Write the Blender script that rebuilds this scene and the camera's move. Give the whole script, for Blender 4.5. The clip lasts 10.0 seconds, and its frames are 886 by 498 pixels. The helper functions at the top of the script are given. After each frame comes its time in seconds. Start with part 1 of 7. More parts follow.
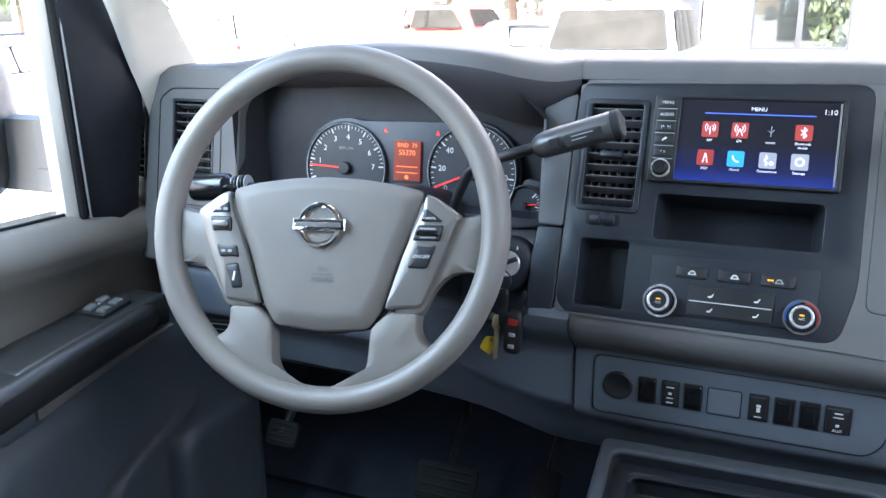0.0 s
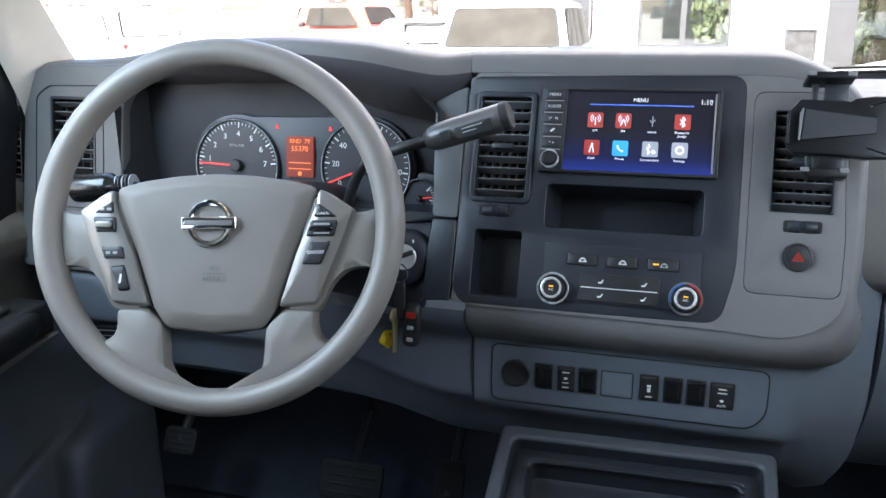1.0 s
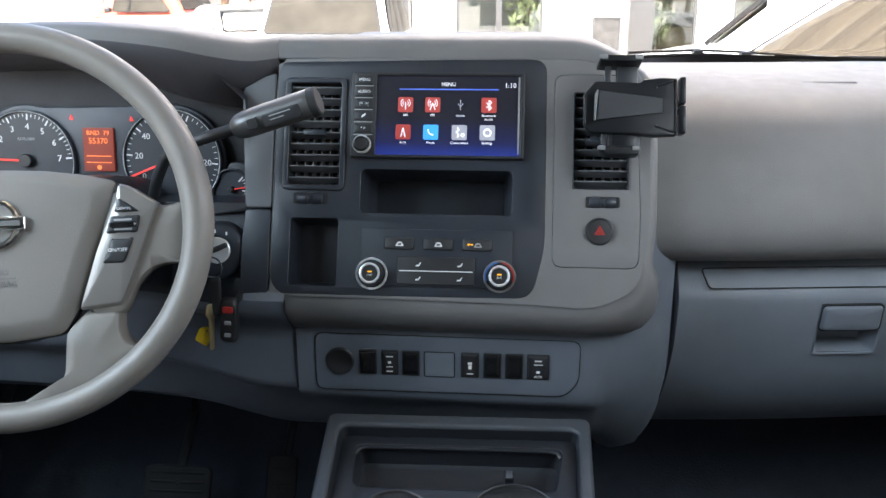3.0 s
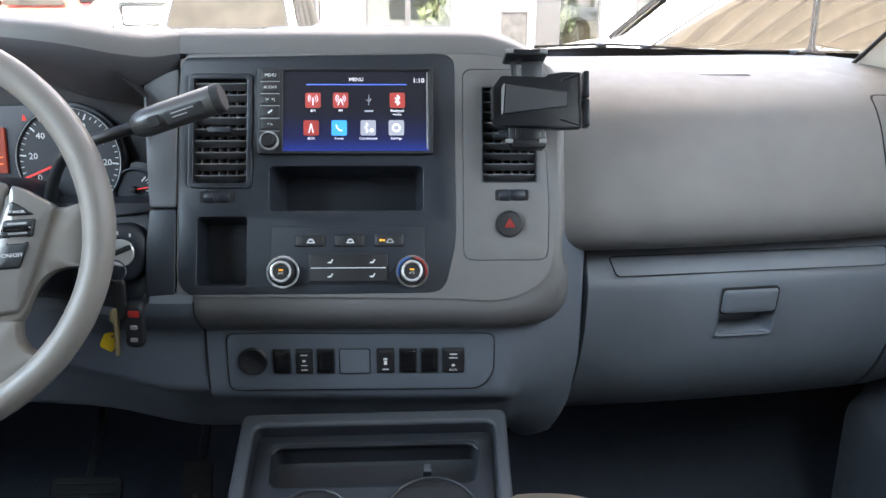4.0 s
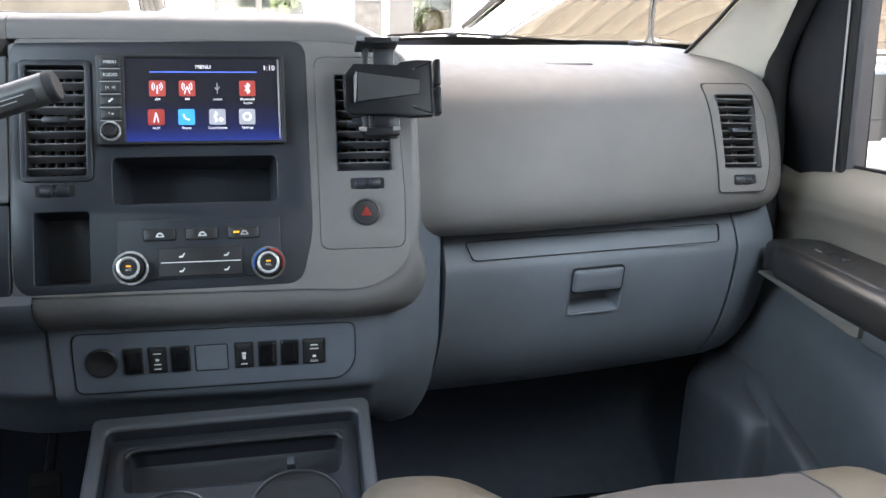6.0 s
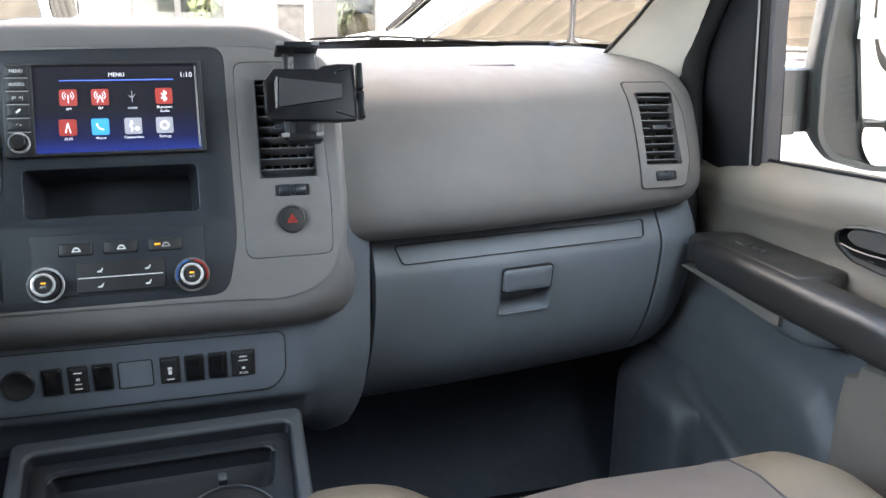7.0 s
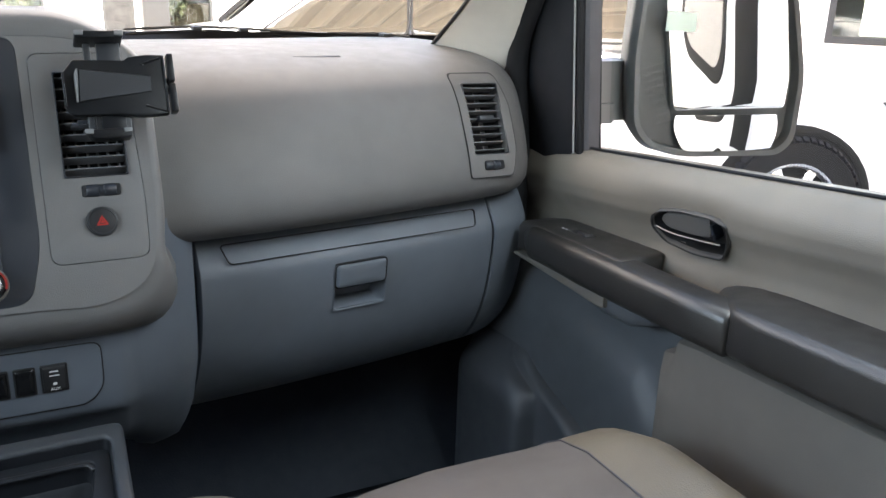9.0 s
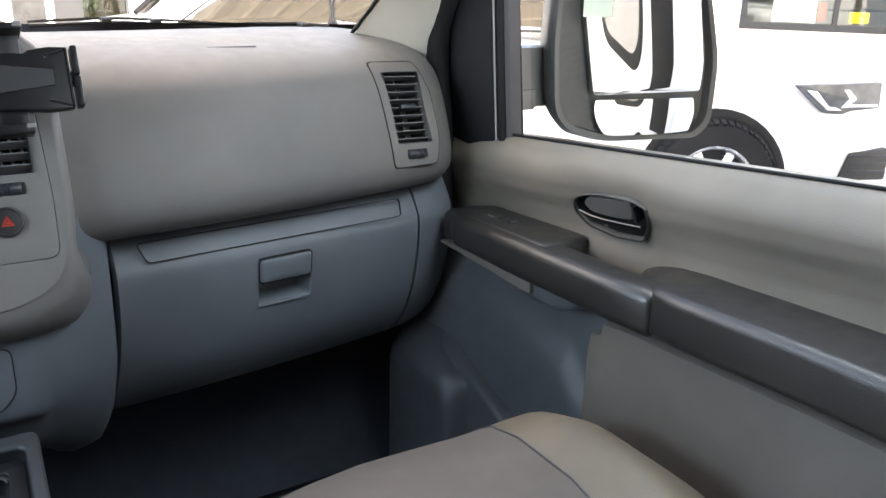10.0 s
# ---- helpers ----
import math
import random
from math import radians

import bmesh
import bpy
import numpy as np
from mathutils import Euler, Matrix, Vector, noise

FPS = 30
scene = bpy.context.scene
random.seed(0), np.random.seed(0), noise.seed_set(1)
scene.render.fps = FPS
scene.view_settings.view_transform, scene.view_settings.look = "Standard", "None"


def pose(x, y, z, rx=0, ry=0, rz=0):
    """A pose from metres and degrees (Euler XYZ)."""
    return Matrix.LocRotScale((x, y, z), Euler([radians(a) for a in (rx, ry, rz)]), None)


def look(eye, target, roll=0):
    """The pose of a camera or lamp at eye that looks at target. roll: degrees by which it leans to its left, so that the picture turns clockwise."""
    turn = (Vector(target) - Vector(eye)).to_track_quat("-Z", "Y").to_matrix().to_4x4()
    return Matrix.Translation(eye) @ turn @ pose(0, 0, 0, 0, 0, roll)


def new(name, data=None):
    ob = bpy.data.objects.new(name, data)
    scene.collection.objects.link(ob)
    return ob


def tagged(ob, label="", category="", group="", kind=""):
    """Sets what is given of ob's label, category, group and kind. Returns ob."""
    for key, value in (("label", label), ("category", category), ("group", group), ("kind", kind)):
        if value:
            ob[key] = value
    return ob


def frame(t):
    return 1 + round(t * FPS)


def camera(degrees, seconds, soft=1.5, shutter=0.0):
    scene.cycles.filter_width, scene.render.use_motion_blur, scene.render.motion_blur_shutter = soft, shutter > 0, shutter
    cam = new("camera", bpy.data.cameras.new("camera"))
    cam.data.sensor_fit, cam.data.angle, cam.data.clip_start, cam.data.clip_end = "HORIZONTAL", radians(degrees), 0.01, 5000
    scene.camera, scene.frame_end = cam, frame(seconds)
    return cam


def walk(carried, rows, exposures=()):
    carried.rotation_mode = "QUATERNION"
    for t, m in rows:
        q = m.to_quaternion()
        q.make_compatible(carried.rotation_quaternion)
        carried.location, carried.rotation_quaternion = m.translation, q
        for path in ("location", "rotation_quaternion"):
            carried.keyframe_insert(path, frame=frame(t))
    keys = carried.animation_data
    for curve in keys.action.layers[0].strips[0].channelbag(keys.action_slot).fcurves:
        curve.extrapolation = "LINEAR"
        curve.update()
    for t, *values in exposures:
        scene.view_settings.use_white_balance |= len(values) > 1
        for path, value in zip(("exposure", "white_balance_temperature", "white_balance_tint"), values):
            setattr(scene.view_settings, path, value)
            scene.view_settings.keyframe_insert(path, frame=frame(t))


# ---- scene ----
cam = camera(56.1, 10.0)
PATH = [
    (0, (0.055, -0.986, 1.692), (-0.707, 0.782, 1.149), -0.6),
    (0.5, (0.056, -0.986, 1.691), (-0.582, 0.83, 1.148), -0.4),
    (1, (0.064, -0.985, 1.687), (-0.479, 0.86, 1.138), -0.5),
    (1.5, (0.068, -0.984, 1.687), (-0.382, 0.885, 1.136), -0.6),
    (2, (0.072, -0.982, 1.686), (-0.28, 0.905, 1.124), -0.4),
    (2.5, (0.077, -0.979, 1.684), (-0.176, 0.921, 1.113), -0.1),
    (4, (0.085, -0.979, 1.685), (0.139, 0.931, 1.094), 0.2),
    (4.5, (0.085, -0.981, 1.685), (0.228, 0.923, 1.089), 0.7),
    (5, (0.087, -0.983, 1.684), (0.32, 0.909, 1.08), 1.1),
    (5.5, (0.088, -0.983, 1.684), (0.398, 0.897, 1.074), 1.5),
    (7, (0.094, -0.978, 1.684), (0.636, 0.851, 1.082), 0.9),
    (7.5, (0.098, -0.974, 1.683), (0.729, 0.828, 1.085), 1.2),
    (8, (0.102, -0.972, 1.683), (0.82, 0.796, 1.085), 1.3),
    (8.5, (0.113, -0.972, 1.682), (0.9, 0.763, 1.073), 1.5),
    (9, (0.123, -0.974, 1.682), (0.994, 0.72, 1.071), 1.8),
    (9.5, (0.127, -0.974, 1.681), (1.073, 0.676, 1.062), 2.2),
    (10, (0.134, -0.973, 1.679), (1.143, 0.635, 1.051), 1.4),
]
EV = 3.50
LIGHT = [(0, EV + 0.34, 6020, 14), (1, EV + 0.10, 6360, 14), (2.5, EV + 0.04, 6780, 14), (4.5, EV + 0.32, 6720, 14), (7, EV + 0.34, 6950, 14), (7.8, EV + 0.20, 6920, 14), (8.5, EV - 0.10, 6980, 14), (9.2, EV - 0.05, 7020, 14), (10, EV - 0.06, 7050, 14)]
walk(cam, [(t, look(eye, target, roll)) for t, eye, target, roll in PATH], LIGHT)

# ---- world and sun ----
world = bpy.data.worlds.new("sky")
scene.world = world
world.use_nodes = True
wn = world.node_tree.nodes
sky = wn.new("ShaderNodeTexSky")
sky.sky_type, sky.sun_disc = "NISHITA", False
sky.dust_density = 4.0
sky.sun_elevation, sky.sun_rotation = radians(52), radians(187)
wn["Background"].inputs[1].default_value = 0.15
world.node_tree.links.new(sky.outputs[0], wn["Background"].inputs[0])
sun = new("sun", bpy.data.lights.new("sun", "SUN"))
sun.data.energy, sun.data.angle, sun.data.color = 2.6, radians(0.6), (1.0, 0.95, 0.88)
sun.matrix_basis = look((0, 0, 0), (math.sin(radians(7)) * math.cos(radians(52)), math.cos(radians(7)) * math.cos(radians(52)), -math.sin(radians(52))))


def sky_lamp(name, where, aim, width, height, watts, color):
    """Added stand-in lamp for sky light in a window opening, above eye line."""
    lamp = new(name, bpy.data.lights.new(name, "AREA"))
    lamp.data.shape, lamp.data.size, lamp.data.size_y = "RECTANGLE", width, height
    lamp.data.energy, lamp.data.color = watts, color
    lamp.matrix_basis = look(where, aim)


sky_lamp("windscreen_daylight", (0.14, 0.30, 1.855), (0.14, 0.13, 1.30), 1.34, 0.20, 0.74, (1.0, 0.80, 0.55))
sky_lamp("right_window_daylight", (0.80, -0.58, 1.92), (0.22, -0.34, 1.40), 0.62, 0.26, 0.72, (0.74, 0.89, 1.0))
sky_lamp("left_window_daylight", (-0.80, -0.60, 1.92), (0.0, -0.44, 1.40), 0.55, 0.26, 1.0, (0.60, 0.83, 1.0))


# ---- materials ----
def material(name, color, rough=0.5, metal=0.0, grain=0.0, grain_scale=900.0, vary=0.12, vary_scale=6.0, emit=0.0, coat=0.0, per_object=0.0):
    m = bpy.data.materials.new(name)
    m.use_nodes = True
    nt = m.node_tree
    b = nt.nodes["Principled BSDF"]
    b.inputs["Roughness"].default_value, b.inputs["Metallic"].default_value = rough, metal
    b.inputs["Coat Weight"].default_value = coat
    tc = nt.nodes.new("ShaderNodeTexCoord")
    if vary > 0 or per_object > 0:
        n = nt.nodes.new("ShaderNodeTexNoise")
        n.inputs["Scale"].default_value, n.inputs["Detail"].default_value = vary_scale, 5.0
        nt.links.new(tc.outputs["Object"], n.inputs["Vector"])
        ramp = nt.nodes.new("ShaderNodeMapRange")
        ramp.inputs[1].default_value, ramp.inputs[2].default_value = 0.3, 0.7
        ramp.inputs[3].default_value, ramp.inputs[4].default_value = 1 - vary, 1 + vary
        nt.links.new(n.outputs["Fac"], ramp.inputs[0])
        mul = nt.nodes.new("ShaderNodeVectorMath")
        mul.operation = "SCALE"
        mul.inputs[0].default_value = color
        nt.links.new(ramp.outputs[0], mul.inputs["Scale"])
        nt.links.new(mul.outputs[0], b.inputs["Base Color"])
        rr_ = nt.nodes.new("ShaderNodeMapRange")
        rr_.inputs[1].default_value, rr_.inputs[2].default_value = 0.3, 0.7
        rr_.inputs[3].default_value, rr_.inputs[4].default_value = max(0.02, rough - 0.06), min(1, rough + 0.06)
        n2 = nt.nodes.new("ShaderNodeTexNoise")
        n2.inputs["Scale"].default_value = vary_scale * 7
        nt.links.new(tc.outputs["Object"], n2.inputs["Vector"])
        nt.links.new(n2.outputs["Fac"], rr_.inputs[0])
        nt.links.new(rr_.outputs[0], b.inputs["Roughness"])
    else:
        b.inputs["Base Color"].default_value = (*color, 1)
    if grain > 0:
        v = nt.nodes.new("ShaderNodeTexVoronoi")
        v.inputs["Scale"].default_value = grain_scale
        nt.links.new(tc.outputs["Object"], v.inputs["Vector"])
        bump = nt.nodes.new("ShaderNodeBump")
        bump.inputs["Strength"].default_value, bump.inputs["Distance"].default_value = grain, 0.0004
        nt.links.new(v.outputs["Distance"], bump.inputs["Height"])
        nt.links.new(bump.outputs[0], b.inputs["Normal"])
    if emit > 0:
        b.inputs["Emission Color"].default_value, b.inputs["Emission Strength"].default_value = (*color, 1), emit
    return m


def glass(name, tint=(1, 1, 1), rough=0.0, clear=0.9, mirror=0.04):
    """Thin pane: mostly clear with a mirror share by Fresnel."""
    m = bpy.data.materials.new(name)
    m.use_nodes = True
    nt = m.node_tree
    nt.nodes.clear()
    out, mix, lw = nt.nodes.new("ShaderNodeOutputMaterial"), nt.nodes.new("ShaderNodeMixShader"), nt.nodes.new("ShaderNodeLayerWeight")
    tr, gl = nt.nodes.new("ShaderNodeBsdfTransparent"), nt.nodes.new("ShaderNodeBsdfGlossy")
    pw, ml = nt.nodes.new("ShaderNodeMath"), nt.nodes.new("ShaderNodeMath")
    pw.operation, ml.operation = "POWER", "MULTIPLY_ADD"
    pw.inputs[1].default_value, ml.inputs[1].default_value, ml.inputs[2].default_value = 5.0, 0.9, mirror
    lw.inputs[0].default_value = 0.5
    tr.inputs[0].default_value = (tint[0] * clear, tint[1] * clear, tint[2] * clear, 1)
    gl.inputs["Roughness"].default_value = rough
    nt.links.new(lw.outputs["Facing"], pw.inputs[0])
    nt.links.new(pw.outputs[0], ml.inputs[0])
    nt.links.new(ml.outputs[0], mix.inputs[0])
    nt.links.new(tr.outputs[0], mix.inputs[1])
    nt.links.new(gl.outputs[0], mix.inputs[2])
    nt.links.new(mix.outputs[0], out.inputs[0])
    return m


GREY = material("grey_dash_plastic", (0.118, 0.1145, 0.112), 0.60, grain=0.35)
# Bluer than GREY: cool light from the side windows put into colour.
GREY_LOW = material("grey_lower_plastic", (0.119, 0.136, 0.158), 0.56, grain=0.4)
# Same plastic as GREY_LOW; weaker light is put into a darker copy.
GREY_SHADED = material("shaded_lower_plastic", (0.100, 0.115, 0.136), 0.56, grain=0.4)
DARK = material("charcoal_panel_plastic", (0.0155, 0.0185, 0.0250), 0.42, grain=0.2)
CONSOLE = material("dark_console_plastic", (0.040, 0.044, 0.051), 0.5, grain=0.4)
TRAY = material("charcoal_tray_plastic", (0.014, 0.016, 0.020), 0.42, grain=0.3)
# Black louvres coloured grey for the light caught along their edges.
SLAT = material("lit_edge_louvre", (0.098, 0.100, 0.105), 0.38, vary=0.1)
BLACK = material("black_plastic", (0.012, 0.012, 0.013), 0.5, vary=0.2)
SHINY = material("glossy_black_plastic", (0.007, 0.007, 0.008), 0.22, vary=0.1)
# Darker copy of the dash grey; shade under the hood put into colour.
HOODLOW = material("shade_dark_hood_plastic", (0.062, 0.059, 0.064), 0.55, grain=0.3)
CHEEK = material("slate_cheek_plastic", (0.080, 0.083, 0.089), 0.5, grain=0.4)
BEZEL_GREY = material("grey_handle_plastic", (0.105, 0.101, 0.096), 0.5, grain=0.3)
KICK = material("dark_grey_kick_plastic", (0.062, 0.067, 0.076), 0.5, grain=0.4)
SAIL = material("matt_black_corner_trim", (0.0125, 0.0132, 0.0160), 0.70, grain=0.3)
SAIL.node_tree.nodes["Principled BSDF"].inputs["Specular IOR Level"].default_value = 0.22
RINGS = material("bright_silver_ring", (0.60, 0.60, 0.60), 0.28, 0.40, vary=0.03)
LINING = material("dark_hood_lining", (0.019, 0.019, 0.022), 0.7)
PIT = material("black_recess_plastic", (0.008, 0.008, 0.009), 0.8)
GLOSS = material("piano_black", (0.008, 0.008, 0.009), 0.12, vary=0.0)
URETHANE = material("grey_wheel_urethane", (0.166, 0.149, 0.131), 0.43, grain=0.3, grain_scale=1300)
COVER = material("grey_airbag_cover_plastic", (0.156, 0.140, 0.123), 0.55, grain=0.4)
SILVER = material("satin_silver_paint", (0.22, 0.205, 0.19), 0.36, 0.45, vary=0.05)
CHROME = material("chrome", (0.75, 0.76, 0.78), 0.08, 1.0, vary=0.0)
BEIGE = material("beige_pillar_trim", (0.62, 0.585, 0.515), 0.7, grain=0.3)
DOORTRIM = material("grey_beige_door_trim", (0.186, 0.166, 0.140), 0.50, grain=0.4)
DOORLOW = material("slate_lower_door_trim", (0.078, 0.085, 0.093), 0.5, grain=0.4)
POCKET = material("grey_pocket_trim", (0.142, 0.131, 0.116), 0.5, grain=0.4)
ARM = material("dark_brown_armrest_vinyl", (0.020, 0.0185, 0.0175), 0.40, grain=0.5, grain_scale=700)
ARM.node_tree.nodes["Principled BSDF"].inputs["Specular IOR Level"].default_value = 0.9
SEAT = material("grey_seat_cloth", (0.106, 0.089, 0.080), 0.85, grain=0.6, grain_scale=1500)
SEATVINYL = material("taupe_seat_vinyl", (0.128, 0.105, 0.077), 0.46, grain=0.5, grain_scale=600)
HEADLINER = material("grey_headliner_cloth", (0.22, 0.213, 0.20), 0.9, grain=0.4)
# Lifted and blued: lens haze over the dark footwell put into colour.
CARPET = material("black_floor_vinyl", (0.021, 0.027, 0.037), 0.85, grain=0.6, grain_scale=300)
RUBBER = material("black_rubber", (0.010, 0.010, 0.011), 0.65)
RUBBER.node_tree.nodes["Principled BSDF"].inputs["Specular IOR Level"].default_value = 0.25
# White marks with a faint glow of their own.
WHITE_INK = material("white_ink", (0.6, 0.6, 0.6), 0.6, vary=0.0, emit=0.008)
GREY_INK = material("grey_ink", (0.28, 0.28, 0.28), 0.6, vary=0.0)
RED = material("red_hazard_plastic", (0.35, 0.02, 0.015), 0.4, vary=0.0)
YELLOW = material("yellow_tag_plastic", (0.75, 0.52, 0.01), 0.5)
BRASS = material("brass_key", (0.62, 0.50, 0.28), 0.35, 1.0)
BRKT = material("mirror_bracket_plastic", (0.17, 0.168, 0.163), 0.55, grain=0.3)
BEAD = material("pale_grey_seal_bead", (0.28, 0.275, 0.265), 0.55, grain=0.3)
PANE = glass("clear_window_glass", (0.97, 1.0, 0.98), 0.0, 0.86)
OFFICE_PANE = glass("reflecting_office_glass", (0.95, 1.0, 0.97), 0.0, 0.8, 0.08)
MIRROR = material("mirror_glass", (0.86, 0.88, 0.88), 0.01, 1.0, vary=0.0)


def glow(name, color, strength):
    return material(name, color, 0.5, vary=0.0, emit=strength)


ORANGE_LCD, AMBER, NEEDLE, WARN = glow("orange_lcd", (0.17, 0.017, 0.004), 0.0480), glow("amber_lamp", (1.0, 0.40, 0.02), 0.0640), glow("red_needle", (0.9, 0.04, 0.03), 0.0400), glow("red_warning_lamp", (0.9, 0.03, 0.02), 0.0480)
LCD_DARK = glow("bright_lcd_segments", (1.0, 0.20, 0.04), 0.0620)
WORLD = {}


# ---- mesh helpers ----
def thing(name, base, label, category, group="", kind=""):
    ob = new(name)
    ob.matrix_basis = Matrix.Translation(base)
    ob.empty_display_size = 0.02
    WORLD[ob] = ob.matrix_basis.copy()
    return tagged(ob, label, category, group, kind)


def mesh_of(bm, smooth=True):
    me = bpy.data.meshes.new("mesh")
    bmesh.ops.recalc_face_normals(bm, faces=bm.faces)
    bm.to_mesh(me)
    bm.free()
    return me


def shade(me, angle=35):
    me.polygons.foreach_set("use_smooth", [True] * len(me.polygons))
    me.set_sharp_from_angle(angle=radians(angle))


def part(name, data, mat, parent, label="", m=None, angle=35):
    me = mesh_of(data) if isinstance(data, bmesh.types.BMesh) else data
    me.name = name
    if not me.materials:
        me.materials.append(mat)
    shade(me, angle)
    ob = new(name, me)
    ob.matrix_basis = m if m is not None else Matrix.Identity(4)
    if parent is not None:
        ob.parent = parent
        ob.matrix_parent_inverse = WORLD[parent].inverted()
    WORLD[ob] = ob.matrix_basis.copy()
    if label:
        ob["label"] = label
    return ob


def loft(rings, closed=True, cap=True, cap_start=None):
    """A skin over rings of equally many points."""
    bm = bmesh.new()
    vs = [[bm.verts.new(p) for p in ring] for ring in rings]
    n = len(rings[0])
    for a, b in zip(vs, vs[1:]):
        for i in range(n if closed else n - 1):
            bm.faces.new((a[i], a[(i + 1) % n], b[(i + 1) % n], b[i]))
    if closed and cap:
        bm.faces.new(vs[-1])
    if closed and (cap if cap_start is None else cap_start):
        bm.faces.new(list(reversed(vs[0])))
    return bm


def thick(bm, d):
    """Gives an open sheet a thickness d behind it."""
    bmesh.ops.recalc_face_normals(bm, faces=bm.faces)
    bmesh.ops.solidify(bm, geom=bm.faces[:], thickness=d)
    return bm


def rr(cx, cy, w, h, r, n=4):
    """A rounded rectangle, counter-clockwise."""
    pts = []
    r = min(r, w / 2 - 1e-5, h / 2 - 1e-5)
    for sx, sy, a0 in ((1, 1, 0), (-1, 1, 90), (-1, -1, 180), (1, -1, 270)):
        for k in range(n + 1):
            a = radians(a0 + 90 * k / n)
            pts.append((cx + sx * (w / 2 - r) + r * math.cos(a), cy + sy * (h / 2 - r) + r * math.sin(a)))
    return pts


def box_loop(u0, u1, v0, v1, r, n=4):
    return rr((u0 + u1) / 2, (v0 + v1) / 2, abs(u1 - u0), abs(v1 - v0), r, n)


def circle(cx, cy, r, n=28):
    return [(cx + r * math.cos(2 * math.pi * k / n), cy + r * math.sin(2 * math.pi * k / n)) for k in range(n)]


def rounded(poly, r, n=4):
    """A polygon with its corners rounded."""
    out = []
    m = len(poly)
    for i in range(m):
        p, a, b = Vector(poly[i]), Vector(poly[i - 1]), Vector(poly[(i + 1) % m])
        da, db = (a - p), (b - p)
        k = min(r, da.length * 0.45, db.length * 0.45)
        s, e = p + da.normalized() * k, p + db.normalized() * k
        for j in range(n + 1):
            t = j / n
            q = s * (1 - t) ** 2 + p * 2 * t * (1 - t) + e * t * t
            out.append((q.x, q.y))
    return out


def dense(loop, step=0.006):
    """The same outline with points along its long edges."""
    out = []
    for a, b in zip(loop, loop[1:] + loop[:1]):
        n = max(1, int(math.hypot(b[0] - a[0], b[1] - a[1]) / step))
        out += [(a[0] + (b[0] - a[0]) * k / n, a[1] + (b[1] - a[1]) * k / n) for k in range(n)]
    return out


def slab(loops, w0, w1, bevel=0.0, res=2):
    """A plate between heights w0 and w1 with the first loop as outline and the rest as holes."""
    cu = bpy.data.curves.new("plate", "CURVE")
    cu.dimensions, cu.fill_mode = "2D", "BOTH"
    for loop in loops:
        sp = cu.splines.new("POLY")
        sp.points.add(len(loop) - 1)
        for p, q in zip(sp.points, loop):
            p.co = (q[0], q[1], 0, 1)
        sp.use_cyclic_u = True
    d = abs(w1 - w0)
    bevel = min(bevel, d * 0.49)
    cu.extrude, cu.bevel_depth, cu.bevel_resolution, cu.offset = d / 2 - bevel, bevel, res, -bevel
    ob = bpy.data.objects.new("plate", cu)
    me = bpy.data.meshes.new_from_object(ob)
    bpy.data.objects.remove(ob)
    bpy.data.curves.remove(cu)
    me.transform(Matrix.Translation((0, 0, (w0 + w1) / 2)))
    me.materials.clear()
    bm = bmesh.new()
    bm.from_mesh(me)
    bmesh.ops.remove_doubles(bm, verts=bm.verts, dist=2e-6)
    bm.to_mesh(me)
    bm.free()
    return me


def lettering(body, size, depth=0.0003, align="CENTER"):
    cu = bpy.data.curves.new("letters", "FONT")
    cu.body, cu.size, cu.extrude, cu.align_x, cu.align_y = body, size, depth, align, "CENTER"
    cu.resolution_u = 2
    ob = bpy.data.objects.new("letters", cu)
    me = bpy.data.meshes.new_from_object(ob)
    bpy.data.objects.remove(ob)
    bpy.data.curves.remove(cu)
    me.materials.clear()
    return me


def pocket(loop, w0, w1, shrink=0.92):
    """A recess with walls and a floor."""
    cx, cy = sum(p[0] for p in loop) / len(loop), sum(p[1] for p in loop) / len(loop)
    ring = lambda k, w: [(cx + (p[0] - cx) * k, cy + (p[1] - cy) * k, w) for p in loop]
    return loft([ring(1.03, w0), ring(1.0, w0 - 0.0005), ring((1 + shrink) / 2, (w0 + w1) / 2), ring(shrink, w1)], True, True, False)


def pillow(loop, w0, height, edge=0.3, steps=5, sides=0.004):
    """A cushion-topped solid over a loop."""
    cx, cy = sum(p[0] for p in loop) / len(loop), sum(p[1] for p in loop) / len(loop)
    rings = [[(p[0], p[1], w0) for p in loop], [(p[0], p[1], w0 + sides) for p in loop]]
    for k in range(1, steps + 1):
        t = k / steps
        s, h = 1 - edge * t, math.sin(t * math.pi / 2)
        rings.append([(cx + (p[0] - cx) * s, cy + (p[1] - cy) * s, w0 + sides + (height - sides) * h) for p in loop])
    rings.append([(cx + (p[0] - cx) * 0.3, cy + (p[1] - cy) * 0.3, w0 + height * 1.02) for p in loop])
    return loft(rings)


def lathe(profile, n=32, m=None):
    """Turns (radius, height) pairs about the z axis."""
    ring = profile[0][0] > 0.002 and profile[-1][0] > 0.002
    profile = list(profile) + ([profile[0]] if ring else [])
    bm = loft([[(r * math.cos(2 * math.pi * k / n), r * math.sin(2 * math.pi * k / n), h) for k in range(n)] for r, h in profile], True, not ring)
    if ring:
        bmesh.ops.remove_doubles(bm, verts=bm.verts, dist=1e-6)
    if m is not None:
        bmesh.ops.transform(bm, matrix=m, verts=bm.verts)
    return bm


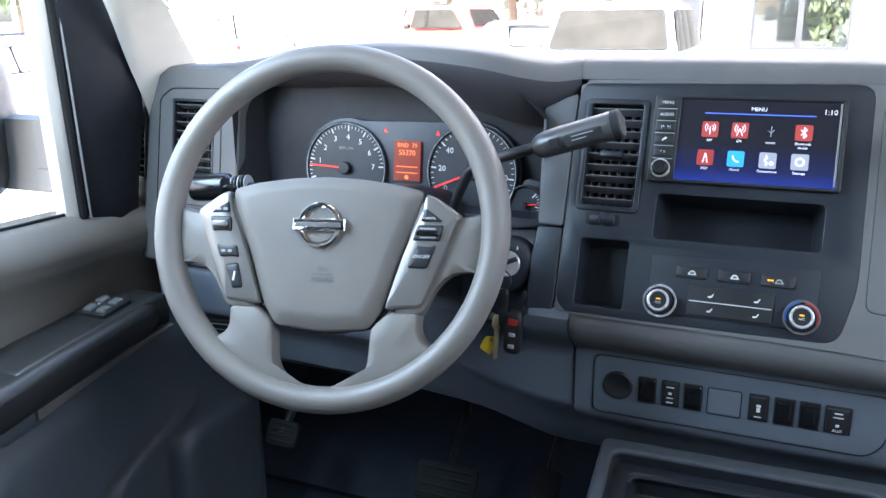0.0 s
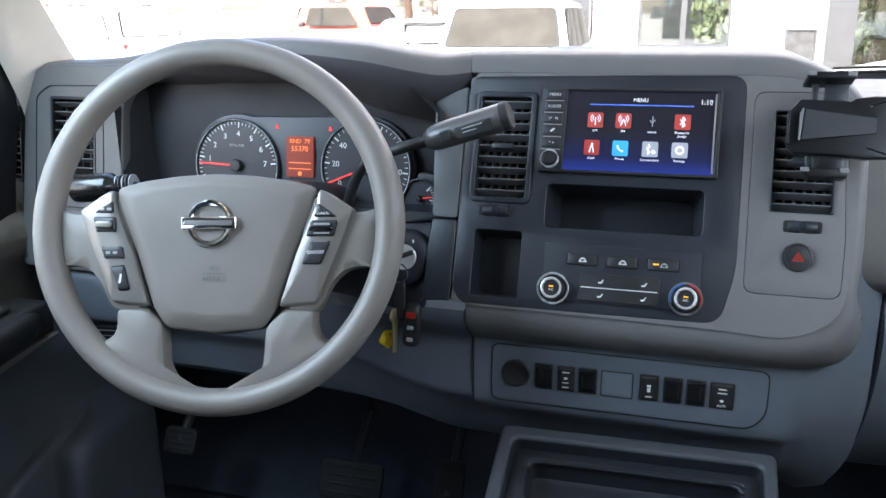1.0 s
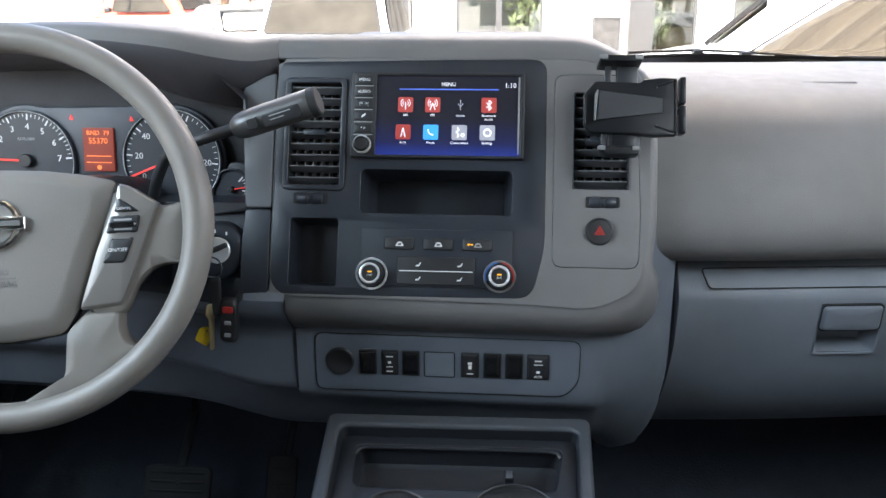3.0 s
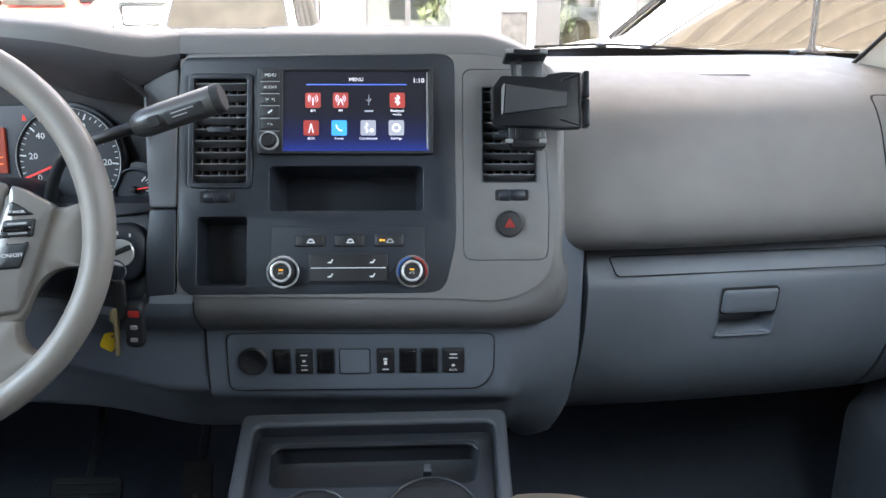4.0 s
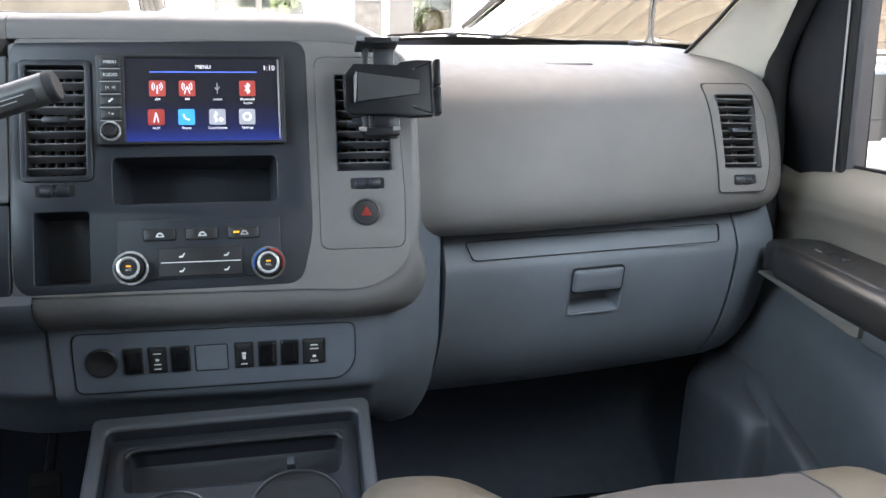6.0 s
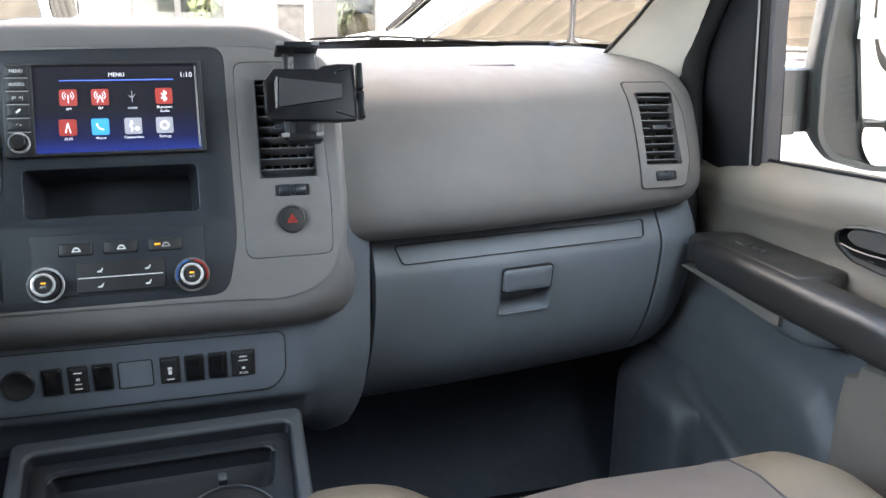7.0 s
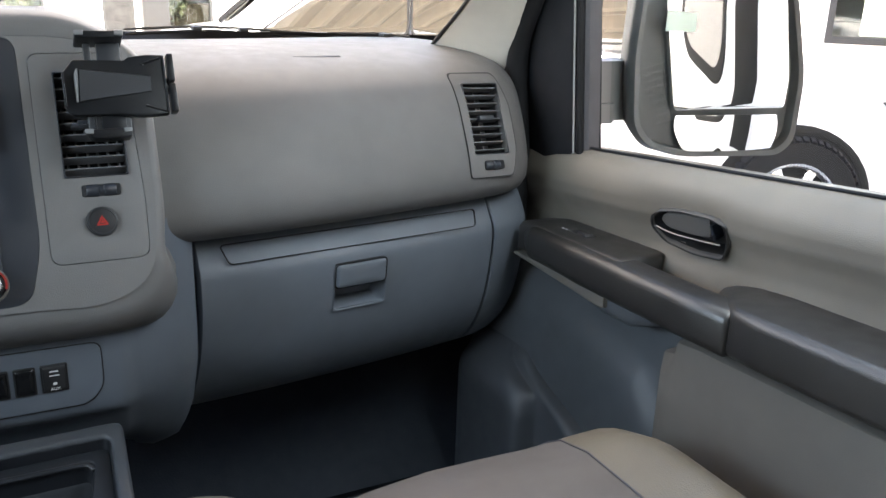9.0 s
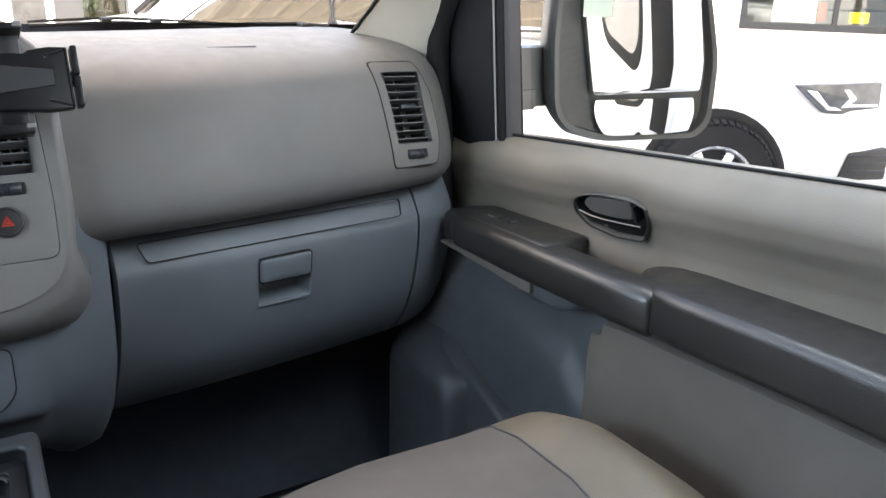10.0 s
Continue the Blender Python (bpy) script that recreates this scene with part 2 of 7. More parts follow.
def tube(points, radius, n=8, flat=1.0):
    """A pipe along points; radius may be a list."""
    pts = [Vector(p) for p in points]
    rs = radius if isinstance(radius, (list, tuple)) else [radius] * len(pts)
    rings = []
    for i, p in enumerate(pts):
        d = (pts[min(i + 1, len(pts) - 1)] - pts[max(i - 1, 0)]).normalized()
        up = Vector((0, 0, 1)) if abs(d.z) < 0.9 else Vector((0, 1, 0))
        a = d.cross(up).normalized()
        b = a.cross(d).normalized()
        rings.append([p + (a * math.cos(2 * math.pi * k / n) + b * flat * math.sin(2 * math.pi * k / n)) * rs[i] for k in range(n)])
    return loft(rings)


def block(x0, x1, y0, y1, z0, z1, r=0.003, seg=2):
    bm = bmesh.new()
    bmesh.ops.create_cube(bm, size=1.0, matrix=Matrix.Translation(((x0 + x1) / 2, (y0 + y1) / 2, (z0 + z1) / 2)) @ Matrix.Diagonal((abs(x1 - x0), abs(y1 - y0), abs(z1 - z0), 1)))
    if r > 0:
        bmesh.ops.bevel(bm, geom=bm.edges[:], offset=r, segments=seg, profile=0.5, affect="EDGES")
    return bm


def smooth_path(pts, n=6):
    """Catmull-Rom through the points."""
    P = [Vector(p) for p in pts]
    P = [2 * P[0] - P[1]] + P + [2 * P[-1] - P[-2]]
    out = []
    for i in range(1, len(P) - 2):
        for k in range(n):
            t = k / n
            a, b, c, d = P[i - 1], P[i], P[i + 1], P[i + 2]
            out.append(0.5 * (2 * b + (c - a) * t + (2 * a - 5 * b + 4 * c - d) * t * t + (3 * b - a - 3 * c + d) * t ** 3))
    out.append(P[-2])
    return out


def plane_matrix(origin, u, v):
    u, v = Vector(u).normalized(), Vector(v).normalized()
    n = u.cross(v).normalized()
    v = n.cross(u)
    return Matrix((( u.x, v.x, n.x, origin[0]), (u.y, v.y, n.y, origin[1]), (u.z, v.z, n.z, origin[2]), (0, 0, 0, 1)))


# centre stack plane, wheel plane, cluster plane, switch plane
STACK = plane_matrix((0, 0, 1.6), (1, 0, 0), (0, 0.3597, 0.9331))
SWITCH = plane_matrix((0.0037, -0.062, 1.2613), (1, 0, 0), (0, 0.0, 1)) @ Matrix.Scale(0.9563, 4)
CLUST = plane_matrix((-0.43, 0.02, 1.495), (1, 0, 0), (0, 0.12, 1))
ta, ya = radians(18.25), radians(11.1)
wu = Vector((math.cos(ya), math.sin(ya), 0))
wv = Vector((-math.sin(ya) * math.sin(ta), math.cos(ya) * math.sin(ta), math.cos(ta)))
WHEEL = plane_matrix((-0.411, -0.227, 1.469), wu * math.cos(radians(0.9)) + wv * math.sin(radians(0.9)), wv)

# ---- dashboard ----
dash = thing("dashboard", (0, 0.2, 1.1), "grey plastic van dashboard with charcoal centre stack and glovebox", "dashboard")


def air_vent(mt, u0, u1, v0, v1, slats, parent, tilt=25, depth=0.045, vanes=5, tab=True, rim=0.004, slat=None):
    """A louvred outlet: a recess, a rim, level slats, upright vanes behind, a slider."""
    vent = part("air_vent", slab([box_loop(u0 - rim, u1 + rim, v0 - rim, v1 + rim, rim), box_loop(u0, u1, v0, v1, 0.003)], -0.008, 0.0012, 0.0008 if rim < 0.005 else 0.0012), DARK, parent, "black louvred air outlet", mt)
    part("recess", pocket(box_loop(u0, u1, v0, v1, 0.002), -0.001, -depth, 0.97), PIT, vent, m=mt)
    h = (v1 - v0) / slats
    base = slab([box_loop(u0 + 0.0005, u1 - 0.0005, -0.0075, 0.0055, 0.0008)], -0.0009, 0.0009, 0.0004)
    for k in range(slats):
        part("slat", base, slat or SLAT, vent, m=mt @ Matrix.Translation((0, v0 + h * (k + 0.5), -0.008)) @ pose(0, 0, 0, 90 - tilt))
    vane = block(-0.0008, 0.0008, v0 + 0.001, v1 - 0.001, -0.034, -0.018, 0)
    vane = mesh_of(vane)
    for k in range(vanes):
        part("vane", vane, SLAT, vent, m=mt @ Matrix.Translation((u0 + (u1 - u0) * (k + 0.5) / vanes, 0, 0)))
    if tab:
        part("slider", block((u0 + u1) / 2 - 0.013, (u0 + u1) / 2 + 0.013, (v0 + v1) / 2 - 0.003, (v0 + v1) / 2 + 0.004, -0.008, 0.005, 0.0015), DARK, vent, m=mt)
    return vent


def thumb_wheel(mt, cu, cv, w, parent):
    seat_ = part("vent_shutter_wheel", slab([box_loop(cu - w / 2 - 0.002, cu + w / 2 + 0.002, cv - 0.0062, cv + 0.0062, 0.002)], -0.002, 0.0008, 0.0005), PIT, parent, "ribbed black thumb wheel", mt)
    part("ribbed_wheel", lathe([(0.0001, -w / 2 + 0.002), (0.0062, -w / 2 + 0.002), (0.0075, -w / 2 + 0.004), (0.0075, -0.003), (0.0062, -0.002), (0.0062, 0.002), (0.0075, 0.003), (0.0075, w / 2 - 0.004), (0.0062, w / 2 - 0.002), (0.0001, w / 2 - 0.002)], 20), DARK, seat_, m=mt @ Matrix.Translation((cu, cv, -0.004)) @ pose(0, 0, 0, 0, 90))


# centre stack: front plate, skirt, charcoal panel
stack_out = rounded([(-0.190, -0.2615), (0.0, -0.2630), (0.12, -0.2650), (0.183, -0.2690), (0.232, -0.2440), (0.2425, -0.180), (0.243, -0.010), (0.205, 0.0195), (-0.190, 0.0195)], 0.03, 6)
panel_out = rounded([(-0.1894, -0.259), (0.0, -0.259), (0.112, -0.258), (0.126, -0.200), (0.125, 0.018), (0.0, 0.0165), (-0.1894, 0.0125), (-0.1897, -0.12)], 0.018, 5)
panel_out = [(max(-0.1893, p[0] - 0.012 * max(0.0, -0.165 - p[0]) / 0.02), p[1]) for p in panel_out]
vent_hole = rounded([(0.134, -0.222), (0.231, -0.222), (0.233, -0.160), (0.226, 0.000), (0.134, 0.000)], 0.012, 4)
part("stack_fascia", slab([stack_out, panel_out, vent_hole], -0.012, -0.001, 0.0), GREY, dash, m=STACK)


def stack_skirt():
    """The rounded edge of the stack and its way back towards the windscreen."""
    cx, cy = 0.03, -0.14
    back = STACK.to_3x3().inverted() @ Vector((0, 1, 0))
    outs = []
    for s, w, b in ((-0.0006, -0.001, 0.0), (0.003, -0.0013, 0.0), (0.006, -0.0032, 0.0), (0.0085, -0.0068, 0.0), (0.0100, -0.0115, 0.0), (0.0104, -0.0165, 0.0), (0.0105, 0, 0.05), (0.0105, 0, 0.12), (0.010, 0, 0.5)):
        ring = []
        for i, p in enumerate(stack_out):
            q, a, c = Vector(p), Vector(stack_out[i - 1]), Vector(stack_out[(i + 1) % len(stack_out)])
            t = (c - a).normalized()
            nrm = Vector((t.y, -t.x))
            if q.x < -0.18:
                nrm = Vector((0, nrm.y))
            low = 1.0 + max(0.0, (0.300 + q.y) / 0.0105 - 1.0) * min(1.0, max(0.0, (-nrm.y - 0.15) / 0.7))
            r = q + nrm * s * low
            d = Vector((r.x, r.y, w * low)) + back * b
            ring.append(d)
        outs.append(ring)
    return loft(outs, True, False)


part("stack_backing", slab([[(p[0] * 0.99, p[1] * 0.99 + 0.0) for p in stack_out]], -0.085, -0.080), PIT, dash, m=STACK)
part("stack_shell", stack_skirt(), GREY, dash, m=STACK)
black_panel = part("centre_panel", slab([rounded([(p[0], p[1]) for p in panel_out], 0.001, 1), box_loop(-0.173, -0.113, -0.132, -0.012, 0.003), box_loop(-0.087, 0.088, -0.164, -0.113, 0.006), box_loop(-0.168, -0.112, -0.249, -0.171, 0.004)], -0.010, -0.0015, 0.001), DARK, dash, "charcoal plastic centre panel", STACK)
part("storage_slot", pocket(box_loop(-0.087, 0.088, -0.164, -0.113, 0.006), -0.003, -0.075, 0.9), DARK, black_panel, m=STACK)
part("coin_pocket", pocket(box_loop(-0.168, -0.112, -0.249, -0.171, 0.004), -0.003, -0.045, 0.88), DARK, black_panel, m=STACK)
air_vent(STACK, -0.173, -0.113, -0.132, -0.012, 9, dash, vanes=6, rim=0.0065)
thumb_wheel(STACK, -0.146, -0.148, 0.034, dash)
part("vent_surround", slab([rounded([(0.1346, -0.2214), (0.2304, -0.2214), (0.2324, -0.160), (0.2254, -0.0006), (0.1346, -0.0006)], 0.012, 4), box_loop(0.157, 0.218, -0.131, -0.022, 0.003), circle(0.187, -0.180, 0.0152)], -0.010, -0.0008, 0.0004), GREY, dash, "grey vent surround", STACK)
air_vent(STACK, 0.157, 0.218, -0.131, -0.022, 9, dash, vanes=6, rim=0.0012)
thumb_wheel(STACK, 0.190, -0.147, 0.034, dash)
hz = part("hazard_button", lathe([(0.0156, -0.006), (0.0156, 0.0006), (0.0150, 0.0026), (0.0132, 0.0030), (0.0125, 0.0022), (0.008, 0.0028), (0.0001, 0.0030)]), BLACK, dash, "round black hazard switch with red triangle", STACK @ Matrix.Translation((0.187, -0.180, 0)))
part("triangle", slab([[(0, 0.0062), (-0.0062, -0.0044), (0.0062, -0.0044)], [(0, 0.0030), (-0.0034, -0.0028), (0.0034, -0.0028)]], 0.0024, 0.0034), RED, hz, m=STACK @ Matrix.Translation((0.187, -0.180, 0)))
part("triangle", slab([[(0, 0.0018), (-0.0022, -0.002), (0.0022, -0.002)]], 0.0026, 0.0034), RED, hz, m=STACK @ Matrix.Translation((0.187, -0.180, 0)))

# brow along the dash top: cluster hood, stack top
BROW = [(-0.852, 0.06, 1.575), (-0.838, 0.022, 1.600), (-0.81, 0.004, 1.612), (-0.74, 0.000, 1.6150), (-0.685, -0.003, 1.6175), (-0.63, -0.012, 1.624), (-0.575, -0.043, 1.633), (-0.50, -0.060, 1.6395), (-0.40, -0.062, 1.641), (-0.31, -0.052, 1.632), (-0.255, -0.035, 1.620), (-0.22, -0.014, 1.614), (-0.19, 0.0055, 1.6165)]
brow_path = smooth_path(BROW, 5)
CREST = ((0.0005, 0.30), (0.0020, 0.58), (0.0055, 0.78), (0.011, 0.88), (0.020, 0.96), (0.034, 1.0), (0.055, 0.98))


def brow_ring(p, n, h, back, drop):
    """Lip, front face and crest; n points out of the dash top."""
    ring = [p + Vector((0, dy, 0)) + n * (h * f) for dy, f in CREST]
    return ring + [p + Vector((0, 0.10, 0)) + n * (h * 0.80 - drop * 0.2), Vector((p.x, 0.28, p.z)) + n * (h * 0.3 - drop * 0.6), Vector((p.x, back, p.z)) + n * (-drop)]


rings = []
for p in brow_path:
    x, y, z = p
    k = 0.75 + 0.25 * min(1.0, max(0.0, (-0.19 - x) / 0.05))
    h = 0.0175 + 0.007 * min(1.0, max(0.0, (x + 0.40) / 0.18)) if x > -0.60 else 0.012 + 0.0055 * min(1.0, max(0.0, (x + 0.74) / 0.14))
    st = min(1.0, max(0.0, (x + 0.46) / 0.16))      # steeper towards the stack
    under = [Vector((x, 0.14 + (y - 0.080) * st, z - 0.06 * k - 0.004)), Vector((x, y + 0.06 - 0.028 * st, z - 0.030 * k - 0.004 - 0.010 * st)), Vector((x, y + 0.012, z - 0.012 * k - 0.004 - 0.007 * st)), Vector((x, y + 0.002, z - 0.008 * k)), Vector((x, y, z))]
    rings.append(under + brow_ring(p, Vector((0, 0, 1)), h, 0.52, z - 1.56))
part("hood_brow", loft([r_[4:] for r_ in rings], False), GREY, dash, "grey cluster hood")
# Rows under the lip get the darker copy in place of shade.
part("hood_underside", loft([r_[:5] for r_ in rings], False), HOODLOW, dash, "hood underside coloured dark for shade")
# the brow runs on over the stack and down its right shoulder
shoulder = smooth_path([(-0.1895, 0.0055, 1.6165), (-0.10, 0.0068, 1.6172), (0.05, 0.0070, 1.6175), (0.13, 0.0068, 1.6170), (0.165, 0.0062, 1.6155), (0.195, 0.0040, 1.6095), (0.218, -0.0015, 1.5970), (0.233, -0.0075, 1.580), (0.241, -0.0150, 1.560), (0.2435, -0.0230, 1.540)], 5)
rings = []
for i, p in enumerate(shoulder):
    d = shoulder[min(i + 1, len(shoulder) - 1)] - shoulder[max(i - 1, 0)]
    n = Vector((-d.z, 0, d.x)).normalized()
    f = min(1.0, max(0.0, (p.x - 0.16) / 0.083))
    rings.append([p + Vector((0, 0.006, 0)) - n * 0.003, p] + brow_ring(p, n, 0.0245 * (1 - f) + 0.0110 * f, 0.52, 0.055 * (1 - f) + 0.012 * f))
part("stack_brow", loft(rings, False), GREY, dash, "grey rolled dash top over the centre stack")
# inside of the hood: dark shell down to the cluster
hood = []
for sc, y, drop in ((1.0, None, 0.0), (0.985, -0.01, 0.004), (0.96, 0.035, 0.012)):
    ring = []
    top = [p for p in brow_path if -0.675 < p[0] < -0.262]
    for p in top:
        ring.append(((p[0] + 0.45) * sc - 0.45, (p[1] + 0.012) if y is None else y, p[2] - 0.014 - drop))
    for x_, z_ in ((-0.222, 1.57), (-0.222, 1.50), (-0.226, 1.44), (-0.33, 1.425), (-0.45, 1.42), (-0.60, 1.425), (-0.668, 1.44), (-0.675, 1.50), (-0.675, 1.57)):
        ring.append(((x_ + 0.45) * sc - 0.45, (-0.03 if y is None else y), z_ + drop * 0.5))
    hood.append(ring)
part("hood_lining", loft(hood, True, True, False), LINING, dash, "dark cluster hood lining")
# panel between hood and stack
side = slab([rounded([(-0.2225, -0.160), (-0.1915, -0.160), (-0.1915, 0.0005), (-0.205, -0.004), (-0.232, -0.019)], 0.004, 3)], -0.030, -0.001, 0.0025, 3)
part("hood_cheek", side, CHEEK, dash, m=STACK)
part("column_cheek", slab([rounded([(-0.2250, -0.262), (-0.1915, -0.262), (-0.1915, -0.1612), (-0.2225, -0.1612), (-0.2260, -0.200), (-0.2260, -0.225)], 0.003, 2)], -0.034, -0.002, 0.0025, 3), DARK, dash, m=STACK)
part("lower_cheek", slab([rounded([(-0.318, -0.268), (-0.205, -0.268), (-0.205, -0.180), (-0.318, -0.180)], 0.003, 3)], -0.06, -0.030, 0.001), DARK, dash, m=STACK)
# left end: vent surround and side defogger
LEFTV = plane_matrix((-0.757, -0.020, 1.525), (0.998, -0.06, 0), (0, 0.16, 1))
lv = part("vent_surround", slab([rounded([(-0.096, -0.19), (0.085, -0.19), (0.085, 0.045), (0.125, 0.0985), (-0.045, 0.0990), (-0.070, 0.086), (-0.082, 0.055), (-0.086, 0.02)], 0.012, 4), box_loop(-0.033, 0.037, -0.052, 0.050, 0.003)], -0.02, 0.0, 0.0045, 4), GREY, dash, "grey vent surround", LEFTV)
air_vent(LEFTV, -0.033, 0.037, -0.052, 0.050, 8, dash, vanes=5)
groove_out = [(-0.066, -0.10), (0.055, -0.10), (0.055, 0.0705), (-0.040, 0.0690), (-0.062, 0.054)]
groove = slab([rounded(groove_out, 0.008, 3), rounded([(a - 0.0013 * (1 if a > 0 else -1), b - 0.0013 * (1 if b > 0 else -1)) for a, b in groove_out], 0.008, 3)], -0.001, 0.0008)
part("groove", groove, PIT, lv, m=LEFTV)
SIDEV = plane_matrix((-0.8665, -0.004, 1.522), (0.93, -0.37, 0), (0.0, 0.12, 1))
part("end_cap", slab([rounded([(-0.024, -0.17), (0.016, -0.17), (0.016, 0.075), (-0.014, 0.060)], 0.008, 3), box_loop(-0.015, 0.012, -0.065, 0.038, 0.003)], -0.012, 0.0, 0.002), GREY, dash, "grey dash end cap", SIDEV)
air_vent(SIDEV, -0.015, 0.012, -0.065, 0.038, 10, dash, vanes=1, tab=False, tilt=5, slat=GREY)

# lower driver panel: a lip that runs on from the stack, a face, a fold that drops towards the middle
def fold_height(x):
    k = min(1.0, max(0.0, (x + 0.36) / 0.16))
    return 1.262 - 0.012 * min(1.0, max(0.0, (x + 0.50) / 0.16)) - 0.030 * k * k * (3 - 2 * k)


rings = []
for x, dy, rg in ((-0.86, 0.06, 0), (-0.84, 0.02, 0), (-0.80, 0.0, 0), (-0.6, 0.0, 0), (-0.45, 0.0, 0), (-0.40, 0.0, 0.03), (-0.36, 0.0, 0.1), (-0.335, 0.0, 0.25), (-0.31, 0.0, 0.45), (-0.29, 0.0, 0.65), (-0.27, 0.0, 0.8), (-0.25, 0.0, 0.9), (-0.24, 0.0, 0.94), (-0.23, 0.0, 0.96), (-0.22, 0.0, 0.98), (-0.20, 0.0, 1.0), (-0.1715, 0.0, 1.0)):
    zf, dip = fold_height(x), min(1.0, max(0.0, (-0.222 - x) / 0.02))
    rings.append([(x, 0.05 + dy, 1.452), (x, -0.015 + dy, 1.445), (x, -0.030 + dy - 0.012 * rg, 1.420), (x, -0.036 + dy - 0.048 * rg, 1.365 - 0.028 * dip), (x, -0.042 + dy - 0.057 * rg, 1.350 - 0.018 * dip), (x, -0.046 + dy - 0.052 * rg, 1.336 - 0.009 * dip), (x, -0.047 + dy - 0.040 * rg, 1.322), (x, -0.047 + dy - 0.024 * rg, 1.310), (x, -0.047 + dy - 0.016 * rg, 1.302), (x, -0.046 + dy - 0.014 * rg, 1.285), (x, -0.045 + dy - 0.015 * rg, zf + 0.012), (x, -0.044 + dy - 0.015 * rg, zf + 0.004), (x, -0.039 + dy - 0.014 * rg, zf - 0.003), (x, -0.028 + dy - 0.012 * rg, zf - 0.008), (x, -0.018 + dy - 0.010 * rg, zf - 0.018), (x, -0.012 + dy - 0.006 * rg, zf - 0.040), (x, 0.002 + dy, zf - 0.075), (x, 0.05 + dy, zf - 0.105), (x, 0.20 + dy, zf - 0.125)])
part("column_panel", loft([r_[:4] for r_ in rings], False), DARK, dash, "charcoal panel round the column")
part("knee_panel", loft([r_[3:] for r_ in rings], False), GREY_SHADED, dash, "grey knee panel, darkened for shade")

KNEE = plane_matrix((-0.716, -0.0485, 1.246), (1, 0, 0.06), (-0.06, 0.02, 1))
ctl = part("knee_control", slab([box_loop(-0.027, 0.027, -0.012, 0.012, 0.004)], -0.006, 0.004, 0.0018), GLOSS, dash, "glossy black control with bright edge", KNEE)
part("control_edge", slab([box_loop(-0.025, 0.025, -0.0006, 0.0008, 0.0004)], 0.0035, 0.0046), SILVER, ctl, m=KNEE @ Matrix.Translation((0, 0.006, 0)))
part("control_edge", slab([box_loop(-0.012, 0.012, -0.0005, 0.0005, 0.0003)], 0.0035, 0.0046), SILVER, ctl, m=KNEE @ Matrix.Translation((0.006, -0.002, 0)))

# lower centre: one moulding from the knee panel to the glovebox gap
def gap_x(z):
    return 0.2885 - 0.22 * max(0.0, 1.285 - z) ** 1.6


rings = []
for x, y in ((-0.1695, -0.057), (-0.1690, -0.0605), (-0.10, -0.061), (0.05, -0.061), (0.15, -0.061), (0.186, -0.0608), (0.193, -0.0595), (0.199, -0.056), (0.205, -0.051), (0.213, -0.0475), (0.230, -0.043), (0.250, -0.035), (0.266, -0.025), (0.281, -0.013), (0.2873, -0.003), (0.2885, 0.03)):
    side_ = min(1.0, max(0.0, (x - 0.186) / 0.03))
    zf = 1.209 + 0.004 * max(0.0, -x / 0.17)
    row = []
    for dy, z in ((0.006, 1.42), (0.003, 1.36), (0.0, 1.33), (0.0, 1.30), (0.0, 1.27), (0.0, 1.24), (0.0005, 1.225), (0.0015, zf + 0.006), (0.006, zf - 0.002), (0.015, zf - 0.008), (0.026, zf - 0.020), (0.036, zf - 0.042), (0.060, zf - 0.070), (0.11, zf - 0.095), (0.24, zf - 0.115)):
        f = max(0.0, (1.26 - z) / 0.11)
        soft = 0.040 * f ** 2
        if side_ < 0.5 and z > 1.335:
            dy, z = dy + 0.03, 1.332 + (z - 1.335) * 0.05
        row.append((min(x, gap_x(z) - (0.2885 - x) * 0.2) if x > 0.25 else x, y + dy * (1 - side_) + soft * side_, z))
    rings.append(row)
part("lower_centre", loft(rings, False), GREY_SHADED, dash, "grey lower centre moulding, shade put into its colour", angle=50)
seam_line = [(0.0, -0.0985, 1.3515), (0.0, -0.1000, 1.345), (0.0, -0.0985, 1.336), (0.0, -0.0875, 1.322), (0.0, -0.0715, 1.310), (0.0, -0.0630, 1.302), (0.0, -0.0615, 1.285), (0.0, -0.0612, 1.25), (0.0, -0.0600, 1.224)]
part("panel_seam", tube([(-0.1703, y_ + 0.0004, z_) for _, y_, z_ in seam_line], 0.0010, 6), PIT, dash)
sw_panel_out = rounded([(-0.157, -0.040), (0.160, -0.040), (0.177, -0.020), (0.177, 0.036), (-0.157, 0.038)], 0.012, 4)
sw_panel = part("switch_panel", slab([rounded([(p[0] * 0.996, p[1] * 0.982) for p in sw_panel_out], 0.0005, 1)], -0.010, 0.0006, 0.0012), GREY_SHADED, dash, "grey switch panel, coloured darker for shade", SWITCH)
part("panel_groove", slab([[(p[0] * 1.003, p[1] * 1.014) for p in sw_panel_out], [(p[0] * 0.996, p[1] * 0.982) for p in sw_panel_out]], -0.006, -0.0004), PIT, sw_panel, m=SWITCH)

# passenger pad and glovebox
PAD = [(0.60, 1.55), (0.46, 1.580), (0.30, 1.587), (0.20, 1.586), (0.125, 1.580), (0.070, 1.569), (0.032, 1.550), (0.010, 1.526), (-0.006, 1.496), (-0.020, 1.462), (-0.029, 1.432), (-0.031, 1.412), (-0.026, 1.396), (-0.012, 1.383), (0.012, 1.376), (0.04, 1.373)]


def bend(x):
    return 0.075 * max(0.0, (x - 0.25) / 0.5) ** 1.6


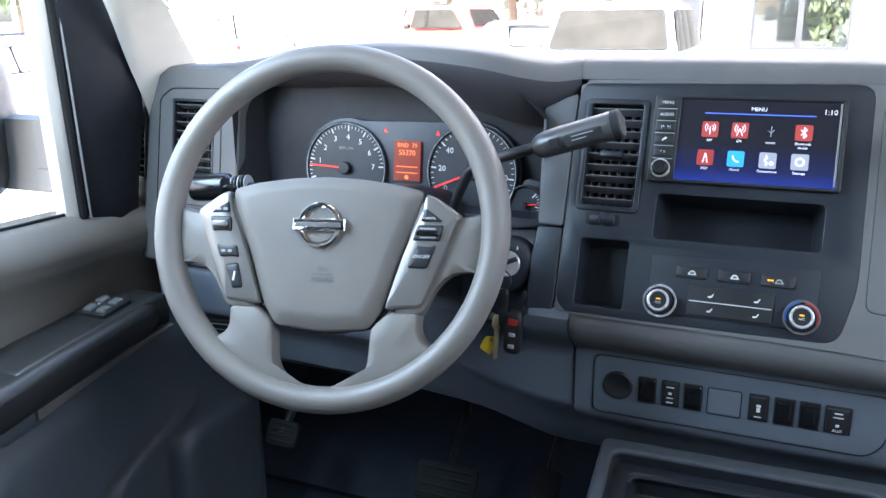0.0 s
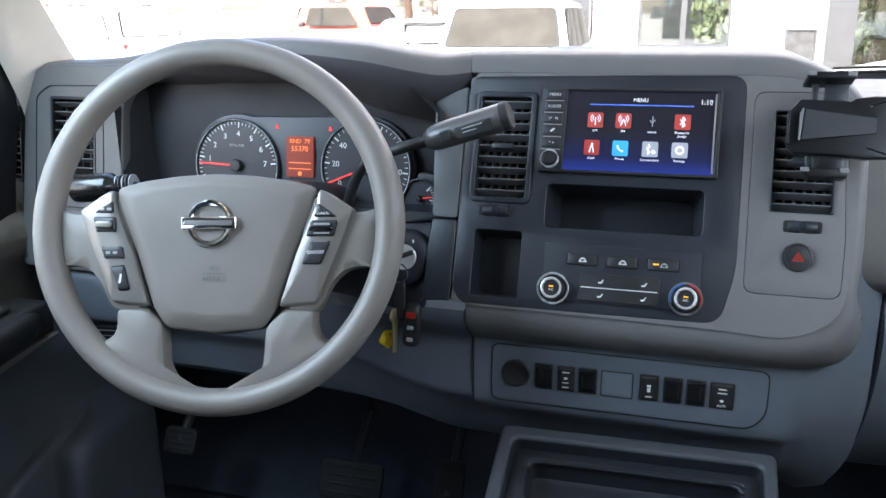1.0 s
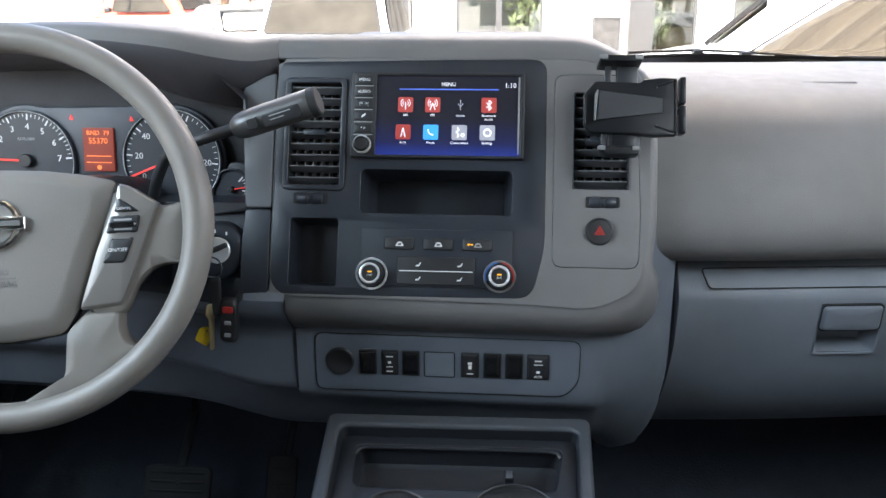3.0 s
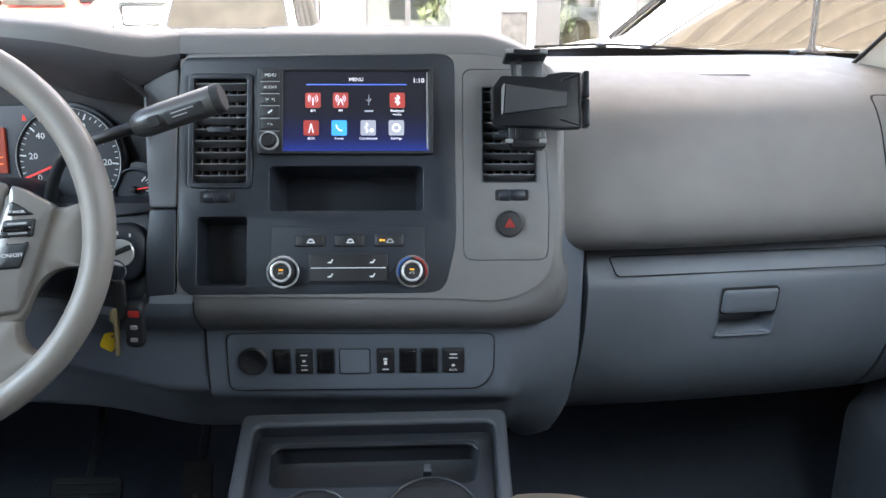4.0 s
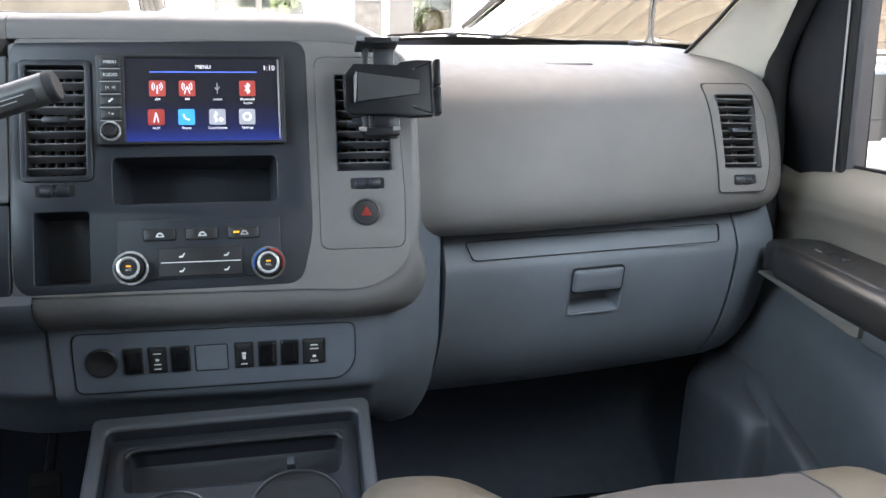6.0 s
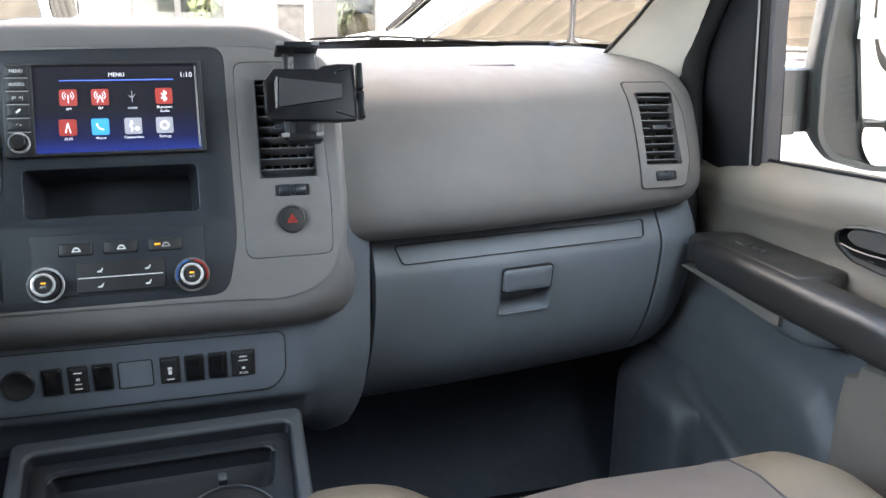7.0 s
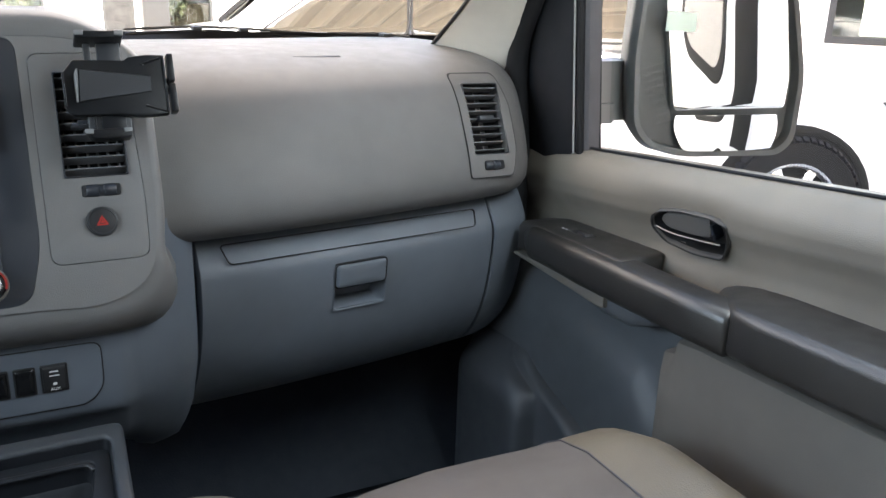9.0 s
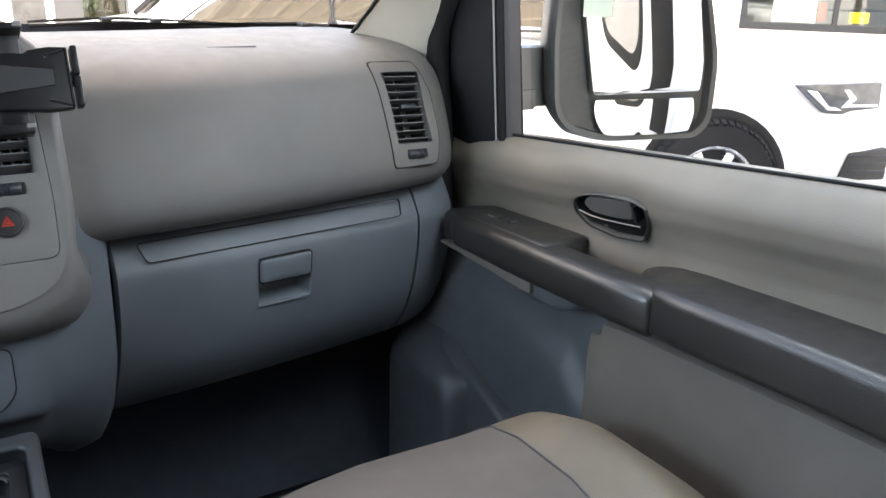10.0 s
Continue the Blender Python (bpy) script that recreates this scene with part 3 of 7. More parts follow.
pad_prof = [(p.x, p.y) for p in smooth_path([(a, b, 0) for a, b in PAD], 6)]
rings = []
for x, k in ((0.235, 0), (0.30, 0), (0.38, 0), (0.46, 0), (0.54, 0), (0.60, 0), (0.66, 0), (0.673, 0), (0.686, 0), (0.70, 0.0), (0.715, 0), (0.73, 0.001), (0.742, 0.003), (0.752, 0.008), (0.762, 0.016), (0.772, 0.030), (0.780, 0.055), (0.783, 0.10)):
    x = x if x < 0.70 else 0.70 + (x - 0.70) * 1.55
    ring = []
    for y, z in pad_prof:
        f = max(0.0, (z - 1.372)) / 0.22
        yy = y + bend(x) + k
        zz = z - k * 0.55 * max(0.0, f - 0.35) + k * 0.25 * max(0, 0.35 - f)
        ring.append((x, min(yy, 0.62), zz))
    rings.append(ring)
RV = plane_matrix((0.7155, 0.0635, 1.497), (0.985, 0.17, 0.0), (-0.05, 0.41, 0.91))
pad_bm = loft(rings, False)
into_rv = RV.inverted()
for f in pad_bm.faces[:]:
    q = into_rv @ f.calc_center_median()
    if -0.036 < q.x < 0.040 and -0.056 < q.y < 0.057 and abs(q.z) < 0.05:
        pad_bm.faces.remove(f)
part("passenger_pad", pad_bm, GREY, dash, "grey padded passenger dash face")
part("dash_slit", slab([box_loop(-0.024, 0.034, -0.0024, -0.0014, 0.0004), ], 0, 0.0015), CHEEK, dash, m=plane_matrix((0.495, 0.145, 1.5785), (0.995, 0.07, 0), (-0.07, 0.98, 0.16)))
part("dash_slit", slab([box_loop(-0.034, 0.034, 0.0022, 0.0032, 0.0004), ], 0, 0.0015), CHEEK, dash, m=plane_matrix((0.495, 0.145, 1.5785), (0.995, 0.07, 0), (-0.07, 0.98, 0.16)))
# right vent sits on the slope of the pad, its surround follows the skin
LEANV = RV @ Matrix(((1, 0.09, 0, 0), (0, 1, 0, 0), (0, 0, 1, 0), (0, 0, 0, 1)))


def pad_skin(x, z):
    face = [q for q in pad_prof if 1.40 < q[1] < 1.579]
    for (ya, za), (yb, zb) in zip(face, face[1:]):
        if zb <= z <= za:
            return ya + (yb - ya) * (z - za) / (zb - za) + bend(x)
    return bend(x)


sur_out = rounded([(-0.038, -0.0855), (0.0387, -0.0855), (0.0485, -0.045), (0.0480, 0.020), (0.0385, 0.0655), (-0.043, 0.0655)], 0.008, 4)
sur = slab([dense(sur_out), dense(box_loop(-0.0283, 0.0320, -0.0510, 0.0510, 0.003))], -0.012, 0.0)
line = slab([dense([(p[0] * 1.032, p[1] * 1.020) for p in sur_out]), dense([(p[0] * 0.995, p[1] * 0.996) for p in sur_out])], -0.006, 0.0)
into_v = LEANV.inverted()
for me_, lift in ((sur, 0.0032), (line, 0.0027)):
    for vert in me_.vertices:
        q = LEANV @ vert.co
        y = pad_skin(q.x, q.z)
        vert.co = into_v @ Vector((q.x, y - lift if vert.co.z > -0.003 else y + 0.010, q.z))
rv = part("vent_surround", sur, GREY, dash, "grey vent surround", LEANV, 60)
part("groove", line, PIT, rv, m=LEANV)
air_vent(LEANV @ Matrix.Translation((0, 0, 0.0015)), -0.0283, 0.0320, -0.0510, 0.0510, 9, dash, vanes=1, tilt=8, rim=0.0012)
thumb_wheel(LEANV @ Matrix.Translation((0, 0, 0.0015)), 0.003, -0.0675, 0.030, dash)

GLOVE = [(0.045, 1.374), (0.030, 1.370), (0.014, 1.352), (0.003, 1.336), (0.000, 1.322), (0.0022, 1.293), (0.0088, 1.255), (0.022, 1.210), (0.046, 1.165), (0.085, 1.122), (0.14, 1.092), (0.21, 1.075)]
gl_prof = [(p.x, p.y) for p in smooth_path([(a, b, 0) for a, b in GLOVE], 3)]


def glove_ring(x, dy=0.0):
    follow = max(0.0, 1.0 - (x - 0.293) / 0.10)      # the gap edge swings in towards the bottom
    return [(x - (0.2885 - gap_x(z)) * follow, y + bend(x) * 0.8 + dy, z) for y, z in gl_prof]


lid_bm = loft([glove_ring(x, d) for x, d in ((0.293, 0.02), (0.2935, 0.004), (0.296, 0), (0.32, 0), (0.35, 0), (0.40, 0), (0.473, 0), (0.51, 0), (0.549, 0), (0.62, 0), (0.675, 0), (0.735, 0), (0.7385, 0.004), (0.739, 0.02))], False)
bmesh.ops.delete(lid_bm, geom=[f for f in lid_bm.faces if 0.474 < f.calc_center_median().x < 0.548 and 1.2545 < f.calc_center_median().z < 1.3215 and f.calc_center_median().y < 0.06], context="FACES")
lid = part("glovebox_lid", lid_bm, GREY_LOW, dash, "grey glovebox lid")
part("lower_end", loft([glove_ring(x, d) for x, d in ((0.7402, 0.02), (0.7404, 0.003), (0.7425, 0.0), (0.770, 0.002), (0.796, 0.009), (0.818, 0.022), (0.832, 0.045), (0.838, 0.08))], False), GREY_LOW, dash)
LATCH = plane_matrix((0.511, 0.0248, 1.288), (0.993, 0.115, 0), (-0.01, -0.13, 0.985))
part("latch_recess", pocket(box_loop(-0.039, 0.039, -0.035, 0.034, 0.006), 0.002, -0.030, 0.86), GREY_LOW, lid, m=LATCH)
part("latch_gap", slab([box_loop(-0.0395, 0.0395, -0.002, 0.0350, 0.006), box_loop(-0.0375, 0.0375, 0.001, 0.0325, 0.005)], -0.006, 0.0024), PIT, lid, m=LATCH)
part("latch_lip", tube(smooth_path([LATCH @ Vector(q) for q in ((-0.0395, -0.010, 0.0002), (-0.0395, -0.026, 0.0006), (-0.0385, -0.0325, 0.0008), (-0.034, -0.0355, 0.0008), (0.034, -0.0345, 0.0008), (0.0385, -0.0315, 0.0008), (0.0395, -0.025, 0.0006), (0.0395, -0.010, 0.0002))], 4), 0.0011, 8), GREY_LOW, lid)
part("latch", pillow(box_loop(-0.038, 0.038, 0.000, 0.033, 0.005), -0.006, 0.013, 0.12, 4, 0.008), GREY_LOW, lid, "grey glovebox latch", m=LATCH)
STRIP = plane_matrix((0.49, 0.0305, 1.353), (0.993, 0.115, 0), (0, 0.52, 0.85))
part("strip_groove", slab([rounded([(-0.160, -0.013), (0.212, -0.013), (0.217, 0.014), (-0.168, 0.014)], 0.006, 3), rounded([(-0.1592, -0.0122), (0.2112, -0.0122), (0.2161, 0.0132), (-0.1671, 0.0132)], 0.006, 3)], -0.001, 0.0022), PIT, lid, m=STRIP)

# ---- infotainment unit ----
unit = thing("infotainment_unit", STACK @ Vector((0, -0.1, 0)), "black touch-screen radio showing a blue menu page", "car radio")
U = lambda du=0, dv=0, dw=0: STACK @ Matrix.Translation((du, dv, dw))
part("bezel", slab([box_loop(-0.100, 0.100, -0.100, 0.000, 0.003), box_loop(-0.071, 0.0955, -0.0965, -0.0035, 0.0015)], -0.006, 0.0055, 0.0012), BLACK, unit, m=STACK)


def screen_material():
    m = bpy.data.materials.new("lit_menu_screen")
    m.use_nodes = True
    nt = m.node_tree
    b = nt.nodes["Principled BSDF"]
    b.inputs["Base Color"].default_value, b.inputs["Roughness"].default_value = (0.01, 0.01, 0.012, 1), 0.18
    tc, sep, rp = nt.nodes.new("ShaderNodeTexCoord"), nt.nodes.new("ShaderNodeSeparateXYZ"), nt.nodes.new("ShaderNodeValToRGB")
    nt.links.new(tc.outputs["Object"], sep.inputs[0])
    mr_ = nt.nodes.new("ShaderNodeMapRange")
    mr_.inputs[1].default_value, mr_.inputs[2].default_value = -0.0965, -0.0035
    nt.links.new(sep.outputs["Y"], mr_.inputs[0])
    nt.links.new(mr_.outputs[0], rp.inputs[0])
    rp.color_ramp.elements[0].color, rp.color_ramp.elements[0].position = (0.024, 0.060, 0.46, 1), 0.0
    rp.color_ramp.elements[1].color, rp.color_ramp.elements[1].position = (0.013, 0.014, 0.026, 1), 0.48
    e = rp.color_ramp.elements.new(0.16)
    e.color = (0.016, 0.024, 0.13, 1)
    nt.links.new(rp.outputs[0], b.inputs["Emission Color"])
    b.inputs["Emission Strength"].default_value = 0.055
    return m


screen = part("screen", slab([box_loop(-0.071, 0.0955, -0.0965, -0.0035, 0.001)], -0.004, 0.0022), screen_material(), unit, "lit blue menu screen", STACK)
GLOW_WHITE, GLOW_RED, GLOW_BLUE, GLOW_GREY, GLOW_LINE = glow("screen_white", (0.8, 0.8, 0.85), 0.0520), glow("screen_red", (0.30, 0.035, 0.028), 0.0440), glow("screen_blue", (0.03, 0.30, 0.75), 0.0560), glow("screen_grey", (0.26, 0.27, 0.31), 0.0480), glow("screen_line", (0.08, 0.16, 0.7), 0.0480)
part("title", lettering("MENU", 0.0060), GLOW_WHITE, screen, m=U(0.012, -0.0135, 0.0026))
part("time_digits", lettering("1:10", 0.0080), GLOW_WHITE, screen, m=U(0.0835, -0.0145, 0.0026))
part("title_line", slab([box_loop(-0.045, 0.070, -0.0006, 0.0006, 0.0004)], 0.0, 0.0004), GLOW_LINE, screen, m=U(0, -0.0192, 0.0023))
tile = slab([box_loop(-0.0088, 0.0088, -0.0088, 0.0088, 0.002)], 0, 0.0005)


def icon(u, v, mat, caption, strokes):
    t = part("icon_tile", tile.copy() if mat else slab([box_loop(-0.0002, 0.0002, -0.0002, 0.0002, 0.0001)], 0, 0.0004), mat or GLOW_GREY, screen, m=U(u, v, 0.0023))
    for pts, wd in strokes:
        for a, b in zip(pts, pts[1:]):
            a, b = Vector(a), Vector(b)
            d = (b - a)
            q = slab([box_loop(0, d.length, -wd / 2, wd / 2, wd * 0.3)], 0, 0.0004)
            part("icon_stroke", q, GLOW_WHITE if mat else GLOW_GREY, t, m=U(u + a.x, v + a.y, 0.0029) @ pose(0, 0, 0, 0, 0, math.degrees(math.atan2(d.y, d.x))))
    rows = caption.split("\n")
    for i, row in enumerate(rows):
        if row == "-":
            part("caption", slab([box_loop(-0.005, 0.005, -0.001, 0.001, 0.0005)], 0, 0.0004), GLOW_GREY, screen, m=U(u, v - 0.0125, 0.0024))
        else:
            part("caption", lettering(row, 0.0040), GLOW_WHITE, screen, m=U(u, v - 0.0122 - 0.0042 * i, 0.0025))


arc = lambda r, a0, a1, cx=0.0, cy=0.002: [(cx + r * math.cos(radians(a0 + (a1 - a0) * k / 4)), cy + r * math.sin(radians(a0 + (a1 - a0) * k / 4))) for k in range(5)]
mast = ([(-0.003, -0.006), (0, 0.002), (0.003, -0.006)], 0.0011)
waves = [(arc(0.0032, -50, 50), 0.0009), (arc(0.0032, 130, 230), 0.0009), (arc(0.0055, -50, 50), 0.0009), (arc(0.0055, 130, 230), 0.0009)]
icon(-0.0372, -0.0375, GLOW_RED, "AM", [([(0, 0.003), (0, -0.006)], 0.0012)] + waves)
icon(-0.0057, -0.0375, GLOW_RED, "FM", [mast] + waves)
icon(0.0265, -0.0375, None, "-", [([(0, 0.006), (0, -0.006)], 0.0008), ([(-0.003, 0.001), (0, -0.002), (0.003, 0.002)], 0.0008)])
icon(0.0592, -0.0375, GLOW_RED, "Bluetooth\nAudio", [([(-0.003, 0.003), (0.003, -0.003), (0, -0.006), (0, 0.006), (0.003, 0.003), (-0.003, -0.003)], 0.0011)])
icon(-0.0392, -0.0695, GLOW_RED, "AUX", [([(-0.0025, -0.006), (0, 0.005), (0.0025, -0.006)], 0.0013)])
icon(-0.0072, -0.0695, GLOW_BLUE, "Phone", [(arc(0.0062, 175, 275, 0.003, 0.003), 0.0018)])
icon(0.0258, -0.0695, GLOW_GREY, "Connections", [([(-0.004, 0.002), (0.0, -0.003), (-0.002, -0.006), (-0.002, 0.006), (0.0, 0.003), (-0.004, -0.001)], 0.0009), (arc(0.0022, 0, 360, 0.004, -0.003), 0.0012)])
icon(0.0580, -0.0695, GLOW_GREY, "Settings", [(arc(0.0042, 0, 180, 0, 0), 0.0022), (arc(0.0042, 180, 360, 0, 0), 0.0022)])
for k, (v, mark) in enumerate(((-0.0095, "MENU"), (-0.0235, "AUDIO"), (-0.0375, "|<  >|"), (-0.0515, ""), (-0.0665, "* >"))):
    b = part("button", pillow(box_loop(-0.0965, -0.0745, v - 0.0055, v + 0.0055, 0.001), 0.004, 0.0026, 0.1, 3, 0.0015), BLACK, unit, m=STACK)
    if mark:
        part("button_legend", lettering(mark, 0.0048), WHITE_INK, b, m=U(-0.0852, v, 0.0069))
    else:
        part("button_legend", slab([box_loop(-0.003, 0.003, -0.001, 0.001, 0.0008)], 0, 0.0003), WHITE_INK, b, m=U(-0.0852, v, 0.0067) @ pose(0, 0, 0, 0, 0, 40))
for v in (-0.0165, -0.0305, -0.0445, -0.0590, -0.0738):
    part("button_divider", slab([box_loop(-0.0965, -0.0745, v - 0.0004, v + 0.0004, 0.0002)], 0.0052, 0.0060), GREY_INK, unit, m=STACK)
for u in (0.0935,):
    part("edge_strip", slab([box_loop(u - 0.0010, u + 0.0010, -0.0945, -0.0055, 0.0005)], 0.002, 0.0064, 0.0006), SILVER, unit, "thin bright side strip", STACK)
kn = part("volume_knob", lathe([(0.0084, 0.0), (0.0082, 0.010), (0.0076, 0.0112), (0.0066, 0.0116), (0.0060, 0.0108), (0.0001, 0.0104)], 28), BLACK, unit, "black volume knob", U(-0.0862, -0.0852, 0.004))
part("knob_ring", lathe([(0.0110, 0.0), (0.0108, 0.0040), (0.0102, 0.0052), (0.0092, 0.0052), (0.0086, 0.0040), (0.0086, 0.0)], 28), RINGS, kn, "bright ring", U(-0.0862, -0.0852, 0.0045))

# ---- climate panel ----
clim = thing("climate_control", STACK @ Vector((0, -0.24, 0)), "black heater panel with two chrome-ringed knobs", "climate control")
part("plate", slab([box_loop(-0.0835, 0.0895, -0.2475, -0.182, 0.0015)], -0.003, 0.0008, 0.0006), DARK, clim, m=STACK)
for u, lit in ((-0.040, False), (0.0045, False), (0.0495, True)):
    b = part("button", pillow(box_loop(u - 0.0172, u + 0.0172, -0.2055, -0.192, 0.002), 0.0, 0.003, 0.1, 3, 0.001), BLACK, clim, m=STACK)
    part("legend", slab([rounded([(0.000, -0.003), (0.010, -0.003), (0.007, 0.002), (0.003, 0.002)], 0.001, 2), box_loop(0.003, 0.007, -0.0018, 0.0002, 0.0004)], 0, 0.0003), WHITE_INK if not lit else GREY_INK, b, m=U(u - 0.004, -0.1987, 0.0031))
    if lit:
        part("indicator_lamp", slab([rounded([(-0.0045, 0.0), (-0.003, 0.0014), (-0.001, 0.0006), (0.0022, 0.0012), (0.0022, -0.0012), (-0.001, -0.0006), (-0.003, -0.0014)], 0.0004, 2)], 0, 0.0003), AMBER, b, "amber indicator lamp", U(u - 0.007, -0.1985, 0.0031))
pad = part("mode_pad", slab([box_loop(-0.041, 0.0475, -0.2455, -0.2135, 0.002)], 0.0, 0.0028, 0.001), BLACK, clim, m=STACK)
part("mode_line", slab([box_loop(-0.039, 0.0455, -0.2302, -0.2292, 0.0003)], 0.0028, 0.0031), WHITE_INK, pad, m=STACK)
for u, v in ((-0.0165, -0.2225), (0.031, -0.2225), (-0.0165, -0.2385), (0.031, -0.2385)):
    part("mode_mark", slab([rounded([(-0.0035, -0.002), (0.0005, -0.002), (0.003, 0.0025), (0.0015, 0.0025), (0.0, 0.0), (-0.0035, -0.0005)], 0.0003, 1)], 0, 0.0003), WHITE_INK, pad, m=U(u, v, 0.0029))


def climate_knob(u, colours):
    K = U(u, -0.234, 0.001) @ Matrix.Diagonal((0.9, 0.9, 1.0, 1.0))
    k = part("temperature_knob" if colours else "fan_knob", lathe([(0.0158, 0.0), (0.0152, 0.014), (0.0145, 0.0158), (0.0128, 0.0158), (0.0120, 0.0145), (0.0001, 0.0145)], 36), BLACK, clim, "black rotary knob with chrome ring", K)
    part("chrome_ring", lathe([(0.0100, 0.0148), (0.0104, 0.0162), (0.0116, 0.0172), (0.0132, 0.0168), (0.0136, 0.0148)], 36), RINGS, k, m=K)
    part("scale_ring", lathe([(0.0205, 0.0), (0.0205, 0.0022), (0.0200, 0.0026), (0.0190, 0.0024), (0.0178, 0.0020), (0.0176, 0.0)], 36), RINGS if not colours else SILVER, k, "silver scale ring", K)
    part("lamp", slab([box_loop(-0.0028, 0.0028, 0.0010, 0.0028, 0.0006)], 0.0147, 0.0150), AMBER, k, m=K)
    part("legend", lettering("A/C", 0.0038), WHITE_INK, k, m=U(u, -0.2362, 0.0160))
    if colours:
        for a0, a1, c in ((100, 200, glow("cold_blue_arc", (0.03, 0.10, 0.30), 0.0100)), (-20, 80, glow("warm_red_arc", (0.32, 0.03, 0.025), 0.0100))):
            o = [(0.0188 * math.cos(radians(a0 + (a1 - a0) * j / 10)), 0.0188 * math.sin(radians(a0 + (a1 - a0) * j / 10))) for j in range(11)]
            i_ = [(0.0166 * math.cos(radians(a1 + (a0 - a1) * j / 10)), 0.0166 * math.sin(radians(a1 + (a0 - a1) * j / 10))) for j in range(11)]
            part("colour_arc", slab([o + i_], 0.0024, 0.0032), c, k, m=K)


climate_knob(-0.0705, False)
climate_knob(0.0755, True)

# ---- lower switch row ----
S = lambda du=0, dv=0, dw=0: SWITCH @ Matrix.Translation((du, dv, dw))
part("power_socket", lathe([(0.0185, 0.0), (0.0185, 0.002), (0.0170, 0.0038), (0.0150, 0.0038), (0.0125, 0.0022), (0.0001, 0.0022)], 28), BLACK, sw_panel, "round black socket cap", S(-0.125, 0.001, 0.0005))
for u, wd, mark in ((-0.089, 0.0225, 0), (-0.061, 0.0215, 1), (-0.0345, 0.0225, 0), (0.0405, 0.0225, 2), (0.0685, 0.0225, 0), (0.0955, 0.0225, 0), (0.1255, 0.028, 3)):
    s_ = part("switch", slab([box_loop(u - wd / 2, u + wd / 2, -0.0165, 0.0175, 0.0018)], -0.004, 0.0025, 0.001), BLACK, sw_panel, "black rocker switch", SWITCH)
    part("rocker", pillow(box_loop(u - wd / 2 + 0.0018, u + wd / 2 - 0.0018, -0.0145, 0.0155, 0.0015), 0.0015, 0.0028, 0.15, 3, 0.001), GLOSS if mark == 0 else BLACK, s_, m=SWITCH)
    marks = {0: (), 1: ((0.010, 0.009, 0.0014), (0.002, 0.004, 0.003), (-0.004, 0.008, 0.0012), (-0.010, 0.008, 0.0014)), 2: ((-0.010, 0.008, 0.0014), (-0.001, 0.004, 0.0055), (0.004, 0.005, 0.003)), 3: ((0.010, 0.009, 0.0016), (0.005, 0.011, 0.0012), (-0.005, 0.004, 0.003))}[mark]
    for v, w_, h_ in marks:
        part("switch_mark", slab([box_loop(-w_ / 2, w_ / 2, -h_ / 2, h_ / 2, 0.0004)], 0, 0.0003), WHITE_INK, s_, m=S(u, v, 0.0046))
    if mark == 3:
        part("legend", lettering("AUX", 0.005), WHITE_INK, s_, m=S(u, -0.0115, 0.0047))
blank = part("blank_cover", slab([box_loop(-0.0165, 0.020, -0.0165, 0.0155, 0.002)], 0.0, 0.0012, 0.0006), GREY_LOW, sw_panel, m=SWITCH)
part("cover_gap", slab([box_loop(-0.0180, 0.0215, -0.0180, 0.0170, 0.003), box_loop(-0.0168, 0.0203, -0.0168, 0.0158, 0.002)], 0.0, 0.0011), PIT, blank, m=SWITCH)
part("cover_dish", slab([box_loop(-0.0140, 0.0175, -0.0140, 0.0130, 0.002)], 0.0010, 0.0016, 0.0003), GREY_LOW, blank, m=SWITCH)

# ---- instrument cluster ----
clu = thing("instrument_cluster", CLUST @ Vector((0, -0.07, 0)), "black gauge cluster with two white-marked dials, lit orange display", "gauge cluster")
C = lambda du=0, dv=0, dw=0: CLUST @ Matrix.Translation((du, dv, dw))
face_out = [(-0.0935 + 0.068 * math.cos(radians(a)), -0.006 + 0.068 * math.sin(radians(a))) for a in range(72, 290, 8)] + [(0.0945 + 0.068 * math.cos(radians(a)), -0.004 + 0.068 * math.sin(radians(a))) for a in range(-110, 30, 8)] + [(0.0945 + 0.068 * math.cos(radians(a)), -0.004 + 0.068 * math.sin(radians(a))) for a in range(34, 112, 8)]
part("face", slab([face_out], -0.008, 0.0, 0.002), material("cluster_face_plastic", (0.030, 0.032, 0.040), 0.5, vary=0.05), clu, m=CLUST)
part("fuel_face", slab([rounded([(0.150, -0.075), (0.200, -0.075), (0.200, -0.010), (0.165, -0.005)], 0.010, 4)], -0.008, -0.001, 0.002), material("fuel_face_plastic", (0.016, 0.017, 0.021), 0.5, vary=0.05), clu, m=CLUST)
DIAL = material("dial_black", (0.017, 0.019, 0.025), 0.5, vary=0.05)


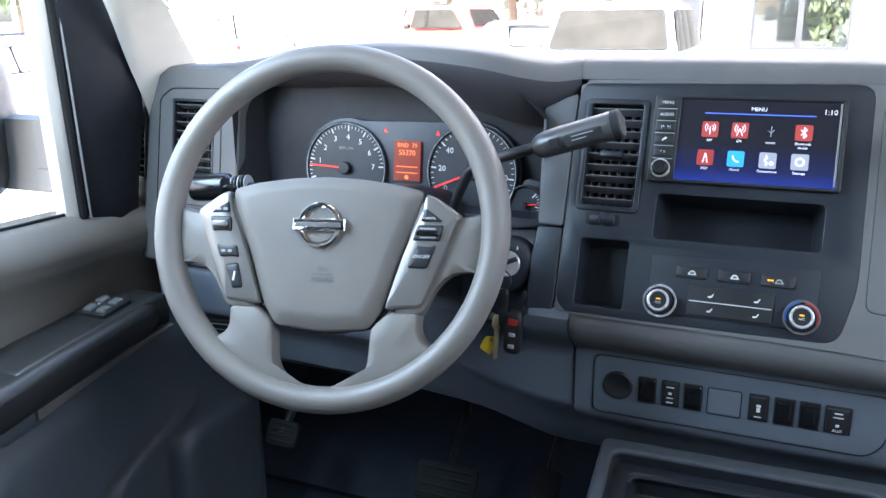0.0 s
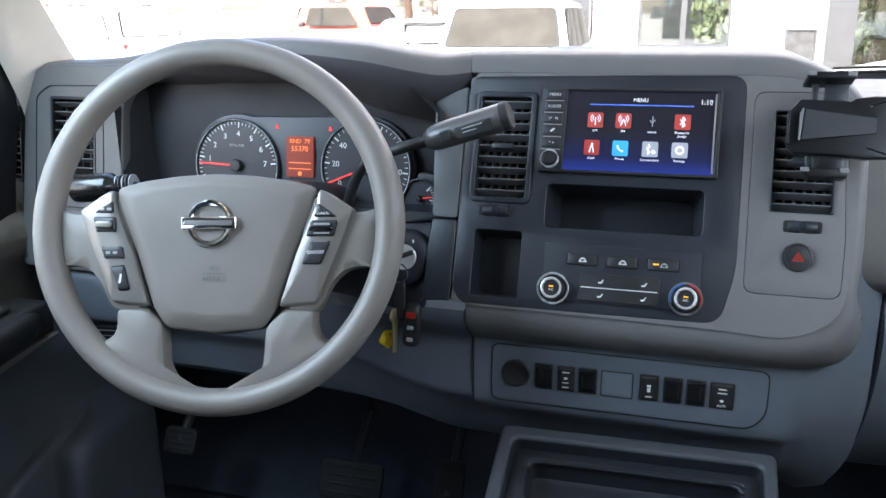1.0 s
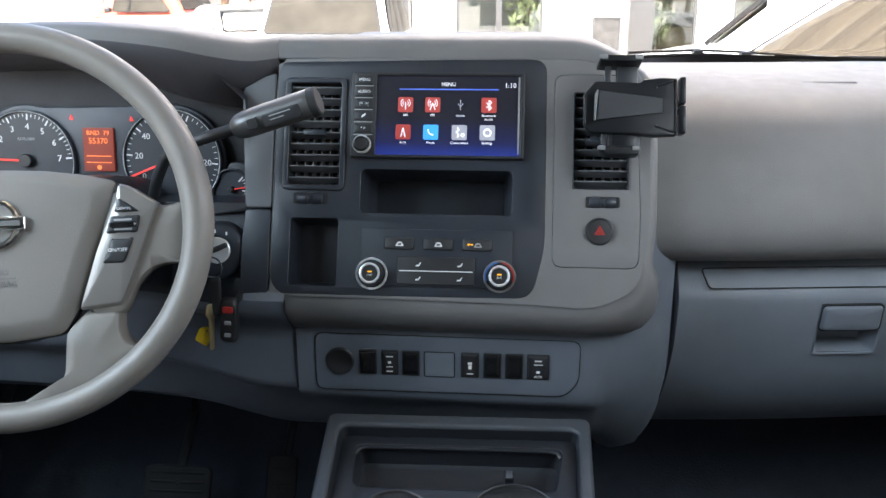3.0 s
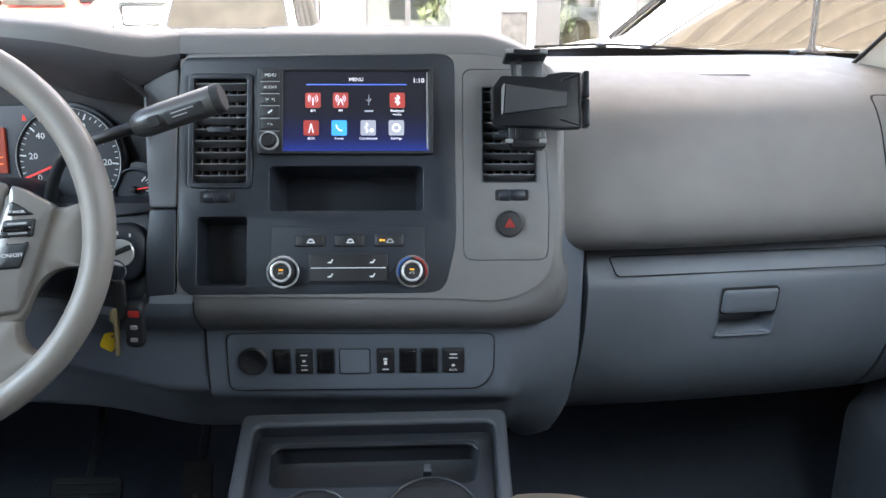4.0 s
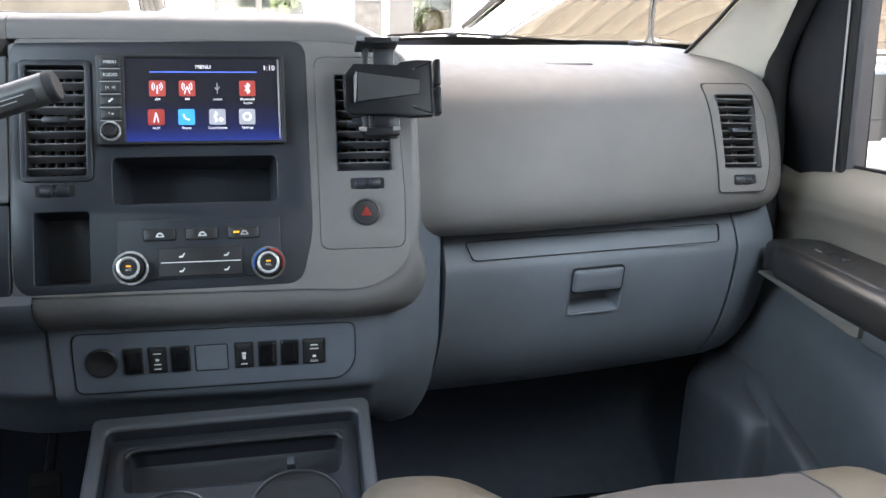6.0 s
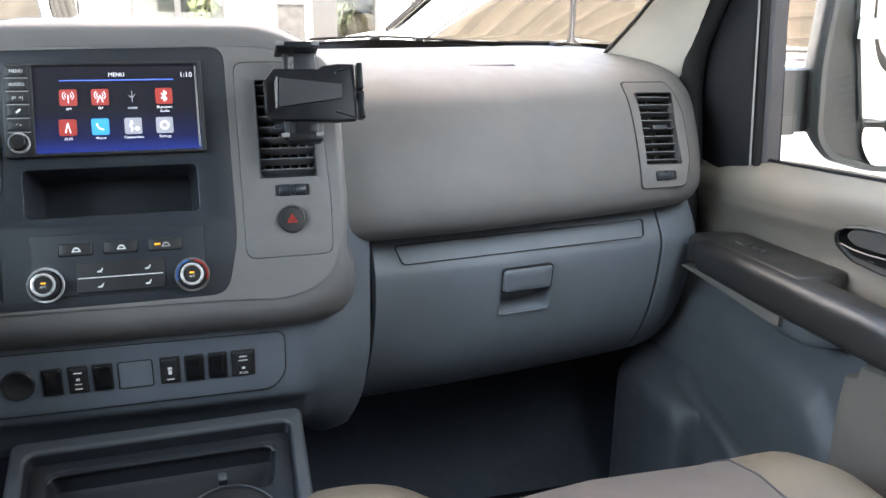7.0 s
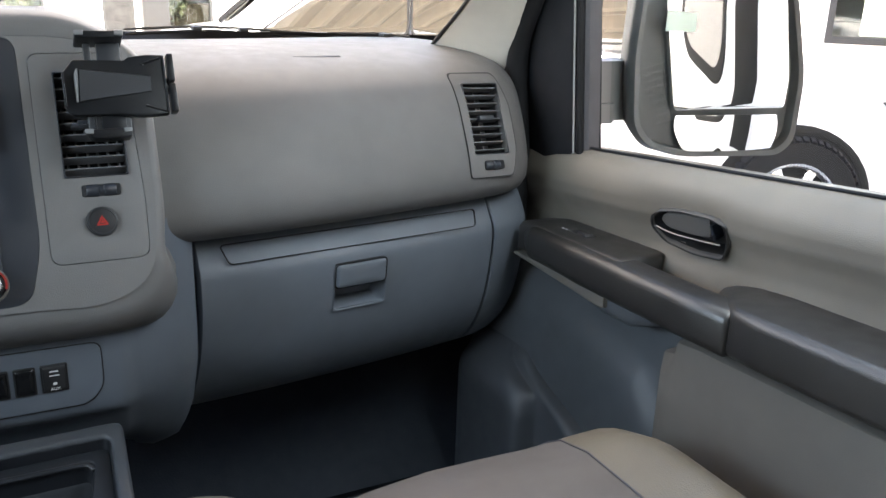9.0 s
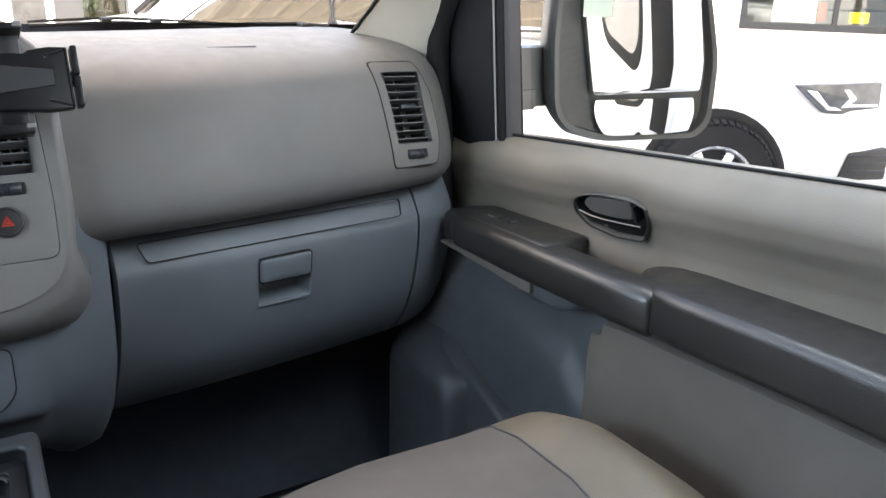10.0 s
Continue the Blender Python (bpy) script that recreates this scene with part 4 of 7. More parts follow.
def gauge(cu, cv, r, numbers, a0, a1, needle, caption):
    g = part("dial", lathe([(r, -0.002), (r, 0.004), (r - 0.0015, 0.0048), (r - 0.003, 0.0035), (r - 0.0035, 0.001), (0.0001, 0.001)], 56), DIAL, clu, "round black dial", C(cu, cv, 0.001))
    if r > 0.03:
        part("dial_ring", lathe([(r - 0.0030, 0.0020), (r - 0.0028, 0.0042), (r - 0.0018, 0.0048), (r - 0.0014, 0.0020)], 56), RINGS, g, "thin bright dial ring", C(cu, cv, 0.001))
    n = len(numbers)
    for k in range((n - 1) * 5 + 1):
        a = radians(a0 + (a1 - a0) * k / ((n - 1) * 5))
        big = k % 5 == 0
        tick = block(r - (0.013 if big else 0.0095), r - 0.0055, -0.0009 if big else -0.0004, 0.0009 if big else 0.0004, 0, 0.0004, 0)
        part("tick", tick, WHITE_INK, g, m=C(cu, cv, 0.0022) @ pose(0, 0, 0, 0, 0, math.degrees(a)))
        if big and numbers[k // 5]:
            part("number", lettering(numbers[k // 5], 0.0108), WHITE_INK, g, m=C(cu + (r - 0.0215) * math.cos(a), cv + (r - 0.0215) * math.sin(a), 0.0022))
    wide = 0.0011 if r > 0.03 else 0.0006
    nd = block(0.004 if r > 0.03 else -0.004, r - 0.008, -wide, wide, 0, 0.001, 0)
    part("needle", nd, NEEDLE, g, "red needle", C(cu, cv, 0.006) @ pose(0, 0, 0, 0, 0, needle))
    hub = 0.0085 if r > 0.03 else 0.004
    part("hub", lathe([(hub, 0.0), (hub, 0.006), (hub - 0.001, 0.0075), (0.0001, 0.0078)], 24), BLACK, g, m=C(cu, cv, 0.002))
    if caption:
        part("caption", lettering(caption, 0.0052), GREY_INK, g, m=C(cu, cv + r * 0.42, 0.0022))


gauge(-0.0935, -0.008, 0.064, ["", "1", "2", "3", "4", "5", "6", "7"], 197, 4, 178, "RPMx1000")
gauge(0.0945, -0.004, 0.064, ["0", "20", "40", "60", "80", "100", "120", "140"], 211, -41, 203, "MPH")
lcd = part("display", slab([box_loop(-0.0185, 0.0205, -0.020, 0.034, 0.001)], 0.0, 0.0035), ORANGE_LCD, clu, "lit orange trip display", CLUST)
part("digits", lettering("RND  79", 0.0080), LCD_DARK, lcd, m=C(0.001, 0.0275, 0.0037))
part("digits", lettering("55370", 0.0100), LCD_DARK, lcd, m=C(0.001, 0.0175, 0.0037))
part("bar", slab([box_loop(-0.015, 0.017, -0.0006, 0.0006, 0.0003)], 0, 0.0004), LCD_DARK, lcd, m=C(0, -0.001, 0.0036))
part("bar", slab([box_loop(-0.015, 0.017, -0.0006, 0.0006, 0.0003)], 0, 0.0004), LCD_DARK, lcd, m=C(0, -0.009, 0.0036))
part("lamp_symbol", slab([circle(0, 0, 0.003, 12)], 0, 0.0004), LCD_DARK, lcd, m=C(0.001, -0.0152, 0.0036))
for u, v in ((-0.0335, 0.046), (0.044, 0.045)):
    part("warning_lamp", slab([rounded([(-0.0026, -0.0026), (0.0030, -0.0026), (0.0018, 0.0), (0.0006, 0.0036), (-0.0008, 0.0036)], 0.0006, 2)], 0, 0.0006), WARN, clu, "red warning lamp", C(u, v, 0.0002))
gauge(0.170, -0.040, 0.026, ["", "", ""], 48, -62, 9, "")

# ---- steering wheel ----
sw = thing("steering_wheel", WHEEL.translation, "grey four-spoke steering wheel with chrome ring emblem and buttons", "steering wheel")
Wm = lambda du=0, dv=0, dw=0: WHEEL @ Matrix.Translation((du, dv, dw))
n1, n2 = 96, 18
rings = []
for k in range(n1 + 1):
    a = 2 * math.pi * k / n1
    grip = 1 + 0.07 * max(0, math.cos(2 * (a - radians(12)))) ** 4 * (1 if math.sin(a) > -0.5 else 0.3)
    ring = []
    for j in range(n2):
        b = 2 * math.pi * j / n2
        rad = 0.1875 + 0.0150 * grip * math.cos(b)
        ring.append((rad * math.cos(a), rad * math.sin(a), 0.0165 * grip * math.sin(b)))
    rings.append(ring)
bm = loft(rings, True, False)
bmesh.ops.remove_doubles(bm, verts=bm.verts, dist=1e-5)
part("rim", bm, URETHANE, sw, "grey urethane rim", WHEEL)
cover_half = [(0.0, 0.0555), (0.040, 0.0535), (0.080, 0.0480), (0.110, 0.0405), (0.1065, 0.020), (0.0865, -0.0290), (0.0680, -0.0850), (0.0530, -0.1085)]
cover_out = rounded([(-a, b) for a, b in cover_half[::-1]] + cover_half[1:] + [(0.0, -0.1140)], 0.008, 4)
part("cover_seam", slab([[(p[0] * 1.011, p[1] * 1.011 - 0.0003) for p in cover_out]], -0.012, -0.0015), PIT, sw, m=WHEEL)
cov = part("airbag_cover", pillow(cover_out, -0.030, 0.040, 0.22, 8, 0.031), COVER, sw, "grey airbag cover", WHEEL, 60)
EMBOSS = material("embossed_letter_plastic", (0.118, 0.113, 0.108), 0.5, vary=0.05)
part("emblem_seat", lathe([(0.0262, -0.002), (0.0258, 0.0012), (0.0245, 0.0014), (0.0001, 0.0002)], 40), COVER, cov, m=Wm(-0.003, 0.002, 0.0108))
part("emblem_ring", lathe([(0.0247, 0.0), (0.0245, 0.003), (0.0230, 0.0046), (0.0204, 0.0046), (0.0188, 0.003), (0.0186, 0.0)], 48), CHROME, cov, "chrome ring emblem with bar", Wm(-0.003, 0.002, 0.0112))
part("emblem_bar", slab([box_loop(-0.0300, 0.0300, -0.0068, 0.0068, 0.001)], 0.0, 0.0055, 0.0018), CHROME, cov, m=Wm(-0.003, 0.002, 0.0112))
part("emblem_band", slab([box_loop(-0.0255, 0.0255, -0.0026, 0.0026, 0.0008)], 0.0, 0.0006, 0.0002), EMBOSS, cov, m=Wm(-0.003, 0.002, 0.0166))
part("legend", lettering("SRS", 0.0076), EMBOSS, cov, m=Wm(0.002, -0.0455, 0.0108))
part("legend_rule", slab([box_loop(-0.012, 0.012, -0.0005, 0.0005, 0.0002)], 0, 0.0004), EMBOSS, cov, m=Wm(0.002, -0.0512, 0.0107))
part("legend", lettering("AIRBAG", 0.0076), EMBOSS, cov, m=Wm(0.002, -0.0570, 0.0107))
part("back_shell", lathe([(0.075, -0.075), (0.082, -0.06), (0.088, -0.035), (0.082, -0.03), (0.0001, -0.03)], 32), DARK, sw, m=Wm(0, -0.03, 0))
BUTTON = material("wheel_button_plastic", (0.020, 0.021, 0.023), 0.42, vary=0.1)
for s in (-1, 1):
    flip = lambda pts: [(s * p[0], p[1]) for p in (pts if s > 0 else reversed(pts))]
    arm_out = rounded(flip([(0.098, 0.036), (0.122, 0.030), (0.150, 0.014), (0.182, 0.022), (0.186, -0.005), (0.182, -0.048), (0.163, -0.043), (0.140, -0.047), (0.125, -0.062), (0.110, -0.095), (0.075, -0.095)]), 0.010, 4)
    part("spoke", pillow(arm_out, -0.018, 0.020, 0.10, 4, 0.008), URETHANE, sw, "grey side spoke", WHEEL, 60)
    sil = rounded(flip([(0.1125, 0.0385), (0.122, 0.0355), (0.1500, 0.0165), (0.1465, 0.0090), (0.1320, -0.0300), (0.1110, -0.0825), (0.0705, -0.0860), (0.0885, -0.0290), (0.1085, 0.0200)]), 0.004, 3)
    sp = part("switch_bezel", pillow(sil, -0.014, 0.0215, 0.06, 4, 0.0175), SILVER, sw, "satin silver button bezel", WHEEL, 50)
    low = rounded(flip([(0.076, -0.086), (0.110, -0.086), (0.109, -0.106), (0.115, -0.119), (0.131, -0.126), (0.122, -0.146), (0.080, -0.174), (0.040, -0.186), (0.006, -0.190), (0.006, -0.1752), (0.028, -0.1725), (0.0445, -0.1640), (0.0530, -0.1480), (0.0545, -0.126), (0.0560, -0.104)]), 0.007, 5)
    part("lower_spoke", pillow(low, -0.017, 0.021, 0.11, 5, 0.009), URETHANE, sw, "grey lower spoke", WHEEL, 60)
    loops = (([(0.1125, 0.0225), (0.1175, 0.0195), (0.1312, 0.0095), (0.1082, 0.0095)], "CANCEL", 0.0036, (0.1178, 0.0122)),
             ([(0.1055, 0.0045), (0.1320, 0.0045), (0.1285, -0.0110), (0.1005, -0.0110)], "", 0, (0.1165, -0.003)),
             ([(0.1055, -0.0175), (0.1248, -0.0175), (0.1155, -0.0400), (0.0960, -0.0400)], "ON/OFF", 0.0052, (0.1105, -0.0285))) if s > 0 else (
            ([(-0.1310, 0.0140), (-0.1120, 0.0260), (-0.1105, 0.0140)], ".", 0, (-0.1175, 0.0175)),
            ([(-0.1320, 0.0085), (-0.1085, 0.0085), (-0.1075, -0.0065), (-0.1290, -0.0065)], "|", 0, (-0.1195, 0.0010)),
            ([(-0.1230, -0.0230), (-0.1000, -0.0230), (-0.0975, -0.0350), (-0.1190, -0.0350)], ".", 0, (-0.1100, -0.0290)),
            ([(-0.1120, -0.0450), (-0.0975, -0.0430), (-0.0915, -0.0680), (-0.1030, -0.0690)], "/", 0, (-0.1010, -0.0565)))
    for lp, cap, size, (bu, bv) in loops:
        area = sum(a[0] * b[1] - b[0] * a[1] for a, b in zip(lp, lp[1:] + lp[:1]))
        lp = rounded(lp if area > 0 else lp[::-1], 0.0022, 3)
        mx, my = sum(p[0] for p in lp) / len(lp), sum(p[1] for p in lp) / len(lp)
        part("button_gap", slab([[(mx + (p[0] - mx) * 1.07, my + (p[1] - my) * 1.10) for p in lp]], 0.004, 0.0079), PIT, sp, m=WHEEL)
        bt = part("button", pillow(lp, 0.005, 0.0052, 0.10, 3, 0.0040), BUTTON, sp, "dark wheel button", WHEEL)
        if size:
            part("legend", lettering(cap, size), WHITE_INK, bt, m=Wm(bu, bv, 0.0105))
        elif cap == "":
            for dv in (0.0042, -0.0050):
                part("legend", slab([box_loop(-0.0085, 0.0085, -0.0010, 0.0010, 0.0004)], 0, 0.0003), GREY_INK, bt, m=Wm(bu, bv + dv, 0.0104))
            part("toggle", pillow(box_loop(-0.0135, 0.0125, -0.0024, 0.0024, 0.0015), 0, 0.0036, 0.15, 3, 0.002), GLOSS, bt, m=Wm(bu, bv - 0.0005, 0.0098))
        elif cap == "|":
            part("toggle", pillow(box_loop(-0.0100, 0.0085, -0.0034, 0.0034, 0.0025), 0, 0.0036, 0.2, 3, 0.002), SILVER, bt, "silver volume toggle", Wm(bu, bv, 0.0098))
        elif cap == "/":
            part("legend", slab([rounded([(-0.0016, -0.0050), (0.0008, -0.0050), (0.0022, 0.0050), (0.0, 0.0050)], 0.0005, 1)], 0, 0.0003), WHITE_INK, bt, m=Wm(bu, bv, 0.0104))
        else:
            for du in (-0.0048, 0.0030):
                part("legend", slab([box_loop(-0.0024, 0.0024, -0.0014, 0.0014, 0.0005)], 0, 0.0003), GREY_INK, bt, m=Wm(bu + du, bv, 0.0104))

# ---- column, stalks, ignition, keys ----
col = thing("steering_column", (-0.42, -0.05, 1.30), "dark grey steering column shroud with stalks and ignition lock", "steering column")
rings = []
for y, cx, cz, hw, hh in ((-0.165, -0.418, 1.438, 0.060, 0.050), (-0.150, -0.420, 1.436, 0.074, 0.062), (-0.10, -0.424, 1.425, 0.080, 0.068), (-0.03, -0.43, 1.41, 0.082, 0.07), (0.03, -0.43, 1.395, 0.082, 0.07)):
    rings.append([(cx + u_, y, cz + v_) for u_, v_ in rr(0, 0, 2 * hw, 2 * hh, 0.03, 4)])
part("shroud", loft(rings), DARK, col, "dark column shroud")
part("gear_lever", tube(smooth_path([(-0.335, -0.075, 1.430), (-0.318, -0.090, 1.465), (-0.300, -0.102, 1.502), (-0.276, -0.112, 1.528), (-0.203, -0.120, 1.5530)], 4), 0.0064, 12), BLACK, col, "black gear lever")
knob = part("lever_knob", tube(smooth_path([(-0.208, -0.120, 1.5512), (-0.204, -0.120, 1.5527), (-0.195, -0.120, 1.556), (-0.175, -0.120, 1.563), (-0.150, -0.120, 1.571), (-0.128, -0.120, 1.578), (-0.122, -0.120, 1.580)], 3), [0.0085, 0.0095, 0.0105, 0.0118, 0.0128, 0.0136, 0.0142, 0.0146, 0.0148, 0.0149, 0.0149, 0.0149, 0.0150, 0.0151, 0.0152, 0.0153, 0.0153, 0.0150, 0.0130], 20), material("grey_lever_plastic", (0.052, 0.049, 0.047), 0.36), col, "dark grey lever grip")
LV = plane_matrix((-0.160, -0.1352, 1.566), (0.95, 0, 0.31), (-0.31, 0, 0.95))
part("overdrive_button", pillow(box_loop(-0.029, -0.017, -0.005, 0.007, 0.002), -0.003, 0.006, 0.15, 3, 0.003), BLACK, knob, m=LV)
part("grip_plate", pillow(box_loop(-0.012, 0.030, -0.0075, 0.0065, 0.003), -0.003, 0.0036, 0.06, 3, 0.003), BLACK, knob, m=LV)
for dv in (0.0030, -0.0010):
    part("grip_legend", slab([box_loop(-0.004, 0.020 if dv > 0 else 0.012, dv - 0.0005, dv + 0.0005, 0.0003)], 0.0006, 0.0012), GREY_INK, knob, m=LV)
part("grip_end", tube([(-0.1235, -0.120, 1.5795), (-0.1165, -0.120, 1.5818), (-0.1150, -0.120, 1.5823)], [0.0155, 0.0152, 0.0135], 20), PIT, knob, "black lever end")
stalk = part("turn_stalk", tube([(-0.49, -0.14, 1.470), (-0.545, -0.155, 1.482), (-0.585, -0.160, 1.490), (-0.588, -0.160, 1.4895), (-0.592, -0.161, 1.489), (-0.630, -0.166, 1.4865), (-0.636, -0.167, 1.486), (-0.638, -0.167, 1.4858)], [0.009, 0.0105, 0.0115, 0.0165, 0.0172, 0.0172, 0.0160, 0.012], 24), SHINY, col, "black indicator stalk")
for k in range(5):
    part("stalk_mark", tube([(-0.560 - 0.005 * k, -0.1575, 1.4935 - 0.0006 * k), (-0.5615 - 0.005 * k, -0.1577, 1.4933 - 0.0006 * k)], 0.0122, 16), GREY_INK if k % 2 == 0 else BLACK, stalk)
IG = plane_matrix((-0.254, -0.073, 1.402), (1, 0.1, 0), (0, 0.25, 1))
lock = part("ignition_lock", lathe([(0.034, -0.08), (0.034, -0.010), (0.0325, -0.004), (0.0295, -0.001), (0.020, 0.001), (0.0165, 0.001), (0.0160, -0.002), (0.0001, -0.002)], 40), DARK, col, "dark ignition barrel", IG)
part("lock_face", lathe([(0.0155, -0.003), (0.0155, 0.0022), (0.0145, 0.003), (0.0001, 0.003)], 32), material("brushed_lock_metal", (0.58, 0.58, 0.57), 0.35, 0.5), lock, "silver lock face", IG)
for k in range(3):
    part("position_mark", slab([box_loop(-0.0009, 0.0009, -0.002, 0.002, 0.0004)], 0, 0.0004), WHITE_INK, lock, m=IG @ pose(0.0225 * math.cos(radians(60 + 35 * k)), 0.0225 * math.sin(radians(60 + 35 * k)), 0.0008))
keys = thing("key_bunch", (-0.26, -0.10, 1.29), "car key in the ignition with yellow tag and remote", "keys")
part("key_head", slab([rounded([(-0.006, -0.030), (0.012, -0.028), (0.012, 0.006), (-0.006, 0.012)], 0.005, 3)], -0.004, 0.004, 0.002), BLACK, keys, "black key head", IG @ pose(-0.001, 0.001, 0.014, 0, 90, 112) @ Matrix.Diagonal((0.8, 0.55, 0.7, 1)))
ringpts = [(0.012 * math.cos(2 * math.pi * k / 20), 0, 0.012 * math.sin(2 * math.pi * k / 20)) for k in range(21)]
part("key_ring", tube([(x_ - 0.250, y_ - 0.106, z_ + 1.392) for x_, y_, z_ in ringpts], 0.0009, 6), CHROME, keys, "steel key ring")
part("remote", pillow(box_loop(-0.0105, 0.0105, -0.029, 0.026, 0.007), -0.005, 0.012, 0.2, 3, 0.006), BLACK, keys, "black remote with red button", pose(-0.2365, -0.100, 1.327, 90, 4, 4))
rem = keys.children[-1]
part("fob_strap", pillow(box_loop(-0.0065, 0.0065, -0.026, 0.022, 0.004), -0.003, 0.005, 0.2, 3, 0.003), BLACK, keys, "black leather key strap", pose(-0.2495, -0.104, 1.358, 90, 3, 4))
for dv, mt_, hh in ((0.014, RED, 0.010), (-0.002, GREY_INK, 0.007), (-0.017, GREY_INK, 0.007)):
    part("remote_button", slab([box_loop(-0.0060 if mt_ is RED else -0.0040, 0.0060 if mt_ is RED else 0.0040, dv - hh / 2 + 0.001, dv + hh / 2 - 0.001, 0.0015)], 0.0065, 0.0082, 0.0006), mt_, rem, m=pose(-0.2365, -0.100, 1.327, 90, 4, 4))
part("yellow_tag", slab([rounded([(-0.009, -0.011), (0.007, -0.014), (0.009, 0.004), (0.003, 0.011), (-0.007, 0.006)], 0.003, 3), circle(0.002, 0.005, 0.0016, 10)], -0.0012, 0.0012, 0.0005), YELLOW, keys, "yellow plastic tag", pose(-0.266, -0.104, 1.309, 90, 20, 0))
part("loose_key", slab([rounded([(-0.003, -0.030), (0.003, -0.030), (0.004, 0.008), (0.009, 0.014), (0.006, 0.026), (-0.006, 0.026), (-0.009, 0.014), (-0.004, 0.008)], 0.002, 2)], -0.001, 0.001, 0.0004), BRASS, keys, "brass key", pose(-0.255, -0.108, 1.322, 90, 4, 62))

# ---- phone holder on the vent ----
ph = thing("phone_holder", STACK @ Vector((0.2, -0.1, 0.02)), "black plastic phone holder clipped on an air vent", "phone holder")
H_ = STACK @ Matrix.Translation((0.215, -0.047, 0.045))
HOLD = material("holder_black_plastic", (0.009, 0.0095, 0.011), 0.34, vary=0.1)
HOLD.node_tree.nodes["Principled BSDF"].inputs["Specular IOR Level"].default_value = 0.3
HOLDIN = material("holder_grey_panel", (0.024, 0.025, 0.028), 0.42, vary=0.1)
PADGREY = material("pale_grip_pad", (0.15, 0.15, 0.15), 0.5, vary=0.1)
part("backplate", slab([rounded([(-0.0405, 0.0265), (-0.0515, 0.0125), (-0.0515, -0.0225), (-0.0450, -0.0300), (0.0005, -0.0310), (0.0220, -0.0340), (0.0470, -0.0325), (0.0475, 0.0303), (0.0300, 0.0310), (0.0116, 0.0285), (0.0085, 0.0250)][::-1], 0.002, 3)], -0.008, 0.002, 0.0018), HOLD, ph, "black octagonal backplate", H_)
part("inner_panel", loft([[(-0.0395, -0.0180, 0.0015), (0.0325, -0.0085, 0.0015), (0.0330, 0.0082, 0.0015), (-0.0370, 0.0165, 0.0015)], [(-0.0375, -0.0165, 0.0050), (0.0315, -0.0076, 0.0030), (0.0320, 0.0073, 0.0030), (-0.0352, 0.0150, 0.0050)]]), HOLDIN, ph, "grey tapered panel", H_, 20)
part("edge_strip", slab([rounded([(-0.0412, -0.0176), (-0.0392, -0.0176), (-0.0366, 0.0160), (-0.0378, 0.0168), (-0.0405, 0.0110)], 0.0005, 2)], 0.0015, 0.0052, 0.0004), PADGREY, ph, "pale edge strip", H_)
for sgn in (-1, 1):
    part("facet_rib", tube([(0.0245, sgn * 0.0215 - 0.001, 0.002), (0.0440, sgn * 0.0280 - 0.001, 0.002)], 0.0012, 6), HOLD, ph, m=H_)
    part("screw", lathe([(0.0012, 0.0), (0.0010, 0.0008), (0.0001, 0.0010)], 10), PADGREY, ph, m=H_ @ Matrix.Translation((0.026, sgn * 0.0215 - 0.001, 0.002)))
    part("jaw", block(0.0492, 0.0556, 0.0006 if sgn > 0 else -0.0312, 0.0296 if sgn > 0 else -0.0014, -0.008, 0.010, 0.0015), HOLD, ph, "black spring jaw", H_)
part("jaw_edge", block(0.0455, 0.0470, -0.0300, 0.0285, 0.0, 0.0045, 0.0004), HOLDIN, ph, m=H_)
part("jaw_arm", block(0.030, 0.052, -0.008, 0.008, -0.014, -0.007, 0.002), HOLD, ph, m=H_)
part("left_lip", slab([rounded([(-0.0520, 0.0120), (-0.0500, 0.0120), (-0.0500, -0.0220), (-0.0520, -0.0220)][::-1], 0.0006, 1)], -0.004, 0.0085, 0.0006), HOLD, ph, m=H_)
part("stem", block(-0.0287, -0.0222, 0.020, 0.048, -0.012, -0.003, 0.0012), HOLDIN, ph, "dark grey clamp stem", H_)
part("stem", block(-0.0165, 0.0060, 0.020, 0.048, -0.012, -0.003, 0.0012), HOLDIN, ph, "dark grey clamp stem", H_)
part("top_clamp", pillow(box_loop(-0.0368, 0.0090, 0.0442, 0.0505, 0.0025), -0.018, 0.036, 0.05, 3, 0.034), HOLD, ph, "black top clamp", H_)
for u in (-0.0325, 0.0045):
    part("clamp_pad", block(u - 0.0042, u + 0.0042, 0.0462, 0.0512, 0.014, 0.0188, 0.0008), PADGREY, ph, m=H_)
    part("clamp_pad", block(u - 0.0042 - 0.0005, u + 0.0042 - 0.0005, -0.0500, -0.0452, 0.002, 0.0070, 0.0008), PADGREY, ph, m=H_)
part("lower_stem", slab([rounded([(-0.0322, -0.026), (0.0100, -0.026), (0.0095, -0.046), (-0.0322, -0.046)][::-1], 0.002, 2)], -0.014, -0.005, 0.0015), HOLDIN, ph, m=H_)
part("lower_rib", block(-0.0265, -0.0245, -0.046, -0.030, -0.006, -0.002, 0.0006), HOLD, ph, m=H_)
part("lower_rib", block(-0.0195, 0.0040, -0.046, -0.030, -0.006, -0.003, 0.0008), HOLD, ph, m=H_)
part("lower_clamp", slab([rounded([(-0.0360, -0.0455), (0.0090, -0.0445), (0.0070, -0.0550), (-0.0290, -0.0550)][::-1], 0.003, 3)], -0.016, 0.005, 0.002), HOLD, ph, "black lower clamp", H_)
part("release_lever", tube([(-0.032, -0.040, -0.008), (-0.042, -0.040, -0.010), (-0.047, -0.039, -0.012)], [0.003, 0.003, 0.0038], 10), HOLD, ph, m=H_)
